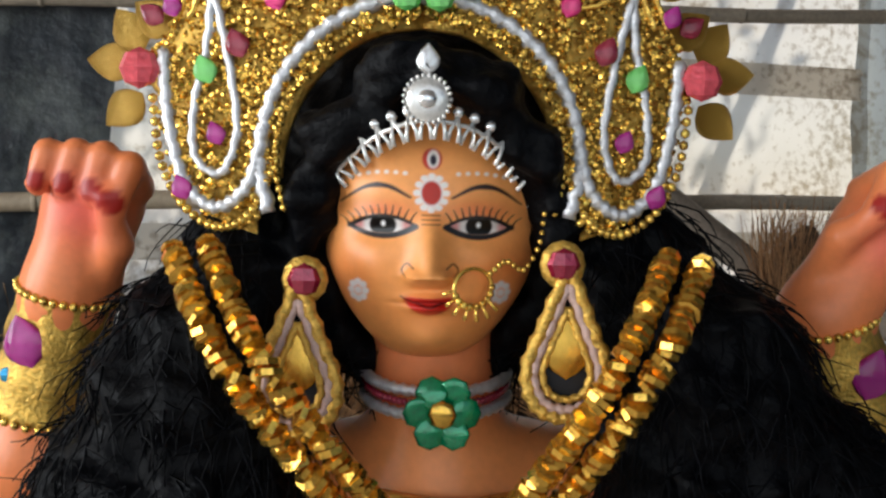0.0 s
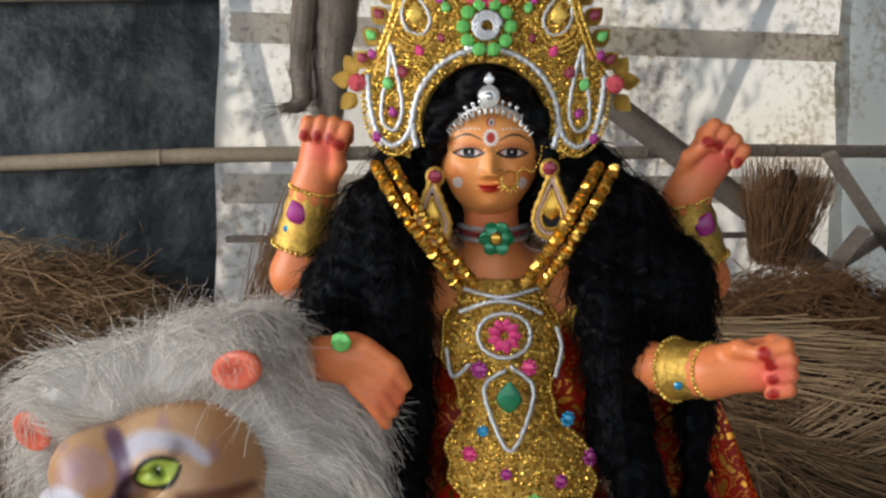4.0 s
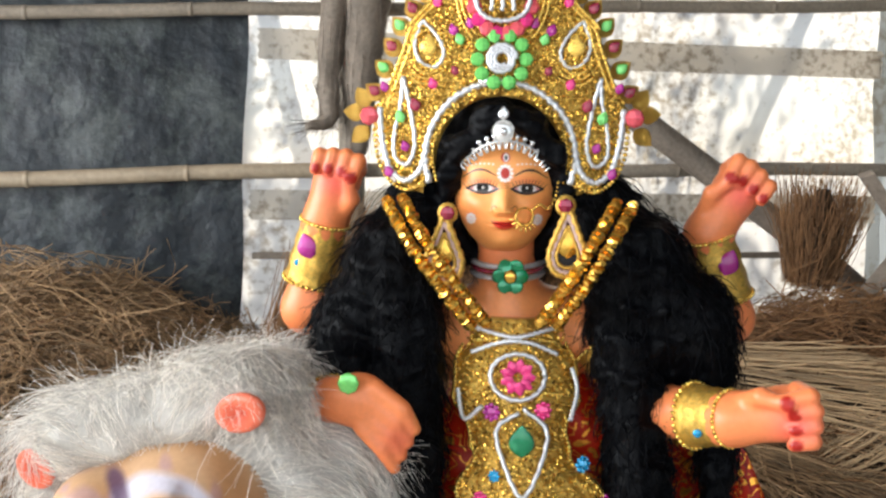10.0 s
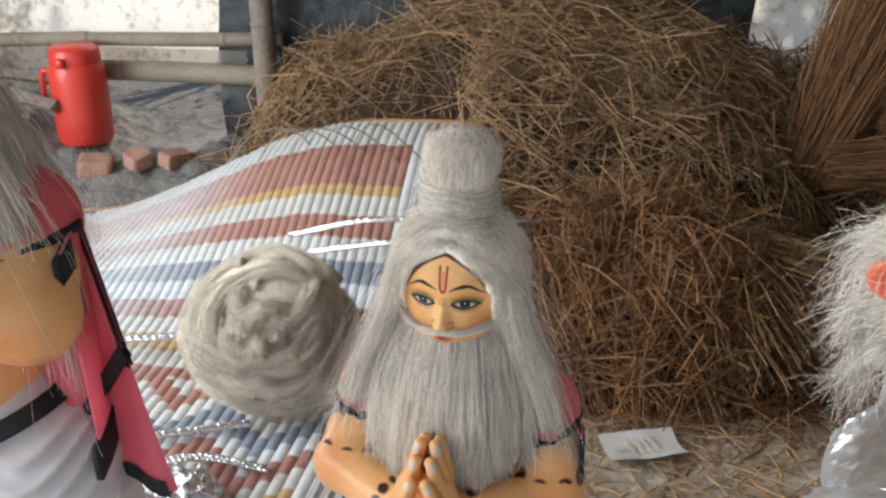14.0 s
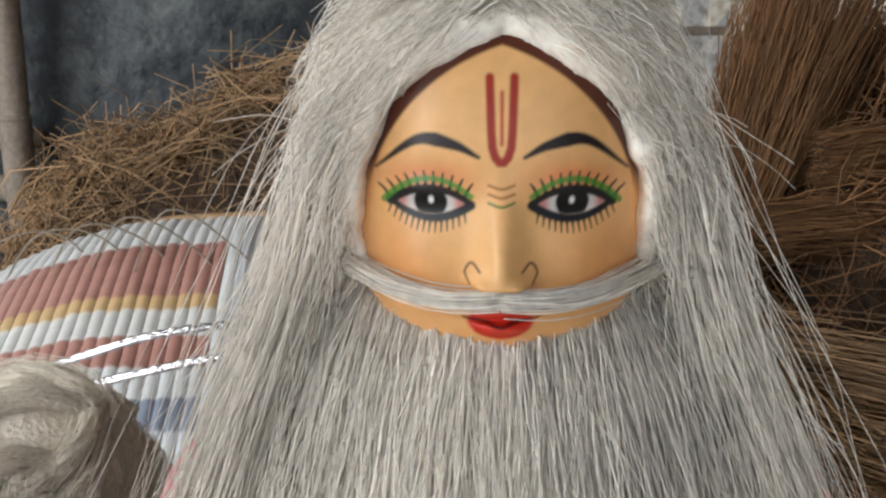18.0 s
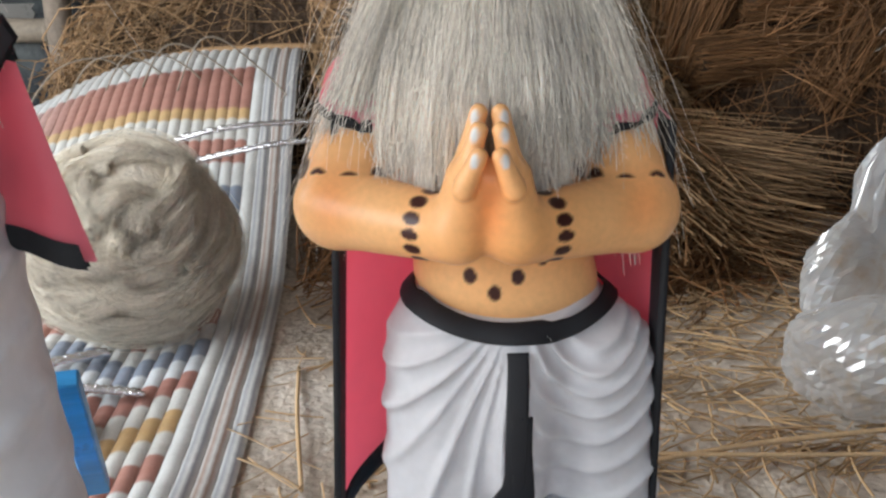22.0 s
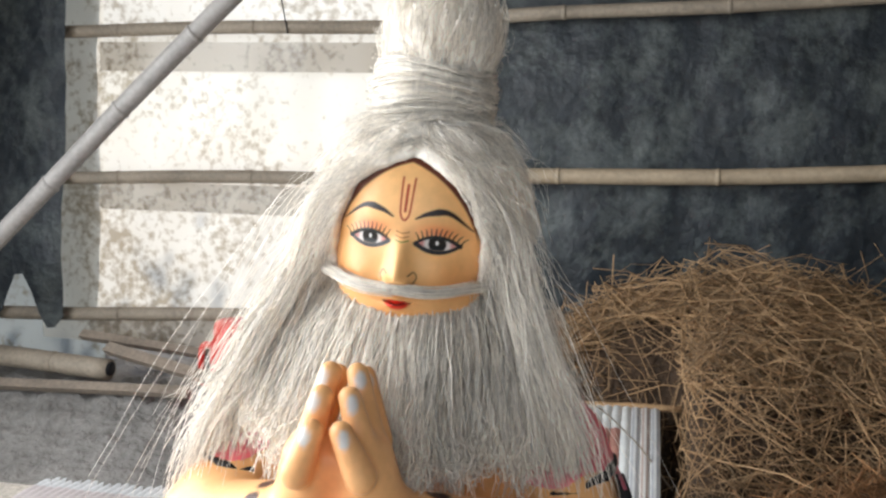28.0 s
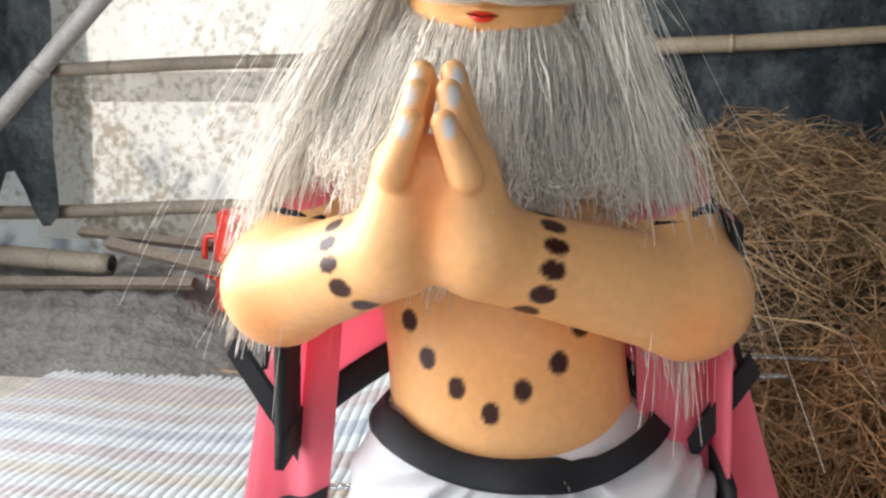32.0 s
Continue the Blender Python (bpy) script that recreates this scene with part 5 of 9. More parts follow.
def sage_wig(seed, beard, short=0.0):
    """Jute top-knot, long locks, beard and moustache, strand by strand. Returns the meshes by part name."""
    r = np.random.default_rng(seed)
    parts = {}
    k = 5200
    phi = r.uniform(-np.pi, np.pi, k)
    phi[: k // 2] = r.uniform(-1.5, 1.5, k // 2)
    jit = r.normal(size=(k, 3)) * np.array([0.0036, 0.0036, 0.003])
    p = drape(phi, jit)
    clump = 0.005 * np.sin(phi * 31)[:, None] * np.linspace(0, 1.6, 7)[None]
    p[..., 0] += clump * np.cos(phi)[:, None]
    p[:, -1, 2] += r.normal(size=k) * 0.036 + short
    p[:, -2, 2] += 0.4 * short
    p[:, 3:, :2] *= 1 + 0.035 * r.normal(size=(k, 1, 1)) * np.linspace(0.2, 1, 4)[None, :, None]
    p = p[:, 2:]
    p[:, 0] *= np.array([0.88, 0.88, 1.0])
    q = wisp(p, 15)
    q = clumped(q, phi, r, 44, 0.90)
    q[:, 1:] += np.cumsum(r.normal(size=(k, 14, 3)), 1) * 0.0013
    q += curl(r, k, 15, 0.0065)
    q = q[~open_face(q).any(1)]
    k = len(q)
    stray = tangle(q, r, 1100)
    stray = stray[~open_face(stray).any(1)]
    b = Build()
    t = np.concatenate([np.linspace(0.02, np.pi, 60), np.linspace(-np.pi, -0.02, 60)])
    core = wisp(drape(t)[:, 2:] * np.array([0.90, 0.88, 1.0]) + np.array([0, 0.001, -0.003]), 13)
    b.add(core[:, :8].transpose(1, 0, 2).reshape(-1, 3), grid_faces(120, 8))
    b.add(*strands(q, r.uniform(0.00016, 0.00048, k), 0.6))
    b.add(*strands(stray, 0.00024, 0.7))
    parts["long_hair"] = b
    cv, cf = solid(cap_field, (-0.08, -0.07, 0.60), (0.08, 0.10, 0.76), 0.003)
    parts["cap_mass"] = Build().add(cv, cf)
    def away(p):
        """Parted at the middle, down both sides of the face."""
        return np.array([0.0, 0.05, -0.85]) + np.clip(p[:, :1] / 0.012, -1, 1) * np.array([0.75, 0, 0])

    b = Build()
    b.add(*fur(cv, cf, 11000, away, (0.014, 0.034), 0.00027, 0.0032, seed + 1, n=6, wave=0.33, locks=300, bar=open_face))
    b.add(*fur(cv, cf, 800, away, (0.02, 0.040), 0.00018, 0.009, seed + 2, n=7, wave=0.9, bar=open_face))
    parts["cap_hair"] = b
    parts["beard"] = beard_build(r, beard)
    b = Build()
    k = 300
    sd = np.where(r.uniform(size=k) < 0.5, -1.0, 1.0)
    o = r.normal(size=(k, 3)) * np.array([0.002, 0.0014, 0.0014])
    c = lambda x, y, z: np.stack([sd * x, np.full(k, y), np.full(k, z)], 1) + o  # noqa: E731
    p = np.stack([c(0.0, -0.056, 0.6345), c(0.014, -0.055, 0.6330), c(0.030, -0.048, 0.6345), c(0.042, -0.036, 0.6375), c(0.050, -0.022, 0.6380)], 1)
    b.add(*strands(wisp(p, 9) + curl(r, k, 9, 0.0010), r.uniform(0.0002, 0.00042, k), 0.6))
    parts["moustache"] = b
    # top-knot: a folded hank above a wound band
    a = np.linspace(0, 2 * np.pi, 30, endpoint=False)
    knot = lambda P: soft(0.012, capsule(P, (0, 0.012, 0.750), (0, 0.012, 0.774), 0.031, 0.031), egg(P, (0.002, 0.012, 0.788), (0.0345, 0.032, 0.024))) + 0.0018 * bumps(P, 110) + 0.0015 * np.sin(190 * np.arctan2(P[:, 0], P[:, 1] - 0.012) / 6)  # noqa: E731
    kv, kf = solid(knot, (-0.05, -0.04, 0.735), (0.05, 0.06, 0.83), 0.003)
    b = Build().add(kv, kf)
    rise = lambda p: np.array([0.0, 0.0, 1.0]) + p * np.array([0.5, 0.5, 0.0])  # noqa: E731
    b.add(*fur(kv, kf, 3600, rise, (0.012, 0.032), 0.00028, 0.0022, seed + 3, n=6, wave=0.16, locks=120))
    b.add(*fur(kv, kf, 220, rise, (0.012, 0.026), 0.0002, 0.008, seed + 4, n=6, wave=0.8))
    parts["topknot"] = b
    b = Build()
    k = 620
    th0, z0 = r.uniform(0, 2 * np.pi, k), r.uniform(0.732, 0.766, k)
    t = np.linspace(0, 4.6, 26)
    th = th0[:, None] + t[None]
    rad = 0.0350 + 0.003 * np.sin((z0 - 0.733) / 0.033 * np.pi)[:, None] + r.normal(size=(k, 1)) * 0.0010
    p = np.stack([rad * np.cos(th), 0.012 + 0.9 * rad * np.sin(th), z0[:, None] + 0.003 * np.sin(th * 2 + z0[:, None] * 90)], -1)
    p += np.cumsum(r.normal(size=p.shape), 1) * 0.0004
    b.add(*strands(p, 0.0004, 1.0))
    b.add(*tube(np.stack([0.036 * np.cos(a), 0.012 + 0.0325 * np.sin(a), 0.75 + 0 * a], 1), 0.0035, 8, up=(0, 0, 1), flat=1.7))
    parts["wound_band"] = b
    # loose flyaway fibres
    b = Build()
    k = 170
    phi = r.uniform(-np.pi, np.pi, k)
    p = drape(phi, r.normal(size=(k, 3)) * 0.012)
    p[:, -1] += r.normal(size=(k, 3)) * 0.014
    q = wisp(p, 18) * np.array([1.04, 1.04, 1.0])
    q[:, 5:] += np.cumsum(np.cumsum(r.normal(size=(k, 13, 3)), 1), 1) * 0.0008
    q = q[:, 4:]
    b.add(*strands(q[~open_face(q).any(1)], 0.0002, 0.6))
    parts["loose_hair"] = b
    return parts


def dhoti_surface(fold=1.0):
    def d(P):
        x, y, z = P.T
        a = soft(0.03, egg(P, (0.022, 0.016, 0.335), (0.085, 0.066, 0.062)), capsule(P, (-0.024, 0.0, 0.31), (-0.036, -0.044, 0.058), 0.059, 0.048))
        a = soft(0.016, a, capsule(P, (0.086, 0.005, 0.30), (0.124, 0.008, 0.09), 0.060, 0.044))
        a = soft(0.02, a, egg(P, (0.028, -0.030, 0.262), (0.034, 0.045, 0.100)))
        front = step(0.04, -0.02, y)
        rr, phi = np.hypot(x - 0.028, z - 0.372), np.arctan2(0.372 - z, 0.028 - x)
        fan = 0 * x
        for at, w, amp in ((0.45, 0.05, 0.5), (0.66, 0.04, 0.8), (0.84, 0.035, 1.0), (0.98, 0.03, 0.7), (1.12, 0.03, 1.0), (1.24, 0.025, 0.7), (1.36, 0.025, 0.9), (1.47, 0.02, 0.6)):
            fan = fan + amp * np.exp(-(((phi - at + 1.1 * rr * np.sin(3 * at)) / w) ** 2))
        left = step(0.036, 0.018, x) * step(0.02, 0.07, rr) * (0.45 + 0.55 * step(0.36, 0.16, rr))
        rho = np.hypot((x - 0.092) * 1.25, (z - 0.405) * 0.72) + 0.02 * (x - 0.092)
        swag = 0 * x
        for at, w, amp in ((0.052, 0.0035, 0.7), (0.066, 0.003, 0.9), (0.079, 0.0035, 1.0), (0.094, 0.003, 0.8), (0.112, 0.004, 1.0), (0.133, 0.0045, 0.8), (0.158, 0.005, 0.9), (0.185, 0.005, 0.6)):
            swag = swag + amp * np.exp(-(((rho - at) / w) ** 2))
        right = step(0.028, 0.050, x)
        small = 0.0012 * bumps(P, 90, 3) * step(0.38, 0.33, z)
        hang = 0.0022 * np.sin(150 * x + 6 * np.sin(40 * z)) * step(0.20, 0.07, z)
        a = a - fold * (0.0062 * front * (fan * left + swag * right) + small + hang)
        low = np.where(x < 0.05, 0.040 + 0.004 * np.sin(60 * x), 0.060 + 1.05 * np.abs(x - 0.112))
        return np.maximum(a, np.maximum(z - 0.381 - 0.5 * np.clip(y - 0.01, -0.08, 0.03), low - z))

    return solid(d, (-0.12, -0.125, 0.03), (0.19, 0.10, 0.395), 0.0027)


def shawl_point(u, v):
    """u across the back from edge to edge, v from the shoulders down."""
    a = u * 1.35
    x = 0.012 + (0.128 + 0.012 * v) * np.sin(a) / np.sin(1.35) + 0.006 * np.sin(9 * u) * v
    y = 0.082 - 0.105 * np.abs(u) ** 2.6 + 0.010 * np.sin(7 * u + 2) * v + 0.03 * v * (1 - np.abs(u))
    z = 0.545 - 0.03 * u**2 + (-0.40 - 0.03 * u + 0.05 * np.cos(3 * u)) * v
    return np.stack([x, y, z], -1)


def shawl_grid(u0, u1, v0, v1, nu, nv, off=0.0):
    U, V = np.meshgrid(np.linspace(u0, u1, nu), np.linspace(v0, v1, nv))
    p = shawl_point(U, V)
    e = 1e-3
    n = unit(np.cross(shawl_point(U + e, V) - p, shawl_point(U, V + e) - p))
    a, b = p + n * (off + 0.0012), p - n * (off + 0.0012)
    m = nu * nv
    f = np.concatenate([grid_faces(nu, nv), grid_faces(nu, nv)[:, ::-1] + m])
    rim = np.concatenate([np.arange(nu), np.arange(1, nv) * nu + nu - 1, np.arange(nu - 2, -1, -1) + nu * (nv - 1), np.arange(nv - 2, 0, -1) * nu])
    r2 = np.roll(rim, -1)
    f = np.concatenate([f, np.stack([rim, rim + m, r2 + m, r2], 1)])
    return np.concatenate([a.reshape(-1, 3), b.reshape(-1, 3)]), f


def flap(side_, u0, u1, v0, v1, off=0.0):
    """A loose front corner of the shawl, falling outside one arm."""
    U, V = np.meshgrid(np.linspace(u0, u1, 14), np.linspace(v0, v1, 30))
    wide = 0.092 if side_ > 0 else 0.060
    top = np.stack([side_ * (0.085 + 0.042 * U), 0.018 + 0.01 * U, 0.530 - 0.01 * U], -1)
    low = np.stack([side_ * (0.098 + wide * U), -0.005 + 0.01 * U, 0.330 - 0.025 * U], -1)
    p = top + (low - top) * V[..., None]
    p[..., 1] += 0.007 * np.sin(U * 9 + V * 3) * V
    n = np.array([0.0, -1.0, 0.0])
    m = U.size
    g0 = grid_faces(14, 30)
    return np.concatenate([(p + n * (0.001 + off)).reshape(-1, 3), (p - n * (0.001 + off)).reshape(-1, 3)]), np.concatenate([g0, g0[:, ::-1] + m])


def sleeves():
    """The shawl's folds over both shoulders."""

    def d(P):
        s = soft(0.02, egg(P, (0, 0.03, 0.510), (0.096, 0.058, 0.056)), capsule(P, (0.093, 0.02, 0.522), (0.112, -0.015, 0.47), 0.0405), capsule(P, (-0.093, 0.02, 0.522), (-0.112, -0.015, 0.47), 0.0405))
        s = s + 0.002 * np.sin(90 * P[:, 0] + 40 * P[:, 2])
        cutz = 0.506 - P[:, 2] + 0.25 * np.clip(np.abs(P[:, 0]) - 0.09, -0.1, 0.1) - 0.3 * np.clip(P[:, 1] - 0.02, 0, 0.1)
        return np.maximum(np.maximum(s, cutz), 0.006 - np.abs(P[:, 0]) - P[:, 1] * 0.8)

    return solid(d, (-0.18, -0.09, 0.44), (0.18, 0.11, 0.62), 0.004)


bv, bf = dhoti_surface()
dhoti_tree = surface_tree(*dhoti_surface(0.0))
dhoti_mesh = Build().add(bv, bf).mesh("cloth", M["white"])
wig_meshes = [{k: b.mesh(k, M["jute"]) for k, b in sage_wig(7, 0.0).items()}]
wig_meshes.append({k: b.mesh(k, M["jute"]) for k, b in sage_wig(19, 0.045, 0.035).items()})
sv, sf = sleeves()
sleeve_mesh = Build().add(sv, sf).mesh("shoulder_fold", M["pink"])
sleeve_tree = surface_tree(sv, sf)
lines = {
    "waistband": [(0.022 + 0.09 * np.cos(a), 0.014 + 0.068 * np.sin(a), 0.369 + 0.026 * np.sin(a)) for a in np.linspace(0, 2 * np.pi, 15)],
    "front_border": [(0.026, -0.09, 0.345), (0.026, -0.11, 0.27), (0.020, -0.12, 0.17), (0.008, -0.12, 0.05)],
    "inner_border": [(0.034, -0.12, 0.29), (0.038, -0.12, 0.23), (0.064, -0.10, 0.135), (0.088, -0.09, 0.090), (0.112, -0.09, 0.064), (0.140, -0.07, 0.092), (0.165, -0.04, 0.122)],
    "hem_border": [(-0.09, -0.02, 0.062), (-0.06, -0.08, 0.050), (-0.02, -0.10, 0.046), (0.008, -0.06, 0.055)],
}
line_meshes = {k: Build().add(*ribbon(dhoti_tree, pts, 0.015 if k != "hem_border" else 0.013, 0.0058, 70, 0.0022)).mesh(k, M["black"]) for k, pts in lines.items()}
cuffs = [Build().add(*ribbon(sleeve_tree, [(0.06 * s, -0.09, 0.510), (0.10 * s, -0.09, 0.490), (0.15 * s, -0.04, 0.495), (0.165 * s, 0.02, 0.506)], 0.014, 0.002, 40, 0.003)).mesh("cuff_border", M["black"]) for s in (-1, 1)]


def sage(m, kind, palms, tag):
    bl = Build()
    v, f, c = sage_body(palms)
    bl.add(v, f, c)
    fv, ff, fc = face(0.0425, (0.0, -0.001, 0.664), 0.047, kind)
    nod = Matrix.Translation((0, 0.015, 0.60)) @ Matrix.Rotation(radians(4.5 if kind == "elder" else 0.0), 4, "Y") @ Matrix.Translation((0, -0.015, -0.60))
    lean = lambda q: np.asarray(q) @ np.array(nod.to_3x3()).T + np.array(nod.translation)  # noqa: E731
    bl.add(lean(fv), ff, fc)
    for s in (-1, 1):
        ev, ef = ball((0.050 * s, 0.002, 0.652), (0.007, 0.011, 0.018))
        bl.add(lean(ev), ef, rgb("eaa864"))
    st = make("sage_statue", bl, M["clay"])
    st.matrix_basis = m
    tagged(st, tag + " painted clay sage statue with joined palms", "statue", "praying sages")
    w = thing("jute_wig", "long pale jute wig and beard with a bound top-knot", "wig", m @ nod, "jute wigs")
    for k, me in wig_meshes[kind == "elder"].items():
        fibre = make(k, me, None, w)
        if k != "cap_mass":
            tagged(fibre, kind="stuff")
    d = thing("dhoti", "draped white voile dhoti edged with black ribbon", "dhoti", m @ Matrix.Diagonal((1, 1, 1.07 if kind == "elder" else 1.0, 1)), "dhotis")
    make("cloth", dhoti_mesh, None, d)
    for k, me in line_meshes.items():
        make(k, me, None, d, "black ribbon edging")
    s = thing("shawl", "bright pink satin shawl edged with black ribbon", "shawl", m, "shawls")
    low = 0.36 if kind == "elder" else 0.92
    make("back_panel", shawl_grid(-1, 1, 0, low, 44, 26), M["pink"], s)
    make("shoulder_fold", sleeve_mesh, None, s)
    make("edge_border", shawl_grid(-1.03, -0.93, 0, low, 5, 40, 0.0016), M["black"], s, "black ribbon edging")
    make("edge_border", shawl_grid(0.93, 1.03, 0, low if kind == "sage" else 0.12, 5, 40, 0.0016), M["black"], s, "black ribbon edging")
    make("lower_border", shawl_grid(-1.03, 1.03, low - 0.045, low + 0.012, 40, 4, 0.0016), M["black"], s, "black ribbon edging")
    if kind == "elder":
        for side_ in (-1, 1):
            make("front_flap", flap(side_, 0, 1, 0, 1), M["pink"], s)
            make("flap_border", flap(side_, 0.94, 1.02, 0, 0.52, 0.0016), M["black"], s, "black ribbon edging")
            make("flap_border", flap(side_, 0.0, 0.95, 0.955, 1.02, 0.0016), M["black"], s, "black ribbon edging")
            fold_ = np.stack([(1 - q) * np.array(a0) + q * np.array(a1) for q in np.linspace(0, 1, 12) for a0, a1 in ((((side_ * 0.158, 0.006, 0.432)), (side_ * 0.112, 0.004, 0.362)), ((side_ * 0.164, 0.006, 0.420), (side_ * 0.116, 0.004, 0.348)))])
            make("flap_border", (np.concatenate([fold_ - np.array([0, 0.004, 0]), fold_ + np.array([0, 0.004, 0])]), np.concatenate([grid_faces(2, 12), grid_faces(2, 12)[:, ::-1] + 24])), M["black"], s, "black ribbon edging")
    for me in cuffs:
        make("cuff_border", me, None, s, "black ribbon edging")


SAGE_A = pose(-0.84, 0.47, 0.0, 0, 0, -5)
SAGE_B = pose(-1.394, 0.375, 0.002, 0, 0, 3) @ Matrix.Diagonal((1.385, 1.385, 1.385, 1))
sage(SAGE_A, "sage", 0.0, "small")
sage(SAGE_B, "elder", 0.13, "taller")


# ---- the goddess ----
GODDESS = pose(0.085, 0.50, 0.0, 0, 0, -12.8)


def finger_bones(c, up, fwd, out, j):
    """Knuckle, bend and tip of finger j of a closed palm."""
    b = c + up * (0.020 - 0.003 * abs(j - 1.3)) + out * (0.022 - 0.0150 * j)
    m = b + up * (0.014 - 0.002 * j) + fwd * 0.026
    return b, m, m - up * (0.024 - 0.002 * j) + fwd * 0.004


def fist(P, body, w, c, s, k=0.008):
    """A closed palm on wrist w round centre c, with four curled fingers and a thumb; s: which side the thumb lies."""
    w, c = np.asarray(w, float), np.asarray(c, float)
    up = unit(c - w)
    fwd = np.array([0.0, -1.0, 0.0])
    fwd = unit(fwd - (fwd @ up) * up)
    out = np.cross(up, fwd) * s
    body = soft(0.02, body, capsule(P, w, c, 0.024, 0.029))
    for j in range(4):
        b, m, e = finger_bones(c, up, fwd, out, j)
        body = soft(k * 0.3, body, np.minimum(capsule(P, b, m, 0.0098, 0.0090), capsule(P, m, e, 0.0090, 0.0068)))
    t = c + fwd * 0.022 - up * 0.016 + out * 0.026
    body = soft(k * 0.6, body, capsule(P, w + up * 0.01 + out * 0.015, t, 0.011, 0.010))
    return soft(k * 0.4, body, capsule(P, t, t + up * 0.026 + fwd * 0.010 - out * 0.010, 0.0092, 0.0072))


WR = {"ul": ((-0.214, 0.038, 0.952), (-0.198, 0.034, 1.005), 1), "ur": ((0.238, 0.038, 0.945), (0.268, 0.034, 0.996), -1), "lr": ((0.236, -0.115, 0.765), (0.285, -0.135, 0.778), -1)}


def goddess_field(P):
    b = soft(0.03, egg(P, (0.012, 0.025, 0.80), (0.078, 0.052, 0.085)), egg(P, (0.02, 0.03, 0.68), (0.070, 0.052, 0.09)))
    b = soft(0.03, b, capsule(P, (-0.095, 0.035, 0.835), (0.115, 0.035, 0.835), 0.042))
    b = soft(0.018, b, capsule(P, (0.005, 0.02, 0.86), (0.003, 0.012, 0.94), 0.037, 0.034))
    b = soft(0.01, b, egg(P, (0, 0.01, 0.99), (0.052, 0.050, 0.062)))
    for s, e, k in ((-1, (-0.238, 0.055, 0.845), "ul"), (1, (0.268, 0.055, 0.845), "ur")):
        b = soft(0.02, b, capsule(P, (0.105 * s, 0.045, 0.835), e, 0.036, 0.031))
        b = soft(0.012, b, capsule(P, e, WR[k][0], 0.030, 0.023))
        b = fist(P, b, *WR[k])
    b = soft(0.02, b, capsule(P, (0.12, 0.02, 0.82), (0.168, -0.03, 0.752), 0.038, 0.033))
    b = soft(0.012, b, capsule(P, (0.168, -0.03, 0.752), WR["lr"][0], 0.032, 0.024))
    b = fist(P, b, *WR["lr"])
    # the lowered palm over the lion's neck
    b = soft(0.02, b, capsule(P, (-0.11, 0.02, 0.81), (-0.195, -0.03, 0.735), 0.038, 0.033))
    b = soft(0.012, b, capsule(P, (-0.195, -0.03, 0.735), (-0.180, -0.095, 0.770), 0.032, 0.024))
    b = soft(0.014, b, egg(P, (-0.150, -0.108, 0.772), (0.034, 0.022, 0.030)))
    for j in range(4):
        a = np.array([-0.132 - 0.004 * j, -0.118, 0.788 - 0.014 * j])
        m = a + np.array([0.030 - 0.003 * j, -0.006, -0.020])
        b = soft(0.004, b, np.minimum(capsule(P, a, m, 0.0105, 0.0095), capsule(P, m, m + np.array([0.012, 0.006, -0.022]), 0.0095, 0.0075)))
    return b


gv, gf = solid(goddess_field, (-0.29, -0.185, 0.60), (0.345, 0.11, 1.07), 0.0034)
x, y, z = gv.T
gc = np.broadcast_to(rgb("f08a54"), gv.shape).copy()
gc = lay(gc, step(0.93, 0.87, z) * (np.abs(x) < 0.09), rgb("ee9a58"), 0.6)
for k, (w, c, s) in WR.items():
    c = np.array(c)
    gc = lay(gc, np.exp(-(((x - c[0]) / 0.022) ** 2) - ((z - c[2] + 0.004) / 0.022) ** 2) * (y < c[1] - 0.006), rgb("ea5a5c"), 0.7)
    up = unit(c - np.array(w))
    fwd = np.array([0.0, -1.0, 0.0])
    fwd = unit(fwd - (fwd @ up) * up)
    out = np.cross(up, fwd) * s
    for q in [finger_bones(c, up, fwd, out, j)[2] + fwd * 0.007 + up * 0.003 for j in range(4)] + [c + fwd * 0.040 + up * 0.008 + out * 0.017]:
        gc = lay(gc, np.clip((0.0066 - np.linalg.norm(gv - q, axis=1)) / 0.0015 + 0.5, 0, 1), rgb("a81e14"))
gc = lay(gc, np.exp(-(((x + 0.105) / 0.02) ** 2) - ((z - 0.735) / 0.02) ** 2), rgb("e2604c"), 0.6)
gb = Build().add(gv, gf, gc)
fv, ff, fc = face(0.0555, (0.0, -0.006, 1.0), 0.052, "goddess", 0.83)
gb.add(fv, ff, fc)
for s in (-1, 1):
    gb.add(*ball((0.054 * s, 0.004, 0.985), (0.007, 0.011, 0.019)), rgb("e89050"))
st = make("goddess_statue", gb, M["clay"])
st.matrix_basis = GODDESS
tagged(st, "painted clay four-armed goddess statue with a calm face", "statue")


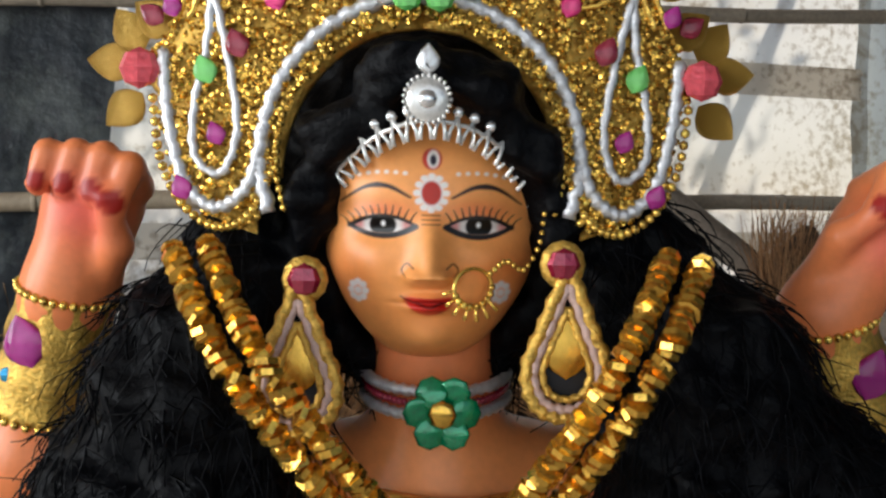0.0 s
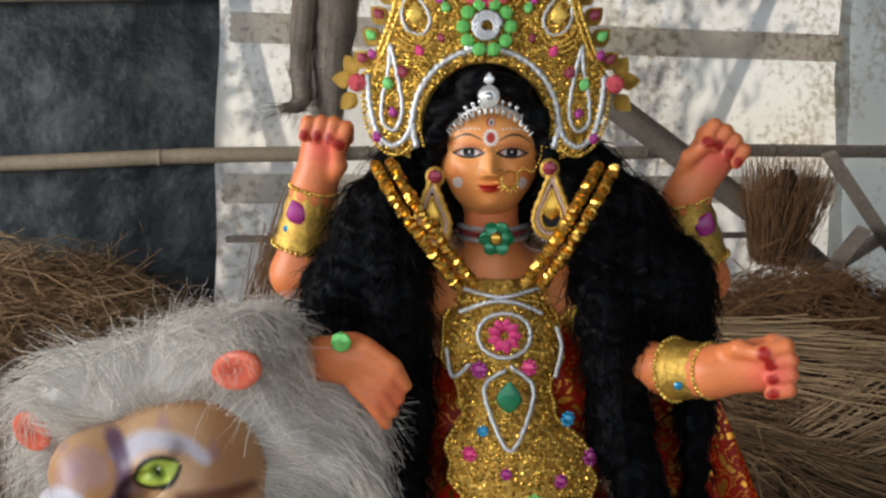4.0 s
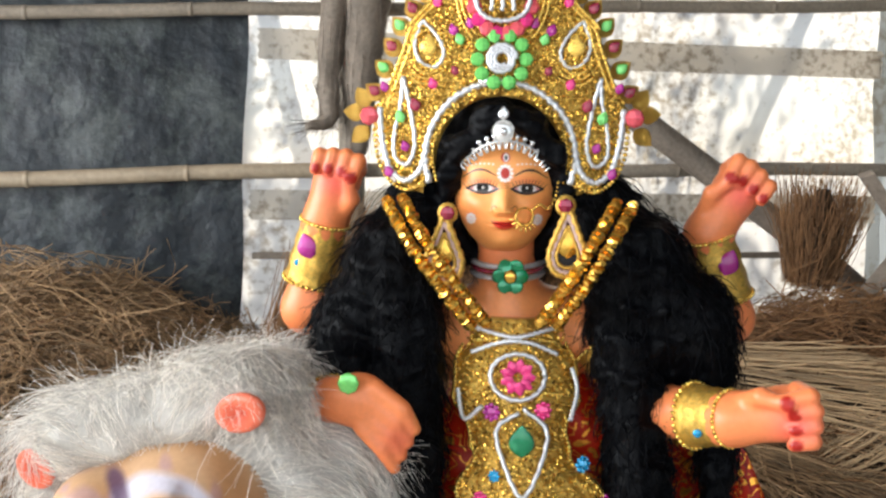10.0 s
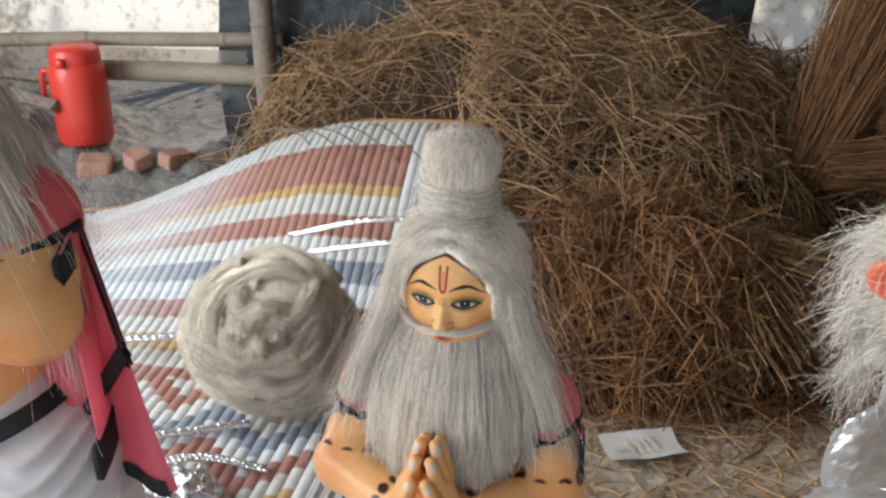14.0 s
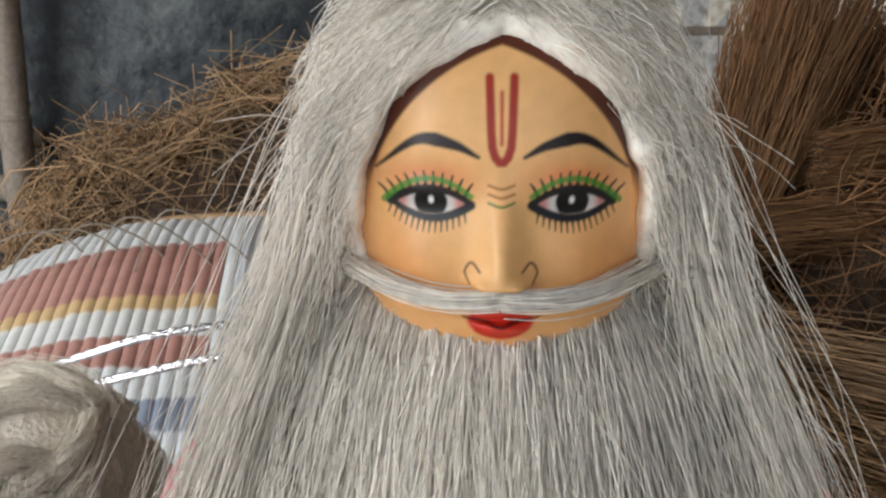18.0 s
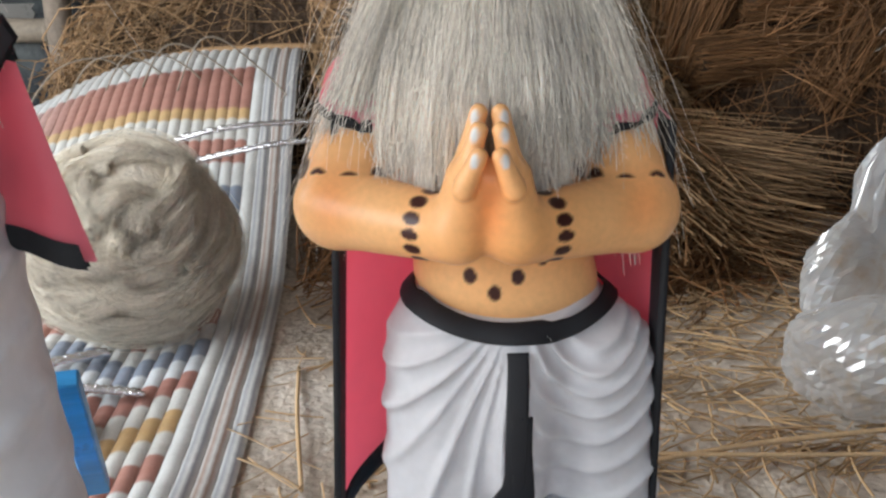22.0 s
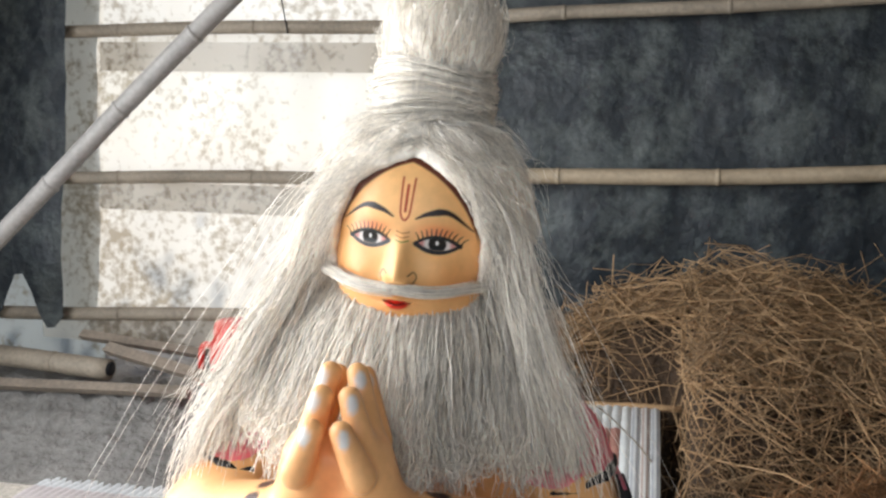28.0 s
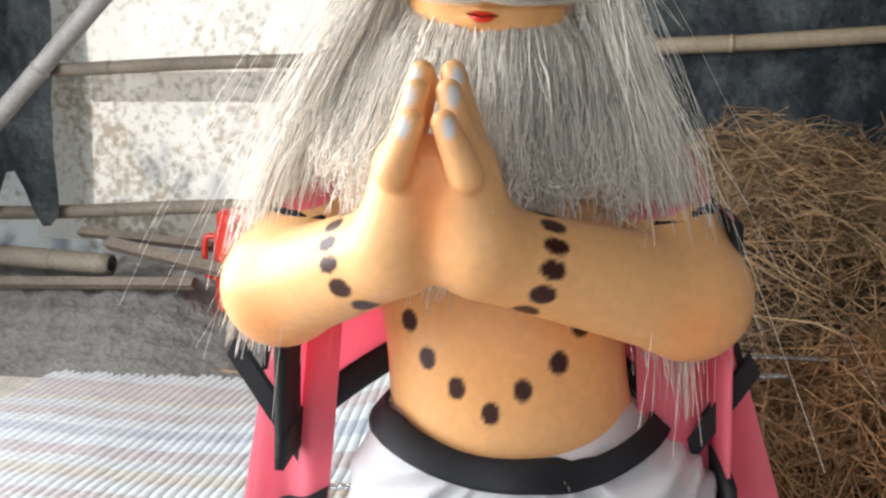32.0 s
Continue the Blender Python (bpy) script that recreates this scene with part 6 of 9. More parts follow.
def hair_field(P):
    b = egg(P, (0.0, 0.030, 1.005), (0.100, 0.066, 0.110))
    chains = (
        [((-0.080, 0.024, 1.0), 0.040), ((-0.125, -0.010, 0.905), 0.052), ((-0.165, -0.005, 0.825), 0.052), ((-0.180, -0.02, 0.780), 0.036)],
        [((-0.112, -0.020, 0.87), 0.045), ((-0.097, -0.055, 0.706), 0.030), ((-0.092, -0.080, 0.580), 0.021), ((-0.096, -0.086, 0.535), 0.007)],
        [((0.080, 0.024, 1.0), 0.040), ((0.145, -0.010, 0.915), 0.055), ((0.205, 0.0, 0.840), 0.058), ((0.222, 0.0, 0.795), 0.042)],
        [((0.135, -0.025, 0.86), 0.042), ((0.152, -0.060, 0.680), 0.031), ((0.200, -0.100, 0.540), 0.024), ((0.236, -0.110, 0.478), 0.007)],
        [((0.225, 0.0, 0.80), 0.034), ((0.242, -0.028, 0.707), 0.021), ((0.242, -0.055, 0.560), 0.010)],
    )
    for q in chains:
        for (a, ra), (c, rc) in zip(q, q[1:]):
            b = soft(0.018, b, capsule(P, a, c, ra, rc))
    x, y, z = P.T
    b = carve(0.008, b, egg(P, (0, -0.060, 0.978), (0.062, 0.098, 0.080)))
    arch_ = [(0.070, -0.012, 0.960), (0.066, -0.026, 1.000), (0.053, -0.042, 1.035), (0.030, -0.054, 1.062), (0.0, -0.058, 1.072)]
    for s in (-1, 1):
        for a, c in zip(arch_, arch_[1:]):
            b = soft(0.008, b, capsule(P, (a[0] * s, a[1], a[2]), (c[0] * s, c[1], c[2]), 0.0135))
    b = b + 0.005 * bumps(P, 75) + 0.0035 * bumps(P, 170, 4) + 0.002 * np.sin(z * 150 + 40 * x)
    keepout = soft(0.012, capsule(P, (0.01, -0.10, 0.60), (0.012, -0.075, 0.86), 0.058, 0.046), egg(P, (0.003, -0.05, 0.91), (0.046, 0.07, 0.05)))
    return carve(0.01, b, keepout)


hv, hf = solid(hair_field, (-0.27, -0.14, 0.44), (0.31, 0.12, 1.12), 0.0038)
ob = thing("black_wig", "long wavy black fibre wig falling over both shoulders", "wig", GODDESS)
make("hair_mass", (hv, hf), M["black_hair"], ob)
make("hair_curl", fur(hv, hf, 9000, lambda p: np.array([0.0, 0.0, -1.0]) + 0.2 * np.sign(p[:, :1]) * np.array([1.0, 0, 0]) * step(0.85, 1.0, p[:, 2])[:, None], (0.018, 0.040), 0.0008, 0.0030, 3, keep=~((np.abs(hv[:, 0]) < 0.085) & (hv[:, 2] > 0.93) & (hv[:, 1] < 0.02)), wave=0.55), M["black_hair"], ob)


# ---- jewellery ----
def bead_mesh(name, radii, material, facets=False):
    b = Build().add(*ball((0, 0, 0), radii, 8, 5))
    return b.mesh(name, material, not facets)


def place(name, me, parent, at, scale=1.0, turn=None):
    ob = make(name, me, None, parent)
    m = Matrix.Translation(at)
    if turn is not None:
        m = m @ turn
    ob.matrix_basis = m @ Matrix.Scale(scale, 4)
    return ob


GEM = {k: bead_mesh("gem", (0.008, 0.0035, 0.008), M["gem_" + k], True) for k in ("pink", "green", "emerald", "magenta", "cyan", "coral", "ruby")}
GEM["mirror"] = bead_mesh("gem", (0.008, 0.0035, 0.008), M["white_gem"])


def leaf_mesh(name, material, w=0.5):
    """A pointed drop standing up in z, 1 unit high."""
    s = np.linspace(0, 1, 9)
    h = w * np.sin(np.pi * s) ** 0.8 * (1 - 0.45 * s)
    a = np.linspace(0, 2 * np.pi, 10, endpoint=False)
    v = np.stack([np.outer(h, np.cos(a)), 0.22 * np.outer(h, np.sin(a)), np.repeat((s - 0.35)[:, None], 10, 1)], -1)
    return Build().add(v.reshape(-1, 3), grid_faces(10, 9, wrap_u=True)).mesh(name, material)


LEAF = {k: leaf_mesh("leaf", M["white_gem" if k == "mirror" else k]) for k in ("gold", "glitter", "gold_bead", "gem_green", "gem_magenta", "gem_pink", "gem_emerald", "gem_ruby", "gem_cyan", "mirror")}


def cord(parent, name, pts, r, material, n=60, beads=True, label=""):
    """A twisted cord: a tube with slanting bulges."""
    p = spline(pts, n)
    v, f = tube(p, r, 8, up=(0, 1, 0.01))
    k = np.arange(n * 8)
    v += 0.25 * r * np.sin(k // 8 * 1.9 + (k % 8) * 0.8)[:, None] * unit(v - np.repeat(p, 8, 0))
    return make(name, (v, f), material, parent, label)


def bead_row(parent, name, pts, n, r, material, seed=0):
    p = spline(pts, n)
    b = Build()
    for q in p:
        b.add(*ball(q, (r, r, r), 6, 4))
    return tagged(make(name, b, material, parent), kind="stuff")


def crown_half(z):
    """Half-width of the crown's outline at height z."""
    zs = [0.990, 1.0, 1.02, 1.045, 1.06, 1.075, 1.09, 1.115, 1.15, 1.175, 1.19, 1.20, 1.235, 1.265, 1.29, 1.310, 1.320]
    ws = [0.085, 0.112, 0.130, 0.136, 0.138, 0.150, 0.136, 0.124, 0.110, 0.103, 0.088, 0.078, 0.068, 0.052, 0.034, 0.012, 0.003]
    return np.interp(z, zs, ws)


def crown_inner(z):
    """Half-width of the arched opening for the head."""
    return np.where(z < 1.0, 0.085, np.where(z < 1.098, 0.072 * np.sqrt(np.clip(1 - ((z - 1.02).clip(0) / 0.078) ** 2, 0, 1)) + 0.010 * (z < 1.02), 0.0))


CX = -0.006
crown = thing("crown", "tall gilded crown with white cord scrolls and coloured stones", "crown", GODDESS)
zs = np.concatenate([np.linspace(0.990, 1.098, 40), np.linspace(1.099, 1.318, 60)])
b = Build()
for s in (-1, 1):
    lo_, hi_ = crown_inner(zs), crown_half(zs)
    U = np.linspace(0, 1, 16)
    X = (lo_[:, None] + (hi_ - lo_)[:, None] * U)
    Zg = np.repeat(zs[:, None], 16, 1)
    edge = np.minimum(U, 1 - U)[None] * (hi_ - lo_)[:, None]
    thick = 0.003 + 0.006 * np.clip(edge / 0.02, 0, 1) + 0.0016 * np.sin(X * 420) * np.sin(Zg * 420)
    yb = -0.034 - 0.05 * np.clip(Zg - 1.1, 0, 1) + 0.9 * X**2
    A = np.stack([CX + s * X, yb - thick, Zg], -1)
    B = np.stack([CX + s * X, yb + 0.003, Zg], -1)
    m = 16 * len(zs)
    f = np.concatenate([grid_faces(16, len(zs)), grid_faces(16, len(zs))[:, ::-1] + m])
    rim = np.concatenate([np.arange(len(zs)) * 16 + 15, np.arange(len(zs))[::-1] * 16])
    r2 = np.roll(rim, -1)
    f = np.concatenate([f, np.stack([rim, rim + m, r2 + m, r2], 1)])
    if s < 0:
        f = f[:, ::-1]
    b.add(np.concatenate([A.reshape(-1, 3), B.reshape(-1, 3)]), f)
make("plate", b, M["gold"], crown, "embossed gilt plate")
yc = lambda x, z: -0.046 - 0.05 * max(z - 1.1, 0) + 0.9 * x * x  # noqa: E731
arch = lambda r, n=15, k=1.0: [(CX + r * np.cos(a), yc(r * np.cos(a), 1.03 + r * k * np.sin(a)), 1.03 + r * k * np.sin(a)) for a in np.linspace(-0.35, np.pi + 0.35, n)]  # noqa: E731
cord(crown, "arch_cord", arch(0.082, k=1.0), 0.0040, M["silver"], 110, label="white twisted cord")
bead_row(crown, "bead_string", arch(0.074), 60, 0.0024, M["gold_bead"])
bead_row(crown, "bead_string", arch(0.0885), 64, 0.0024, M["gold_bead"])
for s in (-1, 1):
    loop = lambda pts: [(CX + s * x, yc(x, z) - 0.001, z) for x, z in pts]  # noqa: E731
    cord(crown, "lobe_cord", loop([(0.134, 1.085), (0.131, 1.05), (0.122, 1.018), (0.105, 1.004), (0.088, 1.016), (0.080, 1.045)]), 0.0036, M["silver"], 60, label="white twisted cord")
    cord(crown, "scroll_cord", loop([(0.108, 1.118), (0.100, 1.085), (0.094, 1.045), (0.102, 1.022), (0.116, 1.030), (0.117, 1.055), (0.110, 1.09), (0.108, 1.118)]), 0.0026, M["silver"], 60, label="white twisted cord")
    cord(crown, "drop_cord", loop([(0.087, 1.178), (0.070, 1.160), (0.063, 1.142), (0.072, 1.128), (0.088, 1.133), (0.095, 1.152), (0.087, 1.178)]), 0.0022, M["silver"], 50, label="white twisted cord")
    bead_row(crown, "bead_string", loop([(0.140, 1.06), (0.136, 1.03), (0.124, 1.006), (0.105, 0.994), (0.088, 1.0), (0.076, 1.022)]), 26, 0.0028, M["gold_bead"])
    bead_row(crown, "bead_string", loop([(0.09, 1.186), (0.066, 1.166), (0.056, 1.142), (0.068, 1.12), (0.092, 1.124), (0.103, 1.152), (0.094, 1.182)]), 34, 0.0024, M["gold_bead"])
    place("gem", LEAF["gold_bead"], crown, (CX + s * 0.08, yc(0.08, 1.147) - 0.003, 1.147), 0.026)
    for (gx, gz), kd, sc in (((0.110, 1.072), "gem_green", 0.016), ((0.104, 1.040), "gem_magenta", 0.013), ((0.093, 1.085), "gem_ruby", 0.016), ((0.128, 1.105), "gem_magenta", 0.013), ((0.070, 1.195), "gem_pink", 0.014), ((0.052, 1.165), "gem_magenta", 0.014), ((0.122, 1.012), "gem_magenta", 0.014), ((0.045, 1.155), "gem_green", 0.014), ((0.034, 1.172), "gem_magenta", 0.013), ((0.058, 1.218), "gem_green", 0.015), ((0.046, 1.242), "gem_pink", 0.014), ((0.028, 1.266), "gem_green", 0.014), ((0.074, 1.108), "gem_pink", 0.014), ((0.050, 1.122), "gem_ruby", 0.012)):
        place("gem", LEAF[kd], crown, (CX + s * gx, yc(gx, gz) - 0.005, gz), sc, Matrix.Rotation(s * 0.4, 4, "Y"))
    place("side_gem", GEM["coral"], crown, (CX + s * 0.146, yc(0.146, 1.075) - 0.006, 1.075), 1.35)
    for dx, dz, an in ((0.012, 0.004, 1.5), (0.006, -0.018, 2.3), (0.004, 0.018, 0.6)):
        place("side_leaf", LEAF["gold"], crown, (CX + s * (0.148 + dx), yc(0.15, 1.07) + 0.004, 1.075 + dz), 0.026, Matrix.Rotation(s * an, 4, "Y"))
    # scalloped rim of leaves, each with a stone
    rim = [(0.140, 1.10), (0.130, 1.125), (0.121, 1.148), (0.112, 1.170), (0.098, 1.188), (0.084, 1.204), (0.077, 1.224), (0.069, 1.244), (0.059, 1.262), (0.046, 1.280), (0.031, 1.296)]
    for i, (gx, gz) in enumerate(rim):
        tn = Matrix.Rotation(s * (0.95 - 0.07 * i), 4, "Y")
        place("rim_leaf", LEAF["gold"], crown, (CX + s * (gx - 0.003), yc(gx, gz) + 0.004, gz), 0.027, tn)
        place("rim_gem", LEAF["gem_green" if i % 2 else "gem_ruby"], crown, (CX + s * (gx - 0.001), yc(gx, gz) - 0.001, gz + 0.002), 0.0150, tn)
for a in np.linspace(0, 2 * np.pi, 10, endpoint=False):
    place("petal", GEM["green"], crown, (CX + 0.026 * np.cos(a), yc(0, 1.135) - 0.010, 1.135 + 0.026 * np.sin(a)), 1.0)
ros = [(CX + 0.016 * np.cos(a) * (1 - a / 30), yc(0, 1.135) - 0.012, 1.135 + 0.016 * np.sin(a) * (1 - a / 30)) for a in np.linspace(0, 18, 40)]
cord(crown, "rosette_coil", ros, 0.0026, M["silver"], 120, label="white coiled cord rosette")
for a in np.linspace(0, 2 * np.pi, 18, endpoint=False):
    r1 = 0.036
    place("petal", GEM["coral" if int(a * 9) % 2 else "pink"], crown, (CX + 0.90 * r1 * np.cos(a), yc(0, 1.20) - 0.006, 1.205 + 1.2 * r1 * np.sin(a)), 1.1)
cord(crown, "plume_cord", [(CX + x_, yc(0, z_) - 0.011, z_) for x_, z_ in ((0, 1.247), (-0.018, 1.228), (-0.029, 1.203), (-0.022, 1.182), (0, 1.175), (0.022, 1.182), (0.029, 1.203), (0.018, 1.228), (0, 1.247))], 0.0026, M["silver"], 80, label="white twisted cord")
for dx in (-0.012, 0.0, 0.012):
    cord(crown, "plume_cord", [(CX + dx, yc(0, 1.2) - 0.012, 1.185), (CX + dx * 0.8, yc(0, 1.2) - 0.013, 1.208), (CX + dx * 0.4, yc(0, 1.2) - 0.013, 1.232)], 0.0022, M["silver"], 20, label="white twisted cord")
    place("plume_gem", LEAF["gem_magenta"], crown, (CX + dx + 0.004, yc(0, 1.2) - 0.010, 1.208), 0.024)
place("tip_leaf", LEAF["gold_bead"], crown, (CX, yc(0, 1.3), 1.302), 0.05)
place("tip_gem", LEAF["gem_ruby"], crown, (CX, yc(0, 1.3) - 0.008, 1.304), 0.026)
place("mirror", GEM["mirror"], crown, (CX - 0.018, yc(0, 1.112) - 0.008, 1.112), 0.9)

def chips(points, size, seed, out=0.0015):
    """Tiny tilted sequin discs scattered over points, each with its own glint."""
    r = np.random.default_rng(seed)
    p = np.asarray(points, float)
    k = len(p)
    n = unit(np.array([0.0, -1.0, 0.0]) + r.normal(size=(k, 3)) * 0.45)
    s = unit(np.cross(n, r.normal(size=(k, 3))))
    w = np.cross(n, s)
    a = np.arange(6) * np.pi / 3
    rad = (size * r.uniform(0.6, 1.25, k))[:, None, None]
    ring = (p - np.array([0, out, 0]))[:, None] + rad * (np.cos(a)[None, :, None] * s[:, None] + np.sin(a)[None, :, None] * w[:, None])
    tip = (p - np.array([0, out, 0]) + n * size * 0.45)[:, None]
    v = np.concatenate([tip, ring], 1).reshape(-1, 3)
    f = np.array([(0, 1 + i, 1 + (i + 1) % 6) for i in range(6)])
    return v, (f[None] + (np.arange(k) * 7)[:, None, None]).reshape(-1, 3)


r_ = np.random.default_rng(41)
cand = np.stack([r_.uniform(-0.15, 0.15, 26000), 0 * np.zeros(26000), r_.uniform(0.994, 1.312, 26000)], 1)
ok = (np.abs(cand[:, 0]) > crown_inner(cand[:, 2]) + 0.002) & (np.abs(cand[:, 0]) < crown_half(cand[:, 2]) - 0.001)
cand = cand[ok][:7500]
cand[:, 1] = -0.046 - 0.05 * np.maximum(cand[:, 2] - 1.1, 0) + 0.9 * cand[:, 0] ** 2
cand[:, 0] += CX
tagged(make("bead_work", chips(cand, 0.0019, 42), M["glitter"], crown, smooth=False), "dense gold sequin embroidery", kind="stuff")
# raised gold ropes that follow the outlines
for s in (-1, 1):
    for off_ in (0.004, 0.011):
        cord(crown, "gold_rope", [(CX + s * (float(crown_half(q)) - off_), yc(float(crown_half(q)) - off_, q) - 0.002, q) for q in np.linspace(1.10, 1.30, 22)], 0.0017, M["gold_bead"], 110)
    for rr in (0.020, 0.026, 0.032, 0.038):
        cord(crown, "gold_rope", [(CX + s * (0.080 + rr * 0.80 * np.cos(q)), yc(0.08, 1.15) - 0.001, 1.147 + rr * np.sin(q)) for q in np.linspace(0.6, 5.4, 16)], 0.0014, M["gold_bead"], 80)
    for rr in (0.046, 0.052, 0.058):
        cord(crown, "gold_rope", [(CX + s * rr * 0.86 * np.cos(q), yc(0.04, 1.2) - 0.002, 1.207 + rr * 1.1 * np.sin(q)) for q in np.linspace(-0.9, 1.25, 14)], 0.0014, M["gold_bead"], 70)

band = thing("forehead_band", "silver forehead chain with a round pendant", "forehead jewel", GODDESS)
fz = lambda x: 1.0475 - 9.5 * x * x - 400 * x**4  # noqa: E731
fy = lambda x: -0.071 + 12.5 * x * x  # noqa: E731
for i in range(-8, 8):
    px_ = 0.0074 * (i + 0.5)
    zz = fz(px_)
    o_ = unit(np.array([px_, 0.0, zz - 0.985]))
    t_ = np.array([o_[2], 0.0, -o_[0]])
    root_ = np.array([px_, fy(px_), zz])
    for g_ in (-1, 1):
        make("link", tube(np.array([root_ + o_ * 0.004, root_ - o_ * 0.003 + t_ * 0.0022 * g_, root_ - o_ * 0.0085 + t_ * 0.0030 * g_ + np.array([0, -0.001, 0])]), (0.0012, 0.0011, 0.0015), 6), M["silver_bright"], band)
    place("link_bead", GEM["mirror"], band, root_ + o_ * 0.006, 0.36)
cord(band, "chain", [(q, fy(q) + 0.0005, fz(q) + 0.0005) for q in np.linspace(-0.060, 0.060, 15)], 0.0012, M["silver_bright"], 70)
make("pendant", ball((-0.003, -0.076, 1.0575), (0.0108, 0.003, 0.0112), 18, 7), M["silver_bright"], band)
bead_row(band, "pendant_rim", [(-0.003 + 0.0112 * np.cos(q), -0.077, 1.0575 + 0.0114 * np.sin(q)) for q in np.linspace(0, 2 * np.pi, 15)], 26, 0.0012, M["silver_bright"])
place("pendant_stone", GEM["mirror"], band, (-0.003, -0.079, 1.0575), 0.6)
place("pendant_hook", LEAF["mirror"], band, (-0.003, -0.074, 1.0745), 0.015)
place("hook_bead", GEM["mirror"], band, (-0.003, -0.074, 1.0685), 0.3)

for s in (-1, 1):
    er = thing("earring", "gold teardrop earring with a red stone", "earring", GODDESS, "earrings")
    ex, ey, ez = 0.0635 * s + 0.002, -0.062, 0.9745 + 0.005 * s
    make("stud", ball((ex, ey, ez), (0.0115, 0.004, 0.0120), 16, 7), M["gold"], er)
    place("stone", GEM["ruby"], er, (ex, ey - 0.004, ez), 1.05)
    drop = lambda k: [(ex + s * 0.003 + k * xx, ey - 0.002, ez - 0.0525 + 0.95 * k * zz_) for xx, zz_ in ((0, 0.046), (-0.009, 0.022), (-0.0165, 0.0), (-0.012, -0.016), (0, -0.021), (0.012, -0.016), (0.0165, 0.0), (0.009, 0.022), (0, 0.046))]  # noqa: E731
    cord(er, "outer_rim", drop(1.2), 0.0034, M["gold"], 70)
    cord(er, "cord_rim", drop(0.98), 0.0026, M["cord_pink"], 60, label="pale pink cord rim")
    cord(er, "inner_rim", drop(0.72), 0.0020, M["gold"], 50)
    place("drop_leaf", LEAF["glitter"], er, (ex + s * 0.003, ey - 0.001, ez - 0.046), 0.032)
    make("drop_backing", ball((ex + s * 0.003, ey + 0.001, ez - 0.050), (0.014, 0.0015, 0.020), 16, 7), M["black"], er)

nr = thing("nose_ring", "large gold nose ring with a bead chain to the ear", "nose ring", GODDESS)
ring_ = [(0.0215 + 0.0095 * np.cos(a), -0.062 + 0.006 * np.cos(a), 0.967 + 0.0095 * np.sin(a)) for a in np.linspace(0, 2 * np.pi, 17)]
make("ring", tube(spline(ring_, 60), 0.0010, 6, up=(0, 1, 0.01)), M["gold_bead"], nr)
bead_row(nr, "bead_string", ring_[9:], 9, 0.0021, M["gold_bead"])
bead_row(nr, "chain", [(0.030, -0.058, 0.974), (0.038, -0.056, 0.980), (0.047, -0.054, 0.976), (0.055, -0.050, 0.988), (0.058, -0.045, 1.004)], 15, 0.0016, M["gold_bead"])
for q in np.linspace(3.3, 5.6, 7):
    make("ray", tube([(0.0215 + 0.0095 * np.cos(q), -0.064, 0.967 + 0.0095 * np.sin(q)), (0.0215 + 0.0155 * np.cos(q), -0.064, 0.966 + 0.0155 * np.sin(q))], (0.0006, 0.0011), 6), M["gold_bead"], nr)

ck = thing("choker", "silver ribbon choker with a green sequin flower", "choker", GODDESS)
for zz in (0.9005, 0.9135):
    cord(ck, "ribbon", [(0.005 + 0.041 * np.sin(a), 0.016 - 0.048 * np.cos(a), zz - 0.005 * np.cos(a)) for a in np.linspace(-1.5, 1.5, 13)], 0.0030, M["silver"], 70)
bead_row(ck, "bead_string", [(0.005 + 0.041 * np.sin(a), 0.016 - 0.049 * np.cos(a), 0.907 - 0.005 * np.cos(a)) for a in np.linspace(-1.5, 1.5, 13)], 40, 0.0024, M["gem_ruby"])
for i, a in enumerate(np.linspace(0, 2 * np.pi, 6, endpoint=False)):
    pt = make("petal", ball((0, 0, 0), (0.0090, 0.0018, 0.0090), 14, 5), M["gem_emerald"], ck, "green sequin petal")
    pt.matrix_basis = pose(0.008 + 0.0120 * np.cos(a), -0.041, 0.8995 + 0.0120 * np.sin(a), 14 * np.sin(a * 2.3), 0, 16 * np.cos(a * 1.7))
make("centre", ball((0.008, -0.045, 0.8995), (0.0075, 0.0022, 0.0075), 14, 5), M["glitter"], ck)

BEAD = Build().add(*ball((0, 0, 0), (0.0088, 0.0088, 0.0034), 8, 4)).mesh("bead", M["glitter"], False)
r_ = np.random.default_rng(51)
for s, line_ in ((-1, [(-0.130, -0.050, 0.982), (-0.102, -0.086, 0.940), (-0.073, -0.088, 0.900), (-0.047, -0.074, 0.864), (-0.034, -0.062, 0.846)]), (1, [(0.139, -0.050, 0.980), (0.114, -0.088, 0.942), (0.091, -0.088, 0.902), (0.070, -0.076, 0.868), (0.058, -0.064, 0.848)])):
    gl = thing("garland", "double strand of glittering gold tinsel beads", "garland", GODDESS, "garlands")
    for dx, dz in ((0.0, 0.0), (0.0175, 0.003)):
        p = spline(np.array(line_) + np.array([-s * dx, 0.002, dz]), 42)
        d = unit(np.gradient(p, axis=0))
        for i, (q, dd) in enumerate(zip(p, d)):
            tn = Vector(dd).to_track_quat("Z", "Y").to_matrix().to_4x4() @ Euler(tuple(r_.normal(size=3) * np.array([0.25, 0.25, 2.0]))).to_matrix().to_4x4()
            place("bead", BEAD, gl, q, 0.80 + 0.22 * abs(np.sin(i * 0.85)), tn)


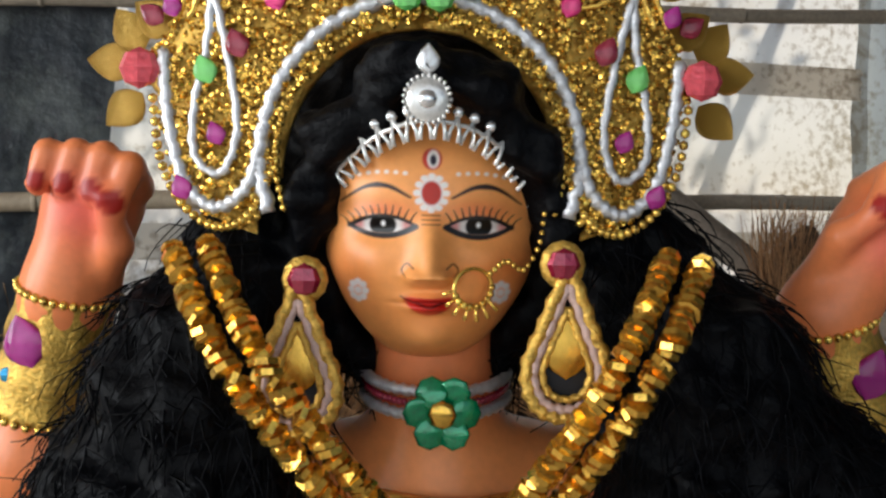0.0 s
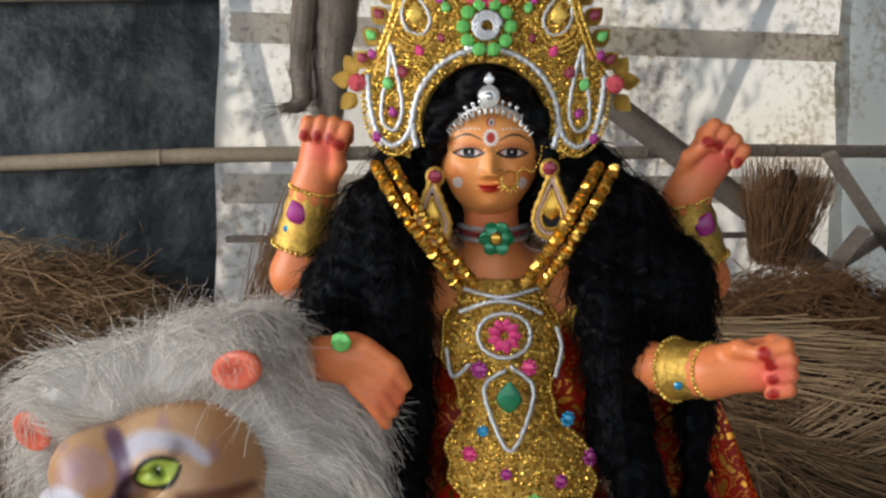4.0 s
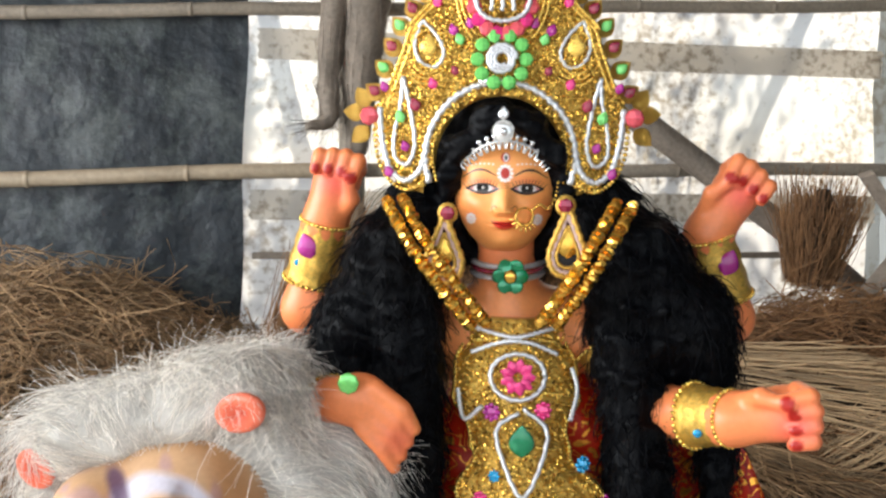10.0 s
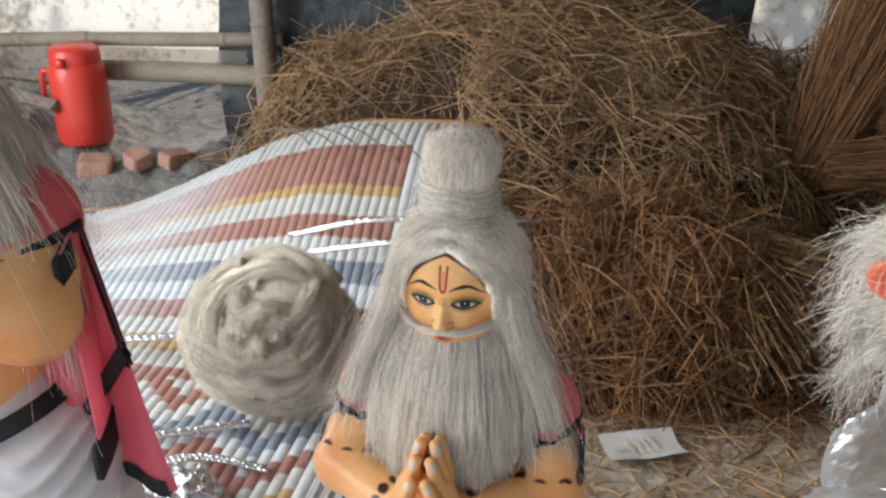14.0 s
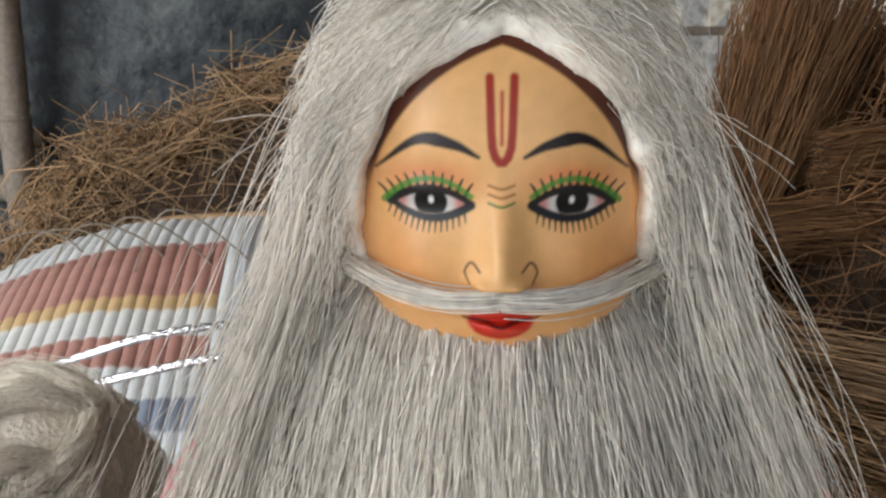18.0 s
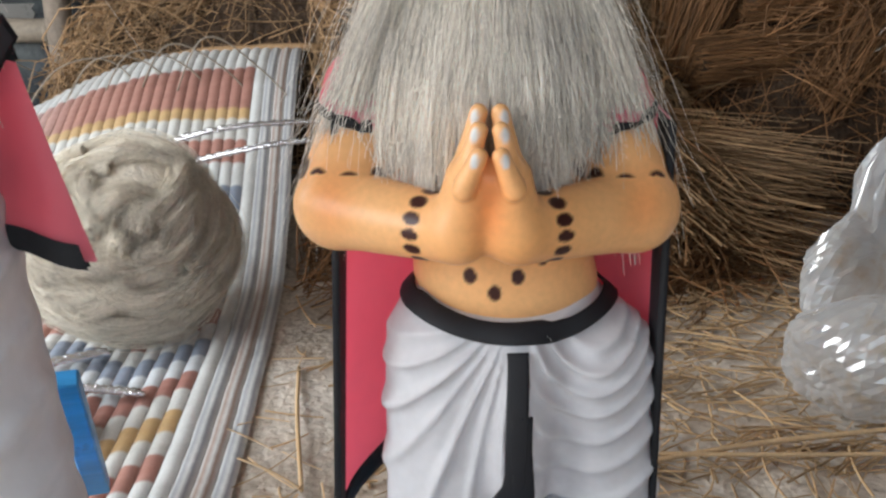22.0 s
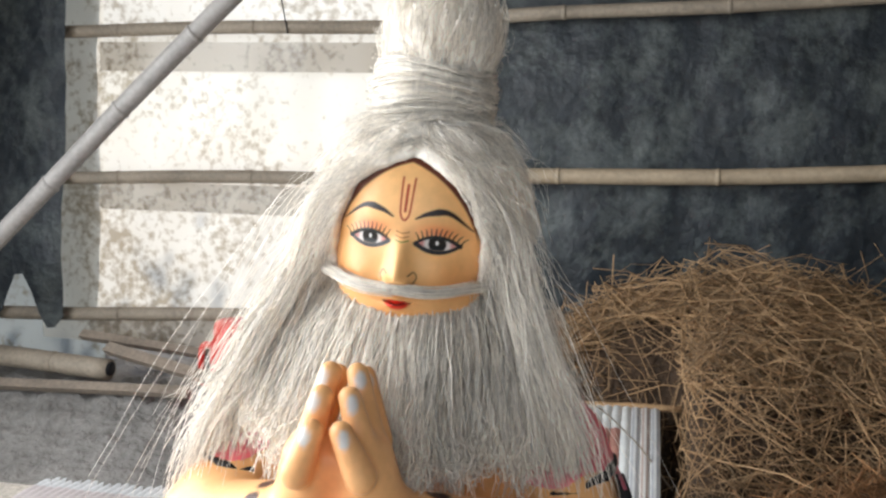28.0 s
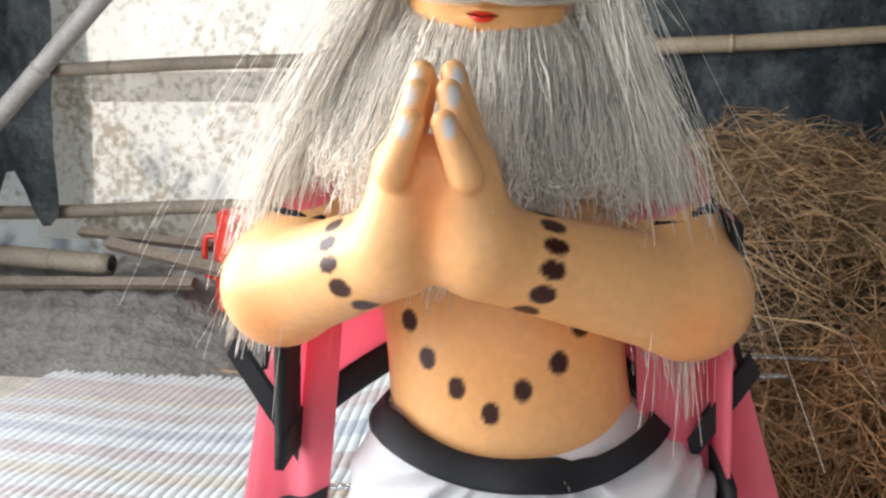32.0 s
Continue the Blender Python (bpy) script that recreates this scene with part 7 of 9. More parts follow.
# ---- apron of gilt foil ----
def apron_point(t, s):
    """t down the apron from the breast (0) to its tip (1), s across from -1 to 1."""
    zz = 0.852 + (0.452 - 0.852) * t
    c = np.interp(t, (0, 0.3, 0.5, 0.7, 1.0), (0.014, 0.018, 0.036, 0.052, 0.046))
    w = np.interp(t, (0, 0.1, 0.2, 0.33, 0.38, 0.48, 0.55, 0.66, 0.75, 0.85, 0.93, 1.0), (0.058, 0.064, 0.074, 0.052, 0.055, 0.085, 0.080, 0.064, 0.055, 0.048, 0.034, 0.006))
    w = w * (1 + 0.05 * np.sin(t * 60))
    yy = np.interp(t, (0, 0.15, 0.3, 0.5, 0.75, 1.0), (-0.040, -0.058, -0.078, -0.108, -0.158, -0.188)) + 0.05 * s * s * np.interp(t, (0, 1), (0.9, 0.5))
    return np.stack([c + w * s, yy, zz + 0.0 * s], -1)


T_, S_ = np.meshgrid(np.linspace(0, 1, 120), np.linspace(-1, 1, 44), indexing="ij")
A = apron_point(T_, S_)
A[..., 1] -= 0.0035 * (np.sin(A[..., 0] * 520) * np.sin(A[..., 2] * 520)) + 0.002 * bumps(A, 190)
B = A + np.array([0, 0.008, 0])
m = 44 * 120
f = np.concatenate([grid_faces(44, 120), grid_faces(44, 120)[:, ::-1] + m])
rim = np.concatenate([np.arange(44), np.arange(1, 120) * 44 + 43, np.arange(42, -1, -1) + 44 * 119, np.arange(118, 0, -1) * 44])
r2 = np.roll(rim, -1)
apron = thing("breast_apron", "long gilt foil apron with sequin flowers and white cord", "breast ornament", GODDESS)
make("foil", (np.concatenate([A.reshape(-1, 3), B.reshape(-1, 3)]), np.concatenate([f, np.stack([rim, rim + m, r2 + m, r2], 1)])), M["gold"], apron)


r_ = np.random.default_rng(61)
tt_, ss_ = r_.uniform(0.01, 0.98, 5200), r_.uniform(-0.97, 0.97, 5200)
wt_ = np.ptp(apron_point(np.repeat(tt_[:, None], 2, 1), np.array([[-1.0, 1.0]]).repeat(5200, 0))[..., 0], axis=1)
keep_ = r_.uniform(size=5200) < wt_ / wt_.max()
tagged(make("bead_work", chips(apron_point(tt_[keep_], ss_[keep_]), 0.0021, 62, 0.004), M["glitter"], apron, smooth=False), "dense gold sequin embroidery", kind="stuff")


def on_apron(x_, z_, out=0.005):
    t = (0.852 - z_) / 0.40
    c = np.interp(t, (0, 0.3, 0.5, 0.7, 1.0), (0.014, 0.018, 0.036, 0.052, 0.046))
    return (x_, float(np.interp(t, (0, 0.15, 0.3, 0.5, 0.75, 1.0), (-0.040, -0.058, -0.078, -0.108, -0.158, -0.188))) - out + 5 * (x_ - c) ** 2, z_)


for pts in ([(-0.030, 0.842), (0.014, 0.834), (0.058, 0.843)], [(-0.034, 0.815), (0.0, 0.828), (0.03, 0.828), (0.062, 0.815)], [(0.020, 0.756), (-0.004, 0.737), (0.006, 0.700), (0.024, 0.672), (0.042, 0.700), (0.050, 0.737), (0.024, 0.760)], [(0.090, 0.600), (0.068, 0.590), (0.085, 0.560), (0.062, 0.535), (0.085, 0.515), (0.062, 0.492), (0.030, 0.500)], [(0.040, 0.500), (0.062, 0.480), (0.046, 0.452), (0.030, 0.478)], [(-0.048, 0.775), (-0.040, 0.745), (-0.020, 0.760)], [(0.076, 0.745), (0.084, 0.775), (0.078, 0.800)]):
    cord(apron, "white_cord", [on_apron(a_, b_, 0.008) for a_, b_ in pts], 0.0026, M["silver"], 50, label="white twisted cord")
disc = [on_apron(0.018 + 0.030 * np.cos(a), 0.792 + 0.024 * np.sin(a), 0.007) for a in np.linspace(0, 2 * np.pi, 14)]
cord(apron, "flower_rim", disc, 0.0026, M["silver"], 60, label="white twisted cord")
for a in np.linspace(0, 2 * np.pi, 9, endpoint=False):
    place("petal", LEAF["gem_pink"], apron, on_apron(0.018 + 0.010 * np.cos(a), 0.792 + 0.010 * np.sin(a), 0.009), 0.016, Matrix.Rotation(np.pi / 2 - a, 4, "Y"))
place("centre_stone", LEAF["gem_emerald"], apron, on_apron(0.023, 0.722, 0.008), 0.036)
for (a_, b_), kd, sc in (((-0.010, 0.754), "magenta", 0.9), ((0.046, 0.757), "pink", 0.9), ((-0.020, 0.664), "pink", 0.8), ((0.116, 0.658), "magenta", 0.9), ((0.090, 0.700), "cyan", 0.8), ((0.080, 0.640), "magenta", 0.7), ((0.094, 0.612), "cyan", 1.0), ((0.050, 0.620), "green", 1.0), ((0.036, 0.555), "green", 1.2), ((0.062, 0.545), "green", 1.2), ((0.056, 0.565), "pink", 0.7), ((0.020, 0.648), "magenta", 0.6), ((-0.006, 0.690), "cyan", 0.6)):
    ob = place("sequin", GEM[kd], apron, on_apron(a_, b_, 0.006), sc)
    for a in np.linspace(0, 2 * np.pi, 8, endpoint=False):
        place("petal", GEM[kd], apron, on_apron(a_ + 0.0078 * sc * np.cos(a), b_ + 0.0078 * sc * np.sin(a), 0.006), sc * 0.42)
place("tip_stone", LEAF["gem_emerald"], apron, on_apron(0.047, 0.478, 0.008), 0.030)
for side in (-1, 1):
    bead_row(apron, "bead_string", [tuple(apron_point(np.array(t), np.array(side * 0.97)) + np.array([0, -0.003, 0])) for t in np.linspace(0.0, 0.97, 26)], 90, 0.0036, M["gold_bead"])
for k in range(7):
    q = np.linspace(-0.75, 0.75, 9)
    bead_row(apron, "bead_string", [tuple(apron_point(np.array(0.06 + 0.14 * k), np.array(v_)) + np.array([0, -0.003, 0.006 * np.cos(v_ * 3)])) for v_ in q], 26, 0.0030, M["gold_bead"])

for k, (a, b, s) in {"bangle_ul": ((-0.232, 0.05, 0.880), (-0.214, 0.038, 0.952), -1), "bangle_ur": ((0.262, 0.05, 0.870), (0.240, 0.038, 0.942), 1), "bangle_lr": ((0.207, -0.079, 0.759), (0.236, -0.115, 0.766), 1), "armlet": ((0.128, 0.0, 0.822), (0.150, -0.016, 0.785), 1), "bangle_ll": ((-0.192, -0.05, 0.745), (-0.184, -0.082, 0.764), -1)}.items():
    a, b = np.array(a), np.array(b)
    bg = thing("arm_cuff", "gold filigree arm cuff with coloured stones", "bracelet", GODDESS, "arm cuffs")
    p = np.linspace(a, b, 12)
    grow = 1.35 if k == "armlet" else 1.0
    v, f = tube(p, grow * np.linspace(0.0335, 0.0275, 12) * (1 + 0.03 * np.cos(np.arange(12) * 1.7)), 26, caps=False)
    v += 0.0012 * np.sin(np.arange(len(v)) * 2.4)[:, None] * unit(v - np.repeat(p, 26, 0))
    make("foil", (v, f), M["gold"], bg)
    for q in (a, b):
        dd = unit(b - a)
        e1 = unit(np.cross(dd, (0.1, 1, 0.2)))
        e2 = np.cross(dd, e1)
        rr = grow * (0.035 if q is a else 0.029)
        bead_row(bg, "bead_string", [tuple(q + rr * (np.cos(t) * e1 + np.sin(t) * e2)) for t in np.linspace(0, 2 * np.pi, 13)], 34, 0.0030, M["gold_bead"])
    mid = (a + b) / 2
    place("stone", LEAF["gem_magenta"], bg, mid + np.array([0.006 * s, -0.031, 0.004]), 0.032, Matrix.Rotation(0.3 * s, 4, "Y"))
    place("stone", GEM["cyan"], bg, mid + np.array([-0.020, -0.024, -0.012]), 0.6)
make("palm_sequin", ball((-0.158, -0.131, 0.795), (0.0115, 0.002, 0.0115), 18, 5), M["gem_green"]).matrix_basis = GODDESS
tagged(bpy.data.objects["palm_sequin"], "round pale green sequin on the statue's wrist", "sequin")


# ---- skirt ----
def skirt_point(th, t, layer):
    """th: angle from the front, t: from the waist (0) to the hem (1)."""
    front = np.cos(th)
    top = 0.62
    if layer == 0:
        hem = 0.208 + (0.10 + 0.04 * np.sin(th)) * (1 - front) ** 1.1
    else:
        hem = 0.380 + 0.14 * (1 - front) ** 0.9
    zz = top + (hem - top) * t
    rx = np.interp(zz, (0.20, 0.30, 0.40, 0.50, 0.57, 0.62), (0.215, 0.205, 0.185, 0.150, 0.110, 0.080)) + 0.012 * layer
    ry = np.interp(zz, (0.20, 0.30, 0.40, 0.50, 0.57, 0.62), (0.185, 0.185, 0.185, 0.165, 0.120, 0.080)) + 0.010 * layer
    pl = (0.016 - 0.008 * layer) * t * np.sin(th * (17 if layer == 0 else 9) + 1.5 * np.sin(3 * th)) + 0.004 * np.sin(5 * th + 20 * zz) * t
    return np.stack([0.032 + (rx + pl) * np.sin(th), 0.0 - (ry + pl) * np.cos(th), zz + 0.006 * np.sin(th * 11) * t], -1)


sk = thing("skirt", "red and gold brocade skirt in two tiers with zari trim", "skirt", GODDESS)
for layer, (nm, n_th) in enumerate((("lower_tier", 150), ("upper_tier", 120))):
    th = np.linspace(-1.9, 1.9, n_th) if layer == 0 else np.linspace(-1.75, 1.75, n_th)
    TH, TT = np.meshgrid(th, np.linspace(0, 1, 44))
    A = skirt_point(TH, TT, layer)
    B = skirt_point(TH, TT, layer) + np.array([0, 0.004, 0])
    m = A.shape[0] * A.shape[1]
    f = np.concatenate([grid_faces(n_th, 44)[:, ::-1], grid_faces(n_th, 44) + m])
    hem = np.arange(n_th - 1) + n_th * 43
    f = np.concatenate([f, np.stack([hem, hem + 1, hem + 1 + m, hem + m], 1)])
    make(nm, (np.concatenate([A.reshape(-1, 3), B.reshape(-1, 3)]), f), M["brocade"], sk)
    w = (0.13, 0.21)[layer]
    lo_t, hi_t = 1 - w * (0.9 if layer == 0 else 1.0), 1.0
    for t0, t1, material, nm2, out in ((lo_t, hi_t, "trim", "zari_trim", 0.003), (lo_t - 0.010, lo_t + 0.008, "gem_emerald", "green_piping", 0.0042), (hi_t - 0.012, hi_t + 0.012, "gem_emerald", "green_piping", 0.0042), (lo_t + 0.45 * w, lo_t + 0.53 * w, "gem_ruby", "red_piping", 0.0042)):
        TH, TT = np.meshgrid(th, np.linspace(t0, t1, 5))
        A = skirt_point(TH, TT, layer)
        n_ = np.stack([np.sin(TH), -np.cos(TH), 0 * TH], -1)
        A = A + n_ * (out + (0.0018 * np.sin(TH * 95 + 40 * TT) + 0.0012 * np.sin(TH * 61 - 70 * TT))[..., None])
        make(nm2, (A.reshape(-1, 3), grid_faces(n_th, 5)[:, ::-1]), M[material], sk)
# the sari wound round the body above the skirt
v, f = solid(lambda P: np.maximum(soft(0.03, egg(P, (0.03, 0.035, 0.665), (0.125, 0.062, 0.15)), capsule(P, (0.06, 0.05, 0.75), (0.21, 0.05, 0.62), 0.05, 0.06)) + 0.004 * np.sin(60 * P[:, 0] + 50 * P[:, 2]), P[:, 2] - 0.79), (-0.12, -0.06, 0.53), (0.30, 0.13, 0.80), 0.006)
wrap = make("sari_wrap", (v, f), M["brocade"])
wrap.matrix_basis = GODDESS
tagged(wrap, "red and gold brocade sari wound round the statue's body", "sari")
# the loose end of the sari over the side
U, V = np.meshgrid(np.linspace(0, 1, 40), np.linspace(0, 1, 50))
X = 0.205 + U * (0.065 + 0.135 * V) + 0.009 * np.sin(U * 21 + V * 3) * V - 0.025 * V
Y = 0.02 - 0.075 * V + 0.05 * U + 0.012 * np.sin(U * 16) * V
Zs = 0.735 - V * (0.355 - 0.10 * U + 0.03 * np.sin(U * 3)) + 0.01 * U
tail = thing("sari_end", "loose end of red and gold brocade hanging at the side", "sari", GODDESS)
P_ = np.stack([X, Y, Zs], -1)
make("cloth", (P_.reshape(-1, 3), grid_faces(40, 50)[:, ::-1]), M["brocade"], tail)
fr = spline(P_[-1], 240)
k = len(fr)
make("fringe", strands(np.stack([fr, fr + np.array([0.002, 0, -0.012]), fr + np.random.default_rng(3).normal(size=(k, 3)) * 0.005 + np.array([0, 0, -0.026])], 1), 0.0007), M["gold_bead"], tail, "gold thread fringe")
waist = thing("waist_sash", "folded zari sash tied at the waist", "sash", GODDESS)
wt = surface_tree(*(lambda a: (a.reshape(-1, 3), grid_faces(120, 44)))(skirt_point(*np.meshgrid(np.linspace(-1.75, 1.75, 120), np.linspace(0, 1, 44)), 1)))
make("sash_end", ribbon(wt, [(-0.12, -0.10, 0.515), (-0.07, -0.14, 0.545), (-0.02, -0.15, 0.565), (0.03, -0.15, 0.57)], 0.040, 0.007, 40, 0.003, 0.002), M["trim"], waist)
make("sash_end", ribbon(wt, [(-0.13, -0.08, 0.50), (-0.08, -0.13, 0.510), (-0.03, -0.16, 0.535)], 0.030, 0.011, 40, 0.003, 0.002), M["trim"], waist)
make("red_slipper", ball((0.095, -0.135, 0.185), (0.042, 0.045, 0.022), 16, 8), M["brocade"]).matrix_basis = GODDESS
tagged(bpy.data.objects["red_slipper"], "small red foot ornament below the skirt hem", "foot ornament")


# ---- lion ----
LR = unit(np.array([0.72, -0.58, 0.38]))
LF = np.array([-0.55, -0.78, -0.28])
LF = unit(LF - (LF @ LR) * LR)
LU = np.cross(LF, LR)
LC = np.array([-0.2555, 0.47, 0.65])
TO = np.stack([LR, LF, LU])  # rows: world to head axes


def head_q(P):
    return (P - LC) @ TO.T


TEETH = ((0.026, 0.152, -0.066, -0.022, 0.011), (0.060, 0.132, -0.064, -0.012, 0.007), (0.066, 0.112, -0.080, -0.014, 0.009), (0.006, 0.142, -0.126, 0.014, 0.010), (0.031, 0.136, -0.128, 0.016, 0.011), (0.050, 0.118, -0.128, 0.016, 0.010))


def lion_mouth(Q):
    return egg(Q, (0.028, 0.125, -0.104), (0.049, 0.085, 0.045))


def lion_head(P):
    Q = head_q(P)
    d = soft(0.03, egg(Q, (-0.005, 0.0, 0.01), (0.108, 0.092, 0.100)), egg(Q, (-0.012, 0.050, 0.0), (0.104, 0.070, 0.074)))
    d = soft(0.022, d, capsule(Q, (-0.036, 0.085, 0.055), (-0.018, 0.152, -0.030), 0.046, 0.038))
    d = soft(0.020, d, egg(Q, (-0.008, 0.118, -0.052), (0.078, 0.062, 0.040)))
    d = soft(0.012, d, egg(Q, (-0.012, 0.172, -0.046), (0.042, 0.024, 0.028)))
    d = soft(0.014, d, egg(Q, (0.030, 0.140, -0.046), (0.028, 0.034, 0.027)))
    d = soft(0.014, d, egg(Q, (-0.052, 0.148, -0.044), (0.030, 0.034, 0.028)))
    for ex, ey, ez in ((0.034, 0.078, 0.050), (-0.092, 0.088, 0.046)):
        d = soft(0.012, d, egg(Q, (ex, ey, ez), (0.038, 0.020, 0.013)))
    jaw = egg(Q, (0.012, 0.086, -0.141), (0.048, 0.068, 0.031))
    d = soft(0.02, d, jaw)
    d = carve(0.007, d, lion_mouth(Q))
    for ex, ey, ez in ((0.032, 0.088, 0.030), (-0.094, 0.100, 0.026)):
        d = carve(0.006, d, egg(Q, (ex, ey + 0.014, ez), (0.030, 0.018, 0.014)))
        d = soft(0.003, d, egg(Q, (ex, ey - 0.012, ez), (0.026, 0.020, 0.016)))
    d = soft(0.004, d, egg(Q, (0.024, 0.085, -0.118), (0.032, 0.06, 0.012)))
    for x_, y_, z_, h_, r0 in TEETH:
        d = soft(0.002, d, capsule(Q, (x_, y_, z_), (x_, y_ + 0.003, z_ + h_), r0, 0.6 * r0))
    return d


def lion_body(P):
    d = soft(0.05, capsule(P, (-0.08, 0.62, 0.46), (0.45, 0.70, 0.36), 0.13, 0.12), capsule(P, (-0.14, 0.56, 0.55), (-0.08, 0.56, 0.35), 0.10, 0.10))
    d = soft(0.03, d, capsule(P, (-0.07, 0.54, 0.34), (-0.085, 0.50, 0.14), 0.06, 0.042))
    d = soft(0.03, d, capsule(P, (0.05, 0.56, 0.34), (0.06, 0.56, 0.10), 0.055, 0.045))
    d = soft(0.03, d, capsule(P, (0.42, 0.58, 0.36), (0.475, 0.50, 0.27), 0.09, 0.060))
    d = soft(0.02, d, capsule(P, (0.478, 0.49, 0.27), (0.455, 0.50, 0.13), 0.055, 0.036))
    for c in ((-0.110, 0.435, 0.098), (0.425, 0.435, 0.100)):
        d = soft(0.02, d, egg(P, c, (0.058, 0.060, 0.034)))
        for j in (-1, 0, 1):
            d = soft(0.010, d, egg(P, (c[0] + 0.034 * j - 0.008, c[1] - 0.040 + 0.012 * abs(j), c[2] - 0.002), (0.021, 0.028, 0.024)))
    return d


claws = [np.array((c[0] + 0.038 * j - 0.012, c[1] - 0.068 + 0.016 * abs(j), c[2] + 0.004)) for c in ((-0.110, 0.435, 0.092), (0.425, 0.435, 0.095)) for j in (-1, 0, 1)]
lb = Build()
v, f = solid(lion_head, (-0.46, 0.24, 0.44), (-0.10, 0.60, 0.82), 0.0026)
Q = head_q(v)
a, b_, c_ = Q.T
lc = np.broadcast_to(rgb("c08d60"), v.shape).copy()
lc = lay(lc, np.clip(0.5 + 1.4 * bumps(Q, 30, 3), 0, 1) * 0.5, rgb("dcb690"))
lc = lay(lc, np.clip(bumps(Q, 95, 6) * 2.2 - 0.7, 0, 1) * step(0.03, 0.06, b_), rgb("a586a0"), 0.45)
# brushwork projected from one fixed point, the camera's place near 5 s
CAM_SPOT = np.array([0.753, 0.763, 0.163])
k_ = CAM_SPOT[1] / (CAM_SPOT[1] - b_)
u_, w_ = CAM_SPOT[0] + k_ * (a - CAM_SPOT[0]), CAM_SPOT[2] + k_ * (c_ - CAM_SPOT[2])
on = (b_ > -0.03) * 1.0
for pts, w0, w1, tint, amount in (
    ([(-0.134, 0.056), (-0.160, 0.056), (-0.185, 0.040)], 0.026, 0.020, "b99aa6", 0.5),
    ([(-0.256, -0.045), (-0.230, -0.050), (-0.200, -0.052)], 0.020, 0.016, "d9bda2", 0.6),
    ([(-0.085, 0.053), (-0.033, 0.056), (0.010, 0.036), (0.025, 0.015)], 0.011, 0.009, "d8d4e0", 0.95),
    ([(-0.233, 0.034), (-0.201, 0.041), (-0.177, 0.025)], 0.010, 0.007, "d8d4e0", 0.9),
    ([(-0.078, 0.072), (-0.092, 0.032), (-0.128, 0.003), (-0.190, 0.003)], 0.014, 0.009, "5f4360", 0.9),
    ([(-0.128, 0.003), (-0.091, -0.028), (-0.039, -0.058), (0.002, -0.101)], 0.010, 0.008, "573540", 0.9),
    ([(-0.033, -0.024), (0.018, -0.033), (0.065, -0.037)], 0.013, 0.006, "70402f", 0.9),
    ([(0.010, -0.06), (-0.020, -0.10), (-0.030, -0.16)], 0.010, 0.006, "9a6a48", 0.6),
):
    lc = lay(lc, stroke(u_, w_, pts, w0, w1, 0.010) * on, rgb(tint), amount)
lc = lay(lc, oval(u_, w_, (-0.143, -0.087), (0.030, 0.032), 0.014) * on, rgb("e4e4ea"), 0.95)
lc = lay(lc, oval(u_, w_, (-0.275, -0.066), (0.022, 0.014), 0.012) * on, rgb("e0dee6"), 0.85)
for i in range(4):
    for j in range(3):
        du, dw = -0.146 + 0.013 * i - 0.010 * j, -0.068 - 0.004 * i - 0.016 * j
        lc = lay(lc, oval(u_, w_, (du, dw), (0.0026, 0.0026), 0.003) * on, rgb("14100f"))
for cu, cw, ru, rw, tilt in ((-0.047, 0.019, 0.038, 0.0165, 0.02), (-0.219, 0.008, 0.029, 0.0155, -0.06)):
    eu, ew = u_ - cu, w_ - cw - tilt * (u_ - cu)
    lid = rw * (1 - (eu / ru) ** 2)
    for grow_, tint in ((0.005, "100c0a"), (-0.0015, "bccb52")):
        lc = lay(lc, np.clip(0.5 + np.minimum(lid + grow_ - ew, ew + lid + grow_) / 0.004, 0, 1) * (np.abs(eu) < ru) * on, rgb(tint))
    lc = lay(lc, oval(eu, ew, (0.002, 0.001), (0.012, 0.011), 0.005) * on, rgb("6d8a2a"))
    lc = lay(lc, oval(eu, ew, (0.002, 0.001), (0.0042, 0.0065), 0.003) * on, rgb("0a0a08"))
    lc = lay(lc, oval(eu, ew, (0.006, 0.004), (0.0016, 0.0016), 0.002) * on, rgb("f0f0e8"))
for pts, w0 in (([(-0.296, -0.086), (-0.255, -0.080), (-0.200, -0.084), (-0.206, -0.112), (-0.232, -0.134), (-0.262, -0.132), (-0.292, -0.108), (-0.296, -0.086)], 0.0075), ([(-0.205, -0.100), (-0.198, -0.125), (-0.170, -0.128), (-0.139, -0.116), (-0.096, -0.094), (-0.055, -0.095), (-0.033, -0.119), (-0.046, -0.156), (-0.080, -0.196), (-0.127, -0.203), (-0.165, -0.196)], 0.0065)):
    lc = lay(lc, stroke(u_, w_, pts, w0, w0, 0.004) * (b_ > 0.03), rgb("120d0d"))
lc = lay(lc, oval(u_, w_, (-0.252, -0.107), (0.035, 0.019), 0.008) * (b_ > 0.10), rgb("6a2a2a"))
mouth = lion_mouth(Q)
lc = lay(lc, np.clip(-(mouth - 0.0005) / 0.001, 0, 1), rgb("a23a3a"))
teeth = np.full(len(v), 9.0)
for x_, y_, z_, h_, r0 in TEETH:
    teeth = np.minimum(teeth, capsule(Q, (x_, y_, z_), (x_, y_ + 0.003, z_ + h_), r0, 0.6 * r0))
lc = lay(lc, np.clip(1 - teeth / 0.0012, 0, 1), rgb("efeeea"))
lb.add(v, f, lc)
v, f = solid(lion_body, (-0.27, 0.33, 0.055), (0.62, 0.86, 0.70), 0.0062)
lc = np.broadcast_to(rgb("a87848"), v.shape).copy()
lc = lay(lc, np.clip(0.5 + bumps(v, 14, 5), 0, 1) * 0.5, rgb("c49a72"))
lc = lay(lc, np.clip(bumps(v, 55, 7) * 2, 0, 1), rgb("d2b8a8"), 0.35)
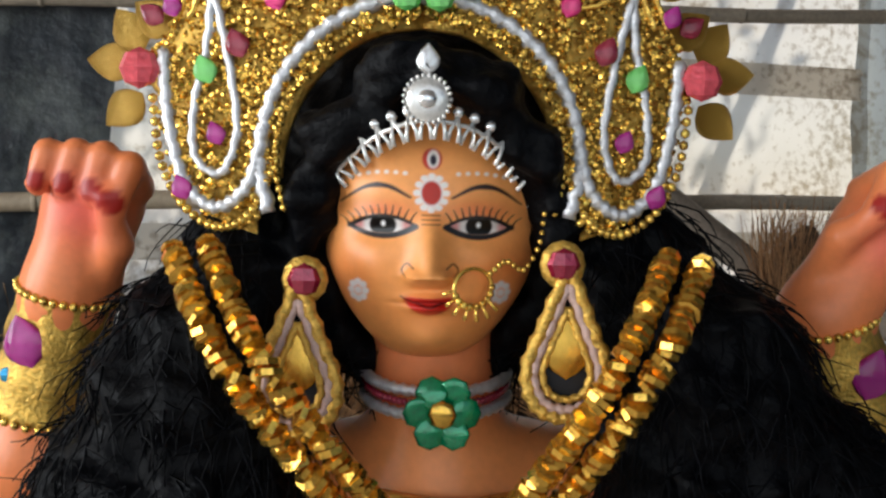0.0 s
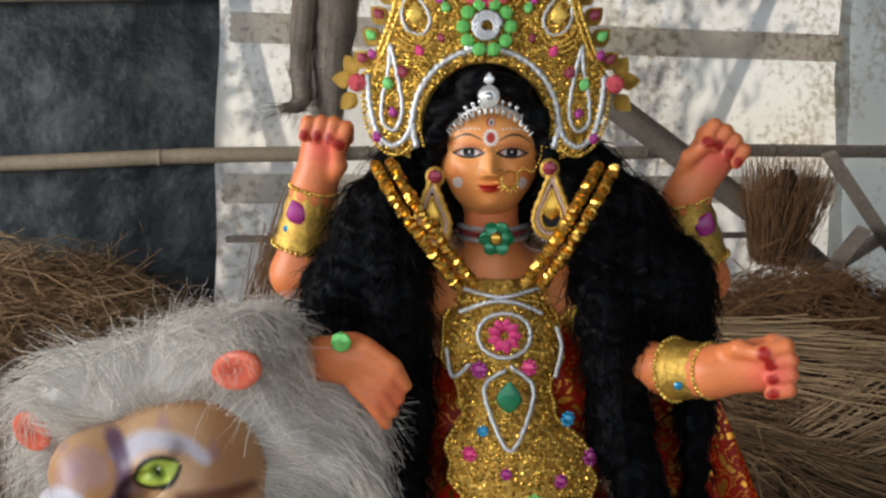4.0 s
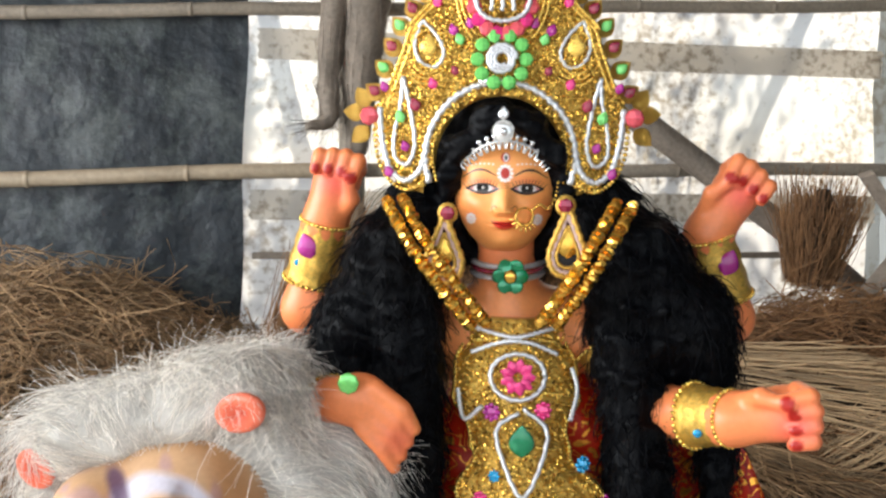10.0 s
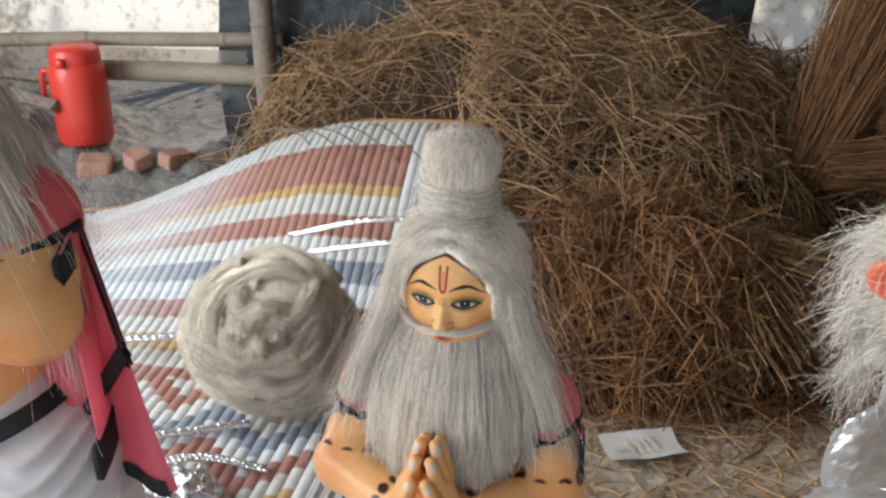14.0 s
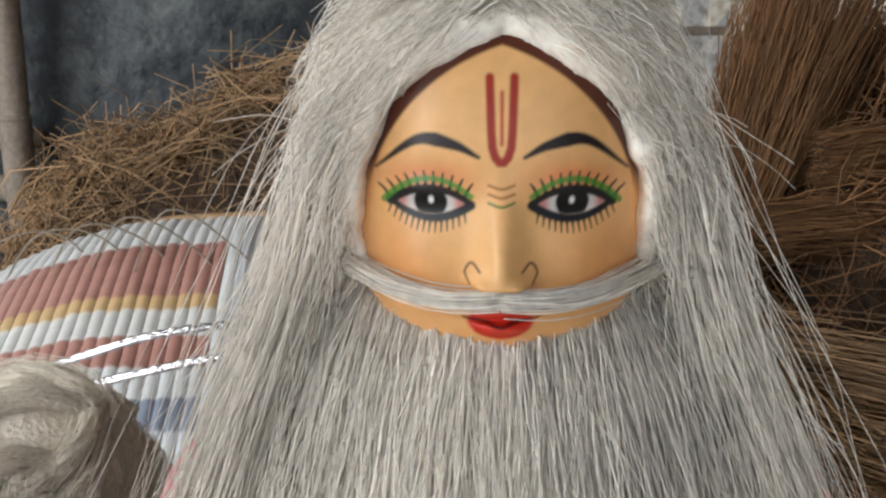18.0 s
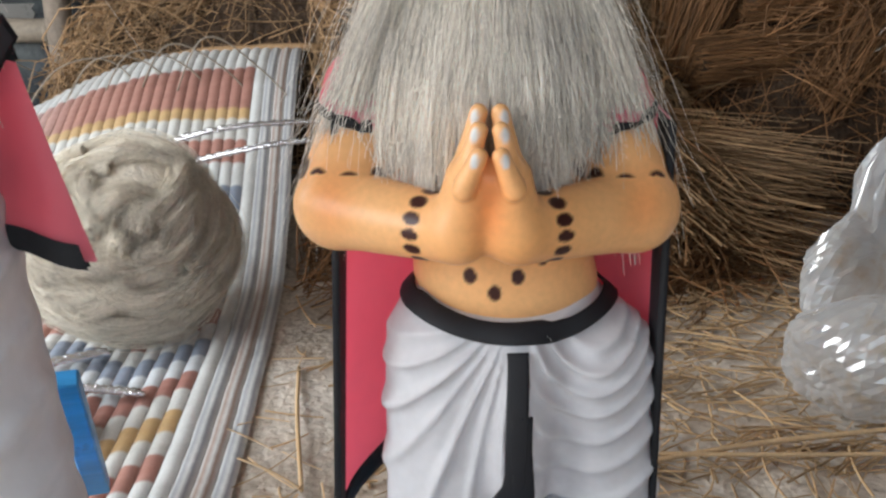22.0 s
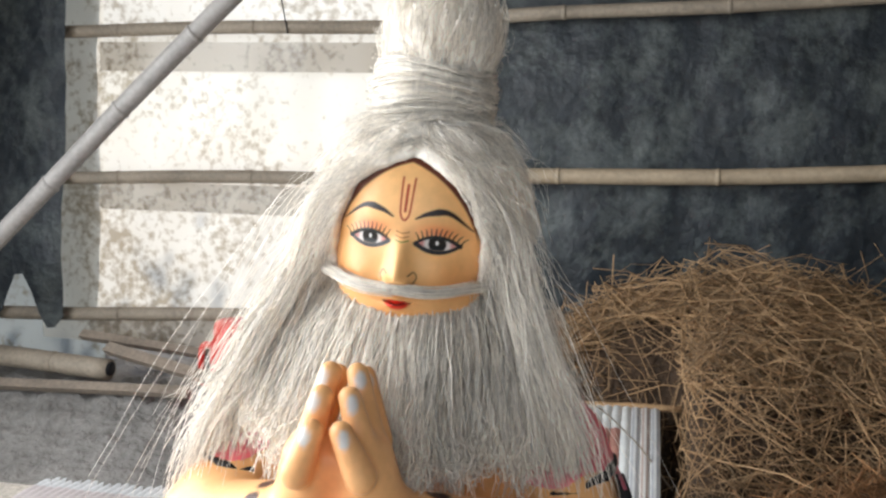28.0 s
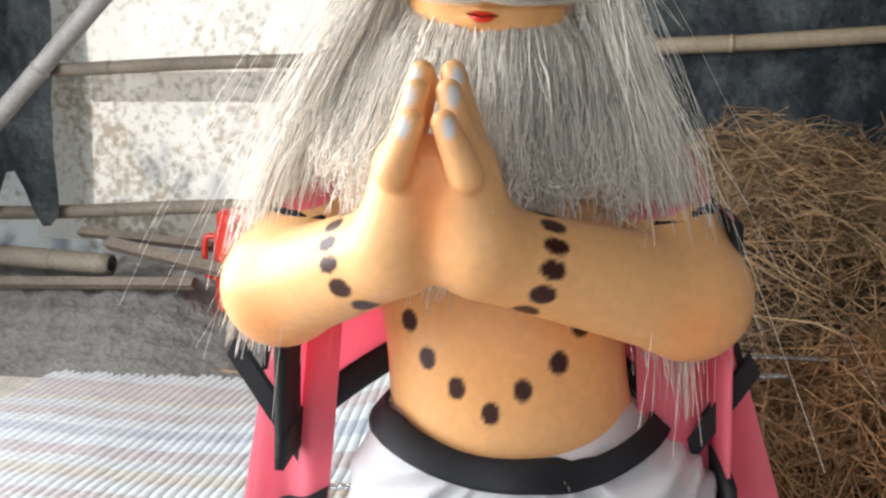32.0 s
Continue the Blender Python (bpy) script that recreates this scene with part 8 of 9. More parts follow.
lc = lay(lc, np.clip(bumps(v * np.array([1, 1, 0.3]), 90, 9) * 2, 0, 1), rgb("7c5238"), 0.3)
lc = lay(lc, stroke(v[:, 0], v[:, 2], [(0.44, 0.36), (0.505, 0.30), (0.50, 0.20), (0.46, 0.13)], 0.020, 0.008, 0.02) * (v[:, 1] < 0.52), rgb("5a2a20"), 0.85)
lc = lay(lc, stroke(v[:, 0], v[:, 2], [(0.47, 0.40), (0.545, 0.31), (0.535, 0.22)], 0.014, 0.008, 0.03), rgb("cfc6c2"), 0.8)
lc = lay(lc, step(0.20, 0.12, v[:, 2]), rgb("c4a498"), 0.7)
lb.add(v, f, lc)
for q in claws:
    lb.add(*ball(q, (0.0105, 0.014, 0.020), 10, 7, Euler((0.5, 0, 0)).to_matrix()), rgb("ece8e2"))
for ea, rad_ in ((np.array((-0.206, 0.372, 0.776)), (0.032, 0.012, 0.021)), (np.array((-0.425, 0.485, 0.692)), (0.026, 0.010, 0.024))):
    bv2, bf2 = ball((0, 0, 0), rad_, 18, 9)
    dish = np.exp(-((bv2[:, 0] / (0.6 * rad_[0])) ** 2) - (bv2[:, 2] / (0.6 * rad_[2])) ** 2) * (bv2[:, 1] > 0)
    tint_ = lay(np.broadcast_to(rgb("f07a5c"), bv2.shape), dish, rgb("c24a34"))
    bv2[:, 1] -= 0.012 * dish
    bv2 = bv2 @ TO + ea
    lb.add(bv2, bf2, tint_)
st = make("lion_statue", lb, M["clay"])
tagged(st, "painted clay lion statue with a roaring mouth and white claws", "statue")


def mane_field(P):
    d = soft(0.04, egg(P, (-0.20, 0.53, 0.68), (0.165, 0.110, 0.125)), capsule(P, (-0.145, 0.50, 0.62), (-0.115, 0.46, 0.34), 0.095, 0.030))
    d = soft(0.03, d, capsule(P, (-0.26, 0.46, 0.50), (-0.17, 0.45, 0.36), 0.055, 0.02))
    d = soft(0.025, d, capsule(P, (-0.375, 0.475, 0.735), (-0.20, 0.44, 0.775), 0.045, 0.050))
    d = soft(0.02, d, capsule(P, (-0.10, 0.47, 0.70), (-0.085, 0.46, 0.58), 0.05, 0.05))
    d = soft(0.02, d, capsule(P, (-0.415, 0.52, 0.71), (-0.410, 0.52, 0.60), 0.028, 0.020))
    d = soft(0.03, d, capsule(P, (-0.29, 0.455, 0.50), (-0.145, 0.435, 0.345), 0.042, 0.016))
    d = soft(0.02, d, capsule(P, (-0.225, 0.445, 0.755), (-0.105, 0.425, 0.660), 0.030, 0.036))
    Q = head_q(P)
    lock_ = np.sin(70 * P[:, 0] + 22 * P[:, 2] + 3 * np.sin(30 * P[:, 2])) * step(0.75, 0.62, P[:, 2])
    d = carve(0.012, d, egg(Q, (0.0, 0.095, -0.045), (0.106, 0.118, 0.112)))
    d = soft(0.015, d, capsule(P, (-0.150, 0.425, 0.60), (-0.172, 0.415, 0.47), 0.026, 0.030))
    return d + 0.004 * bumps(P, 60) + 0.003 * lock_


v, f = solid(mane_field, (-0.47, 0.30, 0.29), (0.0, 0.68, 0.86), 0.005)
mane = thing("lion_mane", "thick pale jute mane round the lion's head", "mane")
make("mane_mass", (v, f), M["mane"], mane)


def comb(p):
    """Away from the face near it, then downwards."""
    o = p - LC
    rad = o - (o @ LF)[:, None] * LF
    w = step(0.20, 0.11, np.linalg.norm(rad, axis=1))[:, None]
    return unit(rad) * (0.35 + 0.8 * w) - 0.5 * LF * w + np.array([0.0, -0.1, -1.0]) * (0.9 - 0.75 * w)


o_ = v - LC
near_face = (np.linalg.norm(o_ - (o_ @ LF)[:, None] * LF, axis=1) < 0.15) & (o_ @ LF > -0.03)
make("mane_hair", fur(v, f, 12000, comb, (0.05, 0.105), 0.00042, 0.0055, 8, keep=~near_face, n=8, wave=0.20, locks=420), M["mane"], mane)
make("face_ruff", fur(v, f, 4200, comb, (0.02, 0.050), 0.00042, 0.006, 18, keep=near_face, n=6, wave=0.25, locks=160), M["mane"], mane)
make("loose_hair", fur(v, f, 160, comb, (0.04, 0.08), 0.0003, 0.018, 9, keep=~near_face, n=7, wave=0.5), M["mane"], mane)
r_ = np.random.default_rng(12)
k = 2600
s_ = r_.uniform(0, 1, k)
root = np.stack([-0.315 + 0.20 * s_, 0.42 + 0.01 * s_, 0.485 - 0.045 * s_], 1) + r_.normal(size=(k, 3)) * np.array([0.04, 0.018, 0.03])
end = np.stack([-0.262 + 0.140 * s_, 0.425 + 0 * s_, 0.405 - 0.100 * s_], 1) + r_.normal(size=(k, 3)) * np.array([0.010, 0.010, 0.022])
make("chin_beard", strands(wisp(np.stack([root, 0.6 * root + 0.4 * end + np.array([-0.008, -0.012, 0]), end], 1), 9) + curl(r_, k, 9, 0.003), 0.00045, 0.4), M["mane"], mane)
tl = thing("lion_tail_tuft", "pale jute tail tuft behind the lion", "tail")
v, f = solid(lambda P: egg(P, (0.80, 0.80, 0.20), (0.12, 0.10, 0.13)) + 0.008 * bumps(P, 40), (0.66, 0.68, 0.05), (0.95, 0.92, 0.36), 0.008)
make("tuft_mass", (v, f), M["mane"], tl)
make("tuft_hair", fur(v, f, 900, lambda p: np.array([0.2, 0, -1.0]), (0.05, 0.10), 0.0008, 0.012, 14), M["mane"], tl)


# ---- elephant head under the paw ----
TUSKS = (((-0.087, -0.246, 0.1175), (-0.104, -0.268, 0.094)), ((-0.031, -0.246, 0.120), (-0.013, -0.262, 0.098)))


def elephant_ears(P):
    d = soft(0.02, egg(P, (0.036, -0.195, 0.146), (0.034, 0.009, 0.050)), capsule(P, (0.030, -0.195, 0.150), (0.058, -0.200, 0.094), 0.012, 0.009))
    d = soft(0.015, d, capsule(P, (0.030, -0.193, 0.165), (0.056, -0.190, 0.182), 0.014, 0.009))
    d = np.maximum(d, np.abs(P[:, 1] + 0.196 - 0.15 * (P[:, 0] - 0.036)) - 0.007)
    return np.minimum(d, egg(P, (-0.100, -0.186, 0.174), (0.024, 0.010, 0.044)))


def elephant_trunk(P):
    return soft(0.015, capsule(P, (-0.060, -0.246, 0.116), (-0.070, -0.256, 0.172), 0.026, 0.021), capsule(P, (-0.070, -0.256, 0.172), (-0.071, -0.243, 0.214), 0.021, 0.011))


def elephant_field(P):
    d = soft(0.03, egg(P, (-0.038, -0.202, 0.148), (0.054, 0.050, 0.062)), egg(P, (-0.046, -0.190, 0.196), (0.042, 0.036, 0.026)))
    d = soft(0.014, d, elephant_trunk(P))
    d = soft(0.008, d, egg(P, (-0.052, -0.240, 0.092), (0.027, 0.020, 0.016)))
    d = soft(0.006, d, elephant_ears(P))
    for a, b in TUSKS:
        d = soft(0.003, d, capsule(P, a, b, 0.0105, 0.006))
    return d


v, f = solid(elephant_field, (-0.15, -0.30, 0.055), (0.10, -0.11, 0.25), 0.0024)
x, y, z = v.T
ec = np.broadcast_to(rgb("86685c"), v.shape).copy()
ec = lay(ec, np.clip(bumps(v, 40, 2), 0, 1), rgb("9c8474"), 0.5)
ec = lay(ec, np.clip(0.5 - (elephant_ears(v) - 0.002) / 0.003, 0, 1), rgb("d83a40"))
front_ = step(-0.255, -0.264, y + 0.35 * np.abs(x + 0.066))
ec = lay(ec, np.clip(0.5 - (elephant_trunk(v) - 0.004) / 0.003, 0, 1) * front_, rgb("cf3a40"))
ec = lay(ec, np.clip(0.5 - (egg(v, (-0.052, -0.240, 0.092), (0.027, 0.020, 0.016)) - 0.001) / 0.003, 0, 1) * (z < 0.104), rgb("b82c34"))
for a, b in TUSKS:
    ec = lay(ec, np.clip(1 - capsule(v, a, b, 0.0105, 0.006) / 0.0015, 0, 1), rgb("efece6"))
ec = lay(ec, oval(x, z, (-0.0234, 0.1746), (0.0090, 0.0080), 0.003) * (y < -0.20), rgb("0e0c0c"))
ec = lay(ec, oval(x, z, (-0.0225, 0.176), (0.0060, 0.0042), 0.002) * (y < -0.20), rgb("f0ede8"))
ec = lay(ec, oval(x, z, (-0.0230, 0.1745), (0.0036, 0.0036), 0.002) * (y < -0.20), rgb("0c0a0a"))
ink = rgb("1a1412")
for q in range(4):
    ec = lay(ec, stroke(x, z, [(-0.010 + 0.005 * q, 0.160), (-0.004 + 0.005 * q, 0.122)], 0.0009, 0.0007, 0.0016) * (y < -0.19), ink)
    if q < 3:
        ec = lay(ec, stroke(x, z, [(-0.008, 0.136 + 0.008 * q), (0.010, 0.142 + 0.008 * q)], 0.0008, 0.0007, 0.0016) * (y < -0.19), ink)
        ec = lay(ec, stroke(x, z, [(-0.031 + 0.006 * q, 0.186), (-0.033 + 0.007 * q, 0.192)], 0.0008, 0.0006, 0.0016) * (y < -0.19), ink)
for dz in (0.0, 0.006):
    ec = lay(ec, stroke(x, z, [(-0.034, 0.134 + dz), (-0.024, 0.138 + dz), (-0.018, 0.128 + dz)], 0.0009, 0.0007, 0.0016) * (y < -0.19), ink)
ec = lay(ec, stroke(x, z, [(-0.046, 0.210), (-0.036, 0.203), (-0.044, 0.192), (-0.055, 0.199), (-0.046, 0.210)], 0.0012, 0.0012, 0.002) * (y < -0.18), ink)
st = make("elephant_head_statue", Build().add(v, f, ec), M["clay"])
st.matrix_basis = GODDESS
tagged(st, "small painted clay elephant head with red ears and white tusks", "statue")


# ---- blue plank bases ----
def plank(parent, length, width, thick, center, seed, name="plank", turn=0.0):
    """A hand-sawn plank with chipped ends."""
    r = np.random.default_rng(seed)
    nx, ny = 26, 8
    U, V = np.meshgrid(np.linspace(-0.5, 0.5, nx), np.linspace(-0.5, 0.5, ny))
    chip = 1 + 0.012 * r.normal(size=(ny, 1)) * (np.abs(U) > 0.49)
    top = np.stack([U * length * chip, V * width + 0.0012 * np.sin(U * 40), thick / 2 + 0.0012 * bumps(np.stack([U * 9, V * 7, 0 * U + seed], -1), 2) - 0.0025 * (np.abs(V) > 0.49) - 0.002 * (np.abs(U) > 0.49)], -1)
    bot = top * np.array([1, 1, 0]) - np.array([0, 0, thick / 2])
    m = nx * ny
    f = np.concatenate([grid_faces(nx, ny), grid_faces(nx, ny)[:, ::-1] + m])
    rim = np.concatenate([np.arange(nx), np.arange(1, ny) * nx + nx - 1, np.arange(nx - 2, -1, -1) + nx * (ny - 1), np.arange(ny - 2, 0, -1) * nx])
    r2 = np.roll(rim, -1)
    f = np.concatenate([f, np.stack([rim, rim + m, r2 + m, r2], 1)])
    ob = make(name, (np.concatenate([top.reshape(-1, 3), bot.reshape(-1, 3)]), f), M["blue"], parent, smooth=False)
    ob.matrix_basis = pose(*center, 0, 0, turn)
    return ob


base = thing("statue_stand", "sky-blue painted plank base on short feet", "statue base", pose(0.165, 0.40, 0.0, 0, 0, -5.5), "plank bases")
for yy, ln, cx, w, zz in ((-0.125, 0.635, 0.012, 0.062, 0.060), (-0.045, 0.57, -0.01, 0.075, 0.062), (0.045, 0.56, 0.0, 0.075, 0.060), (0.13, 0.56, 0.0, 0.07, 0.060), (0.21, 0.56, 0.0, 0.07, 0.060), (0.30, 0.56, 0.0, 0.08, 0.060)):
    plank(base, ln, w, 0.032, (cx, yy, zz), int(yy * 100) + 50)
for cx in (-0.205, 0.190):
    plank(base, 0.05, 0.46, 0.044, (cx, 0.10, 0.022), 7, "foot_batten")
base = thing("statue_stand", "small sky-blue painted board base with a back batten", "statue base", pose(-0.80, 0.44, 0.0, 0, 0, -3), "plank bases")
plank(base, 0.345, 0.215, 0.026, (-0.012, -0.02, 0.014), 3)
plank(base, 0.370, 0.055, 0.022, (0.0, 0.122, 0.010), 4, "back_batten")
base = thing("statue_stand", "larger sky-blue painted board base with daubed paint", "statue base", pose(-1.375, 0.45, 0.0, 0, 0, 2), "plank bases")
plank(base, 0.415, 0.165, 0.030, (0.0, 0.0, 0.040), 6)
plank(base, 0.440, 0.060, 0.030, (0.0, 0.125, 0.046), 8, "back_batten")
plank(base, 0.430, 0.060, 0.024, (0.012, -0.118, 0.012), 9, "front_batten")
for cx in (-0.15, 0.15):
    plank(base, 0.04, 0.30, 0.026, (cx, 0.0, 0.013), 10, "foot_batten")
prop = make("prop_stick", box((0.026, 0.02, 0.24), (0, 0, 0), 0.002), M["blue"], base, smooth=False)
prop.matrix_basis = pose(0.135, 0.175, 0.14, 32, 0, 10)


# ---- sleeping mat ----
def mat_z(x, y):
    """The mat lies flat in front and climbs the straw at the back."""
    return floor_z(x, np.minimum(y, 2.0)) + 0.006 + 0.34 * step(1.30, 2.15, y) * step(-2.35, -1.35, x)


mat_thing = thing("sleeping_mat", "woven plastic mat with faded red, blue and ochre bands, its daylit left painted paler", "mat")
N_STRIP = 72
x_left, x_right = -2.92, -1.125
pal = [rgb(h) for h in ("cfd0ce", "a87a6e", "cac9c4", "bf9f72", "d0d0cc", "a4766c", "cdd2d6", "868f9e")]
for i in range(N_STRIP):
    u = (i + 0.5) / N_STRIP
    w = (x_right - x_left) / N_STRIP
    xs = x_left + (x_right - x_left) * u
    n = 241
    yy = np.linspace(0.69 + 0.004 * np.sin(i * 1.7), 2.13 + 0.004 * np.sin(i * 2.3), n)
    across = np.linspace(-0.5, 0.5, 5)
    YY, AA = np.meshgrid(yy, across, indexing="ij")
    XX = xs + AA * w * 0.96 + 0.012 * np.sin(YY * 2.1) + 0.05 * (YY - 0.69) * 0.2
    ZZ = mat_z(XX, YY) + 0.0048 * (1 - (2 * np.abs(AA)) ** 2.6) * (0.35 + 0.65 * np.sqrt(np.abs(np.sin(np.pi * YY / 0.024))))
    right = N_STRIP - 1 - i
    zig = np.round(4 * np.abs(((i / 4.5) % 2) - 1)) / 4
    q = (yy - 0.69) / 1.44 * 24 + 1.6 * zig * (yy < 1.25)
    idx = (np.floor(q).astype(int)) % len(pal)
    col = np.stack([pal[k] for k in idx])
    if right < 4:
        col = np.broadcast_to(pal[0], (n, 3))
    back = yy > 2.0
    col = np.where(back[:, None], pal[0], col)
    band_ = (yy > 1.86) & (yy < 1.98) & (right > 3)
    col = np.where(band_[:, None], pal[1], col)
    col = col + (rgb("d6dade") - col) * 0.62 * float(step(-1.60, -1.95, np.array(xs)))  # left half paler: daylight from the open side put into the colour
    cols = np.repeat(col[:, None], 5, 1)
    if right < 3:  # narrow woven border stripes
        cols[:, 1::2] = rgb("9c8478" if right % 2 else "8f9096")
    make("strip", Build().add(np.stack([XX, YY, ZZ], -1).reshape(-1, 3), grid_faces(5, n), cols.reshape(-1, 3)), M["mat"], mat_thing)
make("back_hem", tube(np.stack([np.linspace(x_left, x_right + 0.06, 40), np.full(40, 2.135), mat_z(np.linspace(x_left, x_right, 40), np.full(40, 2.135)) + 0.004], 1), 0.009, 8), M["straw"], mat_thing, "frayed brown hem")


# ---- tow bundle, tinsel, bag, papers, jug, logs ----
ob = thing("jute_tow_bundle", "coiled bundle of raw pale jute tow on the mat", "jute bundle")
TC, TR = np.array([-1.34, 1.22, 0.160]), np.array([0.160, 0.140, 0.145])
r_ = np.random.default_rng(17)
make("tow_mass", ball(TC, TR * np.array([1.0, 1.0, 1.08]), 24, 14), M["wool"], ob)
for i in range(34):
    ph = np.linspace(0, r_.uniform(2.4, 4.8), 34) + r_.uniform(0, 6.28)
    po = 0.18 + 0.047 * i + 0.10 * np.sin(ph * 1.3 + i)
    ax_ = unit(np.array([0.15, -0.75, 0.55]) + r_.normal(size=3) * 0.16)
    e1_ = unit(np.cross(ax_, (0.2, 0.1, 1.0)))
    e2_ = np.cross(ax_, e1_)
    c0 = np.cos(po)[:, None] * ax_ + np.sin(po)[:, None] * (np.cos(ph)[:, None] * e1_ + np.sin(ph)[:, None] * e2_)
    p0 = TC + TR * c0 * (1.0 + 0.08 * np.sin(ph * 2.1 + i))[:, None]
    p0[:, 2] = np.maximum(p0[:, 2], 0.03)
    rad = (0.008 + 0.012 * r_.uniform()) * (0.55 + 0.45 * np.sin(np.linspace(0.15, 2.95, 34)))
    make("hank", tube(p0, rad, 10, up=(0.1, 1, 0.2)), M["wool"], ob)
    k = 170
    nd = unit(np.cross(np.gradient(p0, axis=0)[None], r_.normal(size=(k, 1, 3))))
    q = p0[None] + nd * (rad[None, :, None] * r_.uniform(0.95, 1.35, (k, 1, 1))) + np.cumsum(r_.normal(size=(k, 34, 3)), 1) * 0.0011
    tagged(make("tow_fibre", strands(q[:, ::2], 0.0005, 0.8), M["wool"], ob), kind="stuff")

for pts in ([(-1.45, 1.62, 0.20), (-1.25, 1.60, 0.26), (-1.02, 1.62, 0.27), (-0.78, 1.66, 0.26)], [(-1.40, 1.57, 0.18), (-1.15, 1.54, 0.24), (-0.95, 1.56, 0.25)], [(-1.85, 1.30, 0.05), (-1.6, 1.36, 0.06), (-1.4, 1.50, 0.14)], [(-1.75, 0.98, 0.015), (-1.55, 1.02, 0.02), (-1.36, 1.10, 0.02)], [(-1.55, 0.90, 0.015), (-1.42, 0.96, 0.03), (-1.28, 0.97, 0.015)]):
    tn = thing("tinsel_cord", "length of silver tinsel cord on the mat", "tinsel", group="tinsel cords")
    cord(tn, "strand", pts, 0.0055, M["foil"], 90)
    cord(tn, "strand", [(a + 0.01, b - 0.012, c + 0.002) for a, b, c in pts], 0.0045, M["foil"], 90)
v, f = solid(lambda P: egg(P, (-1.40, 0.86, 0.03), (0.07, 0.05, 0.035)) + 0.010 * bumps(P, 90) + 0.006 * bumps(P, 160, 2), (-1.50, 0.78, 0.0), (-1.30, 0.94, 0.09), 0.005)
tagged(make("foil_scrap", (v, f), M["foil"], smooth=False), "crumpled silver foil scrap on the mat", "foil")


def crumpled_bag(c, r, seed, ends):
    """A slack plastic bag: sharp random creases over a lying pillow, gathered at the knotted ends."""
    g5 = np.random.default_rng(seed)
    nu, nv = 64, 34
    A, B = np.meshgrid(np.linspace(0, 2 * np.pi, nu, endpoint=False), np.linspace(-np.pi / 2 + 0.03, np.pi / 2 - 0.03, nv))
    n = np.stack([np.cos(A) * np.cos(B), np.sin(A) * np.cos(B), np.sin(B)], -1)
    k = np.ones(A.shape)
    for _ in range(34):
        d = unit(g5.normal(size=3))
        k = k - 0.085 * np.abs(n @ d - g5.uniform(-0.5, 0.5)) ** 0.8 * g5.uniform(-0.3, 1.0)
    for d in ends:
        k = k + 0.55 * np.clip((n @ unit(np.array(d, float)) - 0.70) / 0.30, 0, 1) ** 1.5 * (0.8 + 0.2 * np.cos(A * 9))
    k = k / k.mean() + 0.011 * g5.normal(size=k.shape)
    k = k + 0.03 * (np.abs(np.sin(A * 5.5 + 1.6 * np.sin(B * 3))) + 0.6 * np.abs(np.sin(A * 9 - 4 * B))) * np.cos(B)
    v = np.asarray(c) + n * k[..., None] * np.asarray(r)
    v[..., 2] = np.maximum(v[..., 2], 0.005 + 0.003 * g5.uniform(size=k.shape))
    f = [t for q in grid_faces(nu, nv, wrap_u=True).tolist() for t in ((q[0], q[1], q[2]), (q[0], q[2], q[3]))]
    return v.reshape(-1, 3), f + [tuple(range(nu))[::-1], tuple(range(nu * (nv - 1), nu * nv))]


bag = thing("plastic_bag", "crumpled clear plastic bag lying in the straw", "plastic bag")
make("bag_body", crumpled_bag((-0.235, 0.875, 0.085), (0.150, 0.110, 0.098), 8, [(1, -0.6, -0.3)]), M["bag"], bag, smooth=False)
make("bag_neck", crumpled_bag((-0.205, 0.985, 0.175), (0.095, 0.055, 0.100), 9, [(0.2, 0, 1)]), M["bag"], bag, "gathered upper end of the bag", smooth=False)


def sheet_scrap(name, cx, cy, w, h, turn, label, seed, bend=0.02):
    U, V = np.meshgrid(np.linspace(-0.5, 0.5, 18), np.linspace(-0.5, 0.5, 12))
    p = np.stack([U * w, V * h, 0.006 + bend * np.abs(V) ** 1.5 + 0.006 * bumps(np.stack([U * w, V * h, 0 * U + seed], -1), 30)], -1).reshape(-1, 3)
    q = p - np.array([0, 0, 0.0012])
    m = len(p)
    ob = make(name, (np.concatenate([p, q]), np.concatenate([grid_faces(18, 12), grid_faces(18, 12)[:, ::-1] + m])), M["paper"])
    ob.matrix_basis = pose(cx, cy, 0.004, 0, 0, turn)
    return tagged(ob, label, "paper")


pp = sheet_scrap("paper_scrap", -0.60, 1.165, 0.15, 0.085, 22, "crumpled white printed paper wrapper on the floor", 1, 0.03)
for i in range(5):
    bar = make("print_bar", box((0.006 if i else 0.04, 0.05 if i else 0.006, 0.0008), (-0.04 + 0.016 * i, 0.0, 0.0)), M["wool"], pp, "faint printed bar", False)
    bar.matrix_basis = pose(0, 0, 0.0125)
sheet_scrap("paper_scrap", -0.215, 0.625, 0.10, 0.06, -10, "small torn white paper scrap by the lion's paw", 2)

sp = spline([(-0.343, 0.530, 0.008), (-0.40, 0.455, 0.009), (-0.47, 0.375, 0.010), (-0.56, 0.27, 0.010)], 20)
stick = thing("rusty_rod", "rust-brown iron rod with a red-painted tip", "rod")
make("rod", tube(sp[2:], 0.0085 * (1 + 0.12 * np.sin(np.arange(18) * 1.7)), 10), M["rust"], stick)
make("painted_tip", tube(sp[:4], (0.005, 0.0075, 0.009, 0.0092), 10), M["red_plastic"], stick, "red-painted tip")

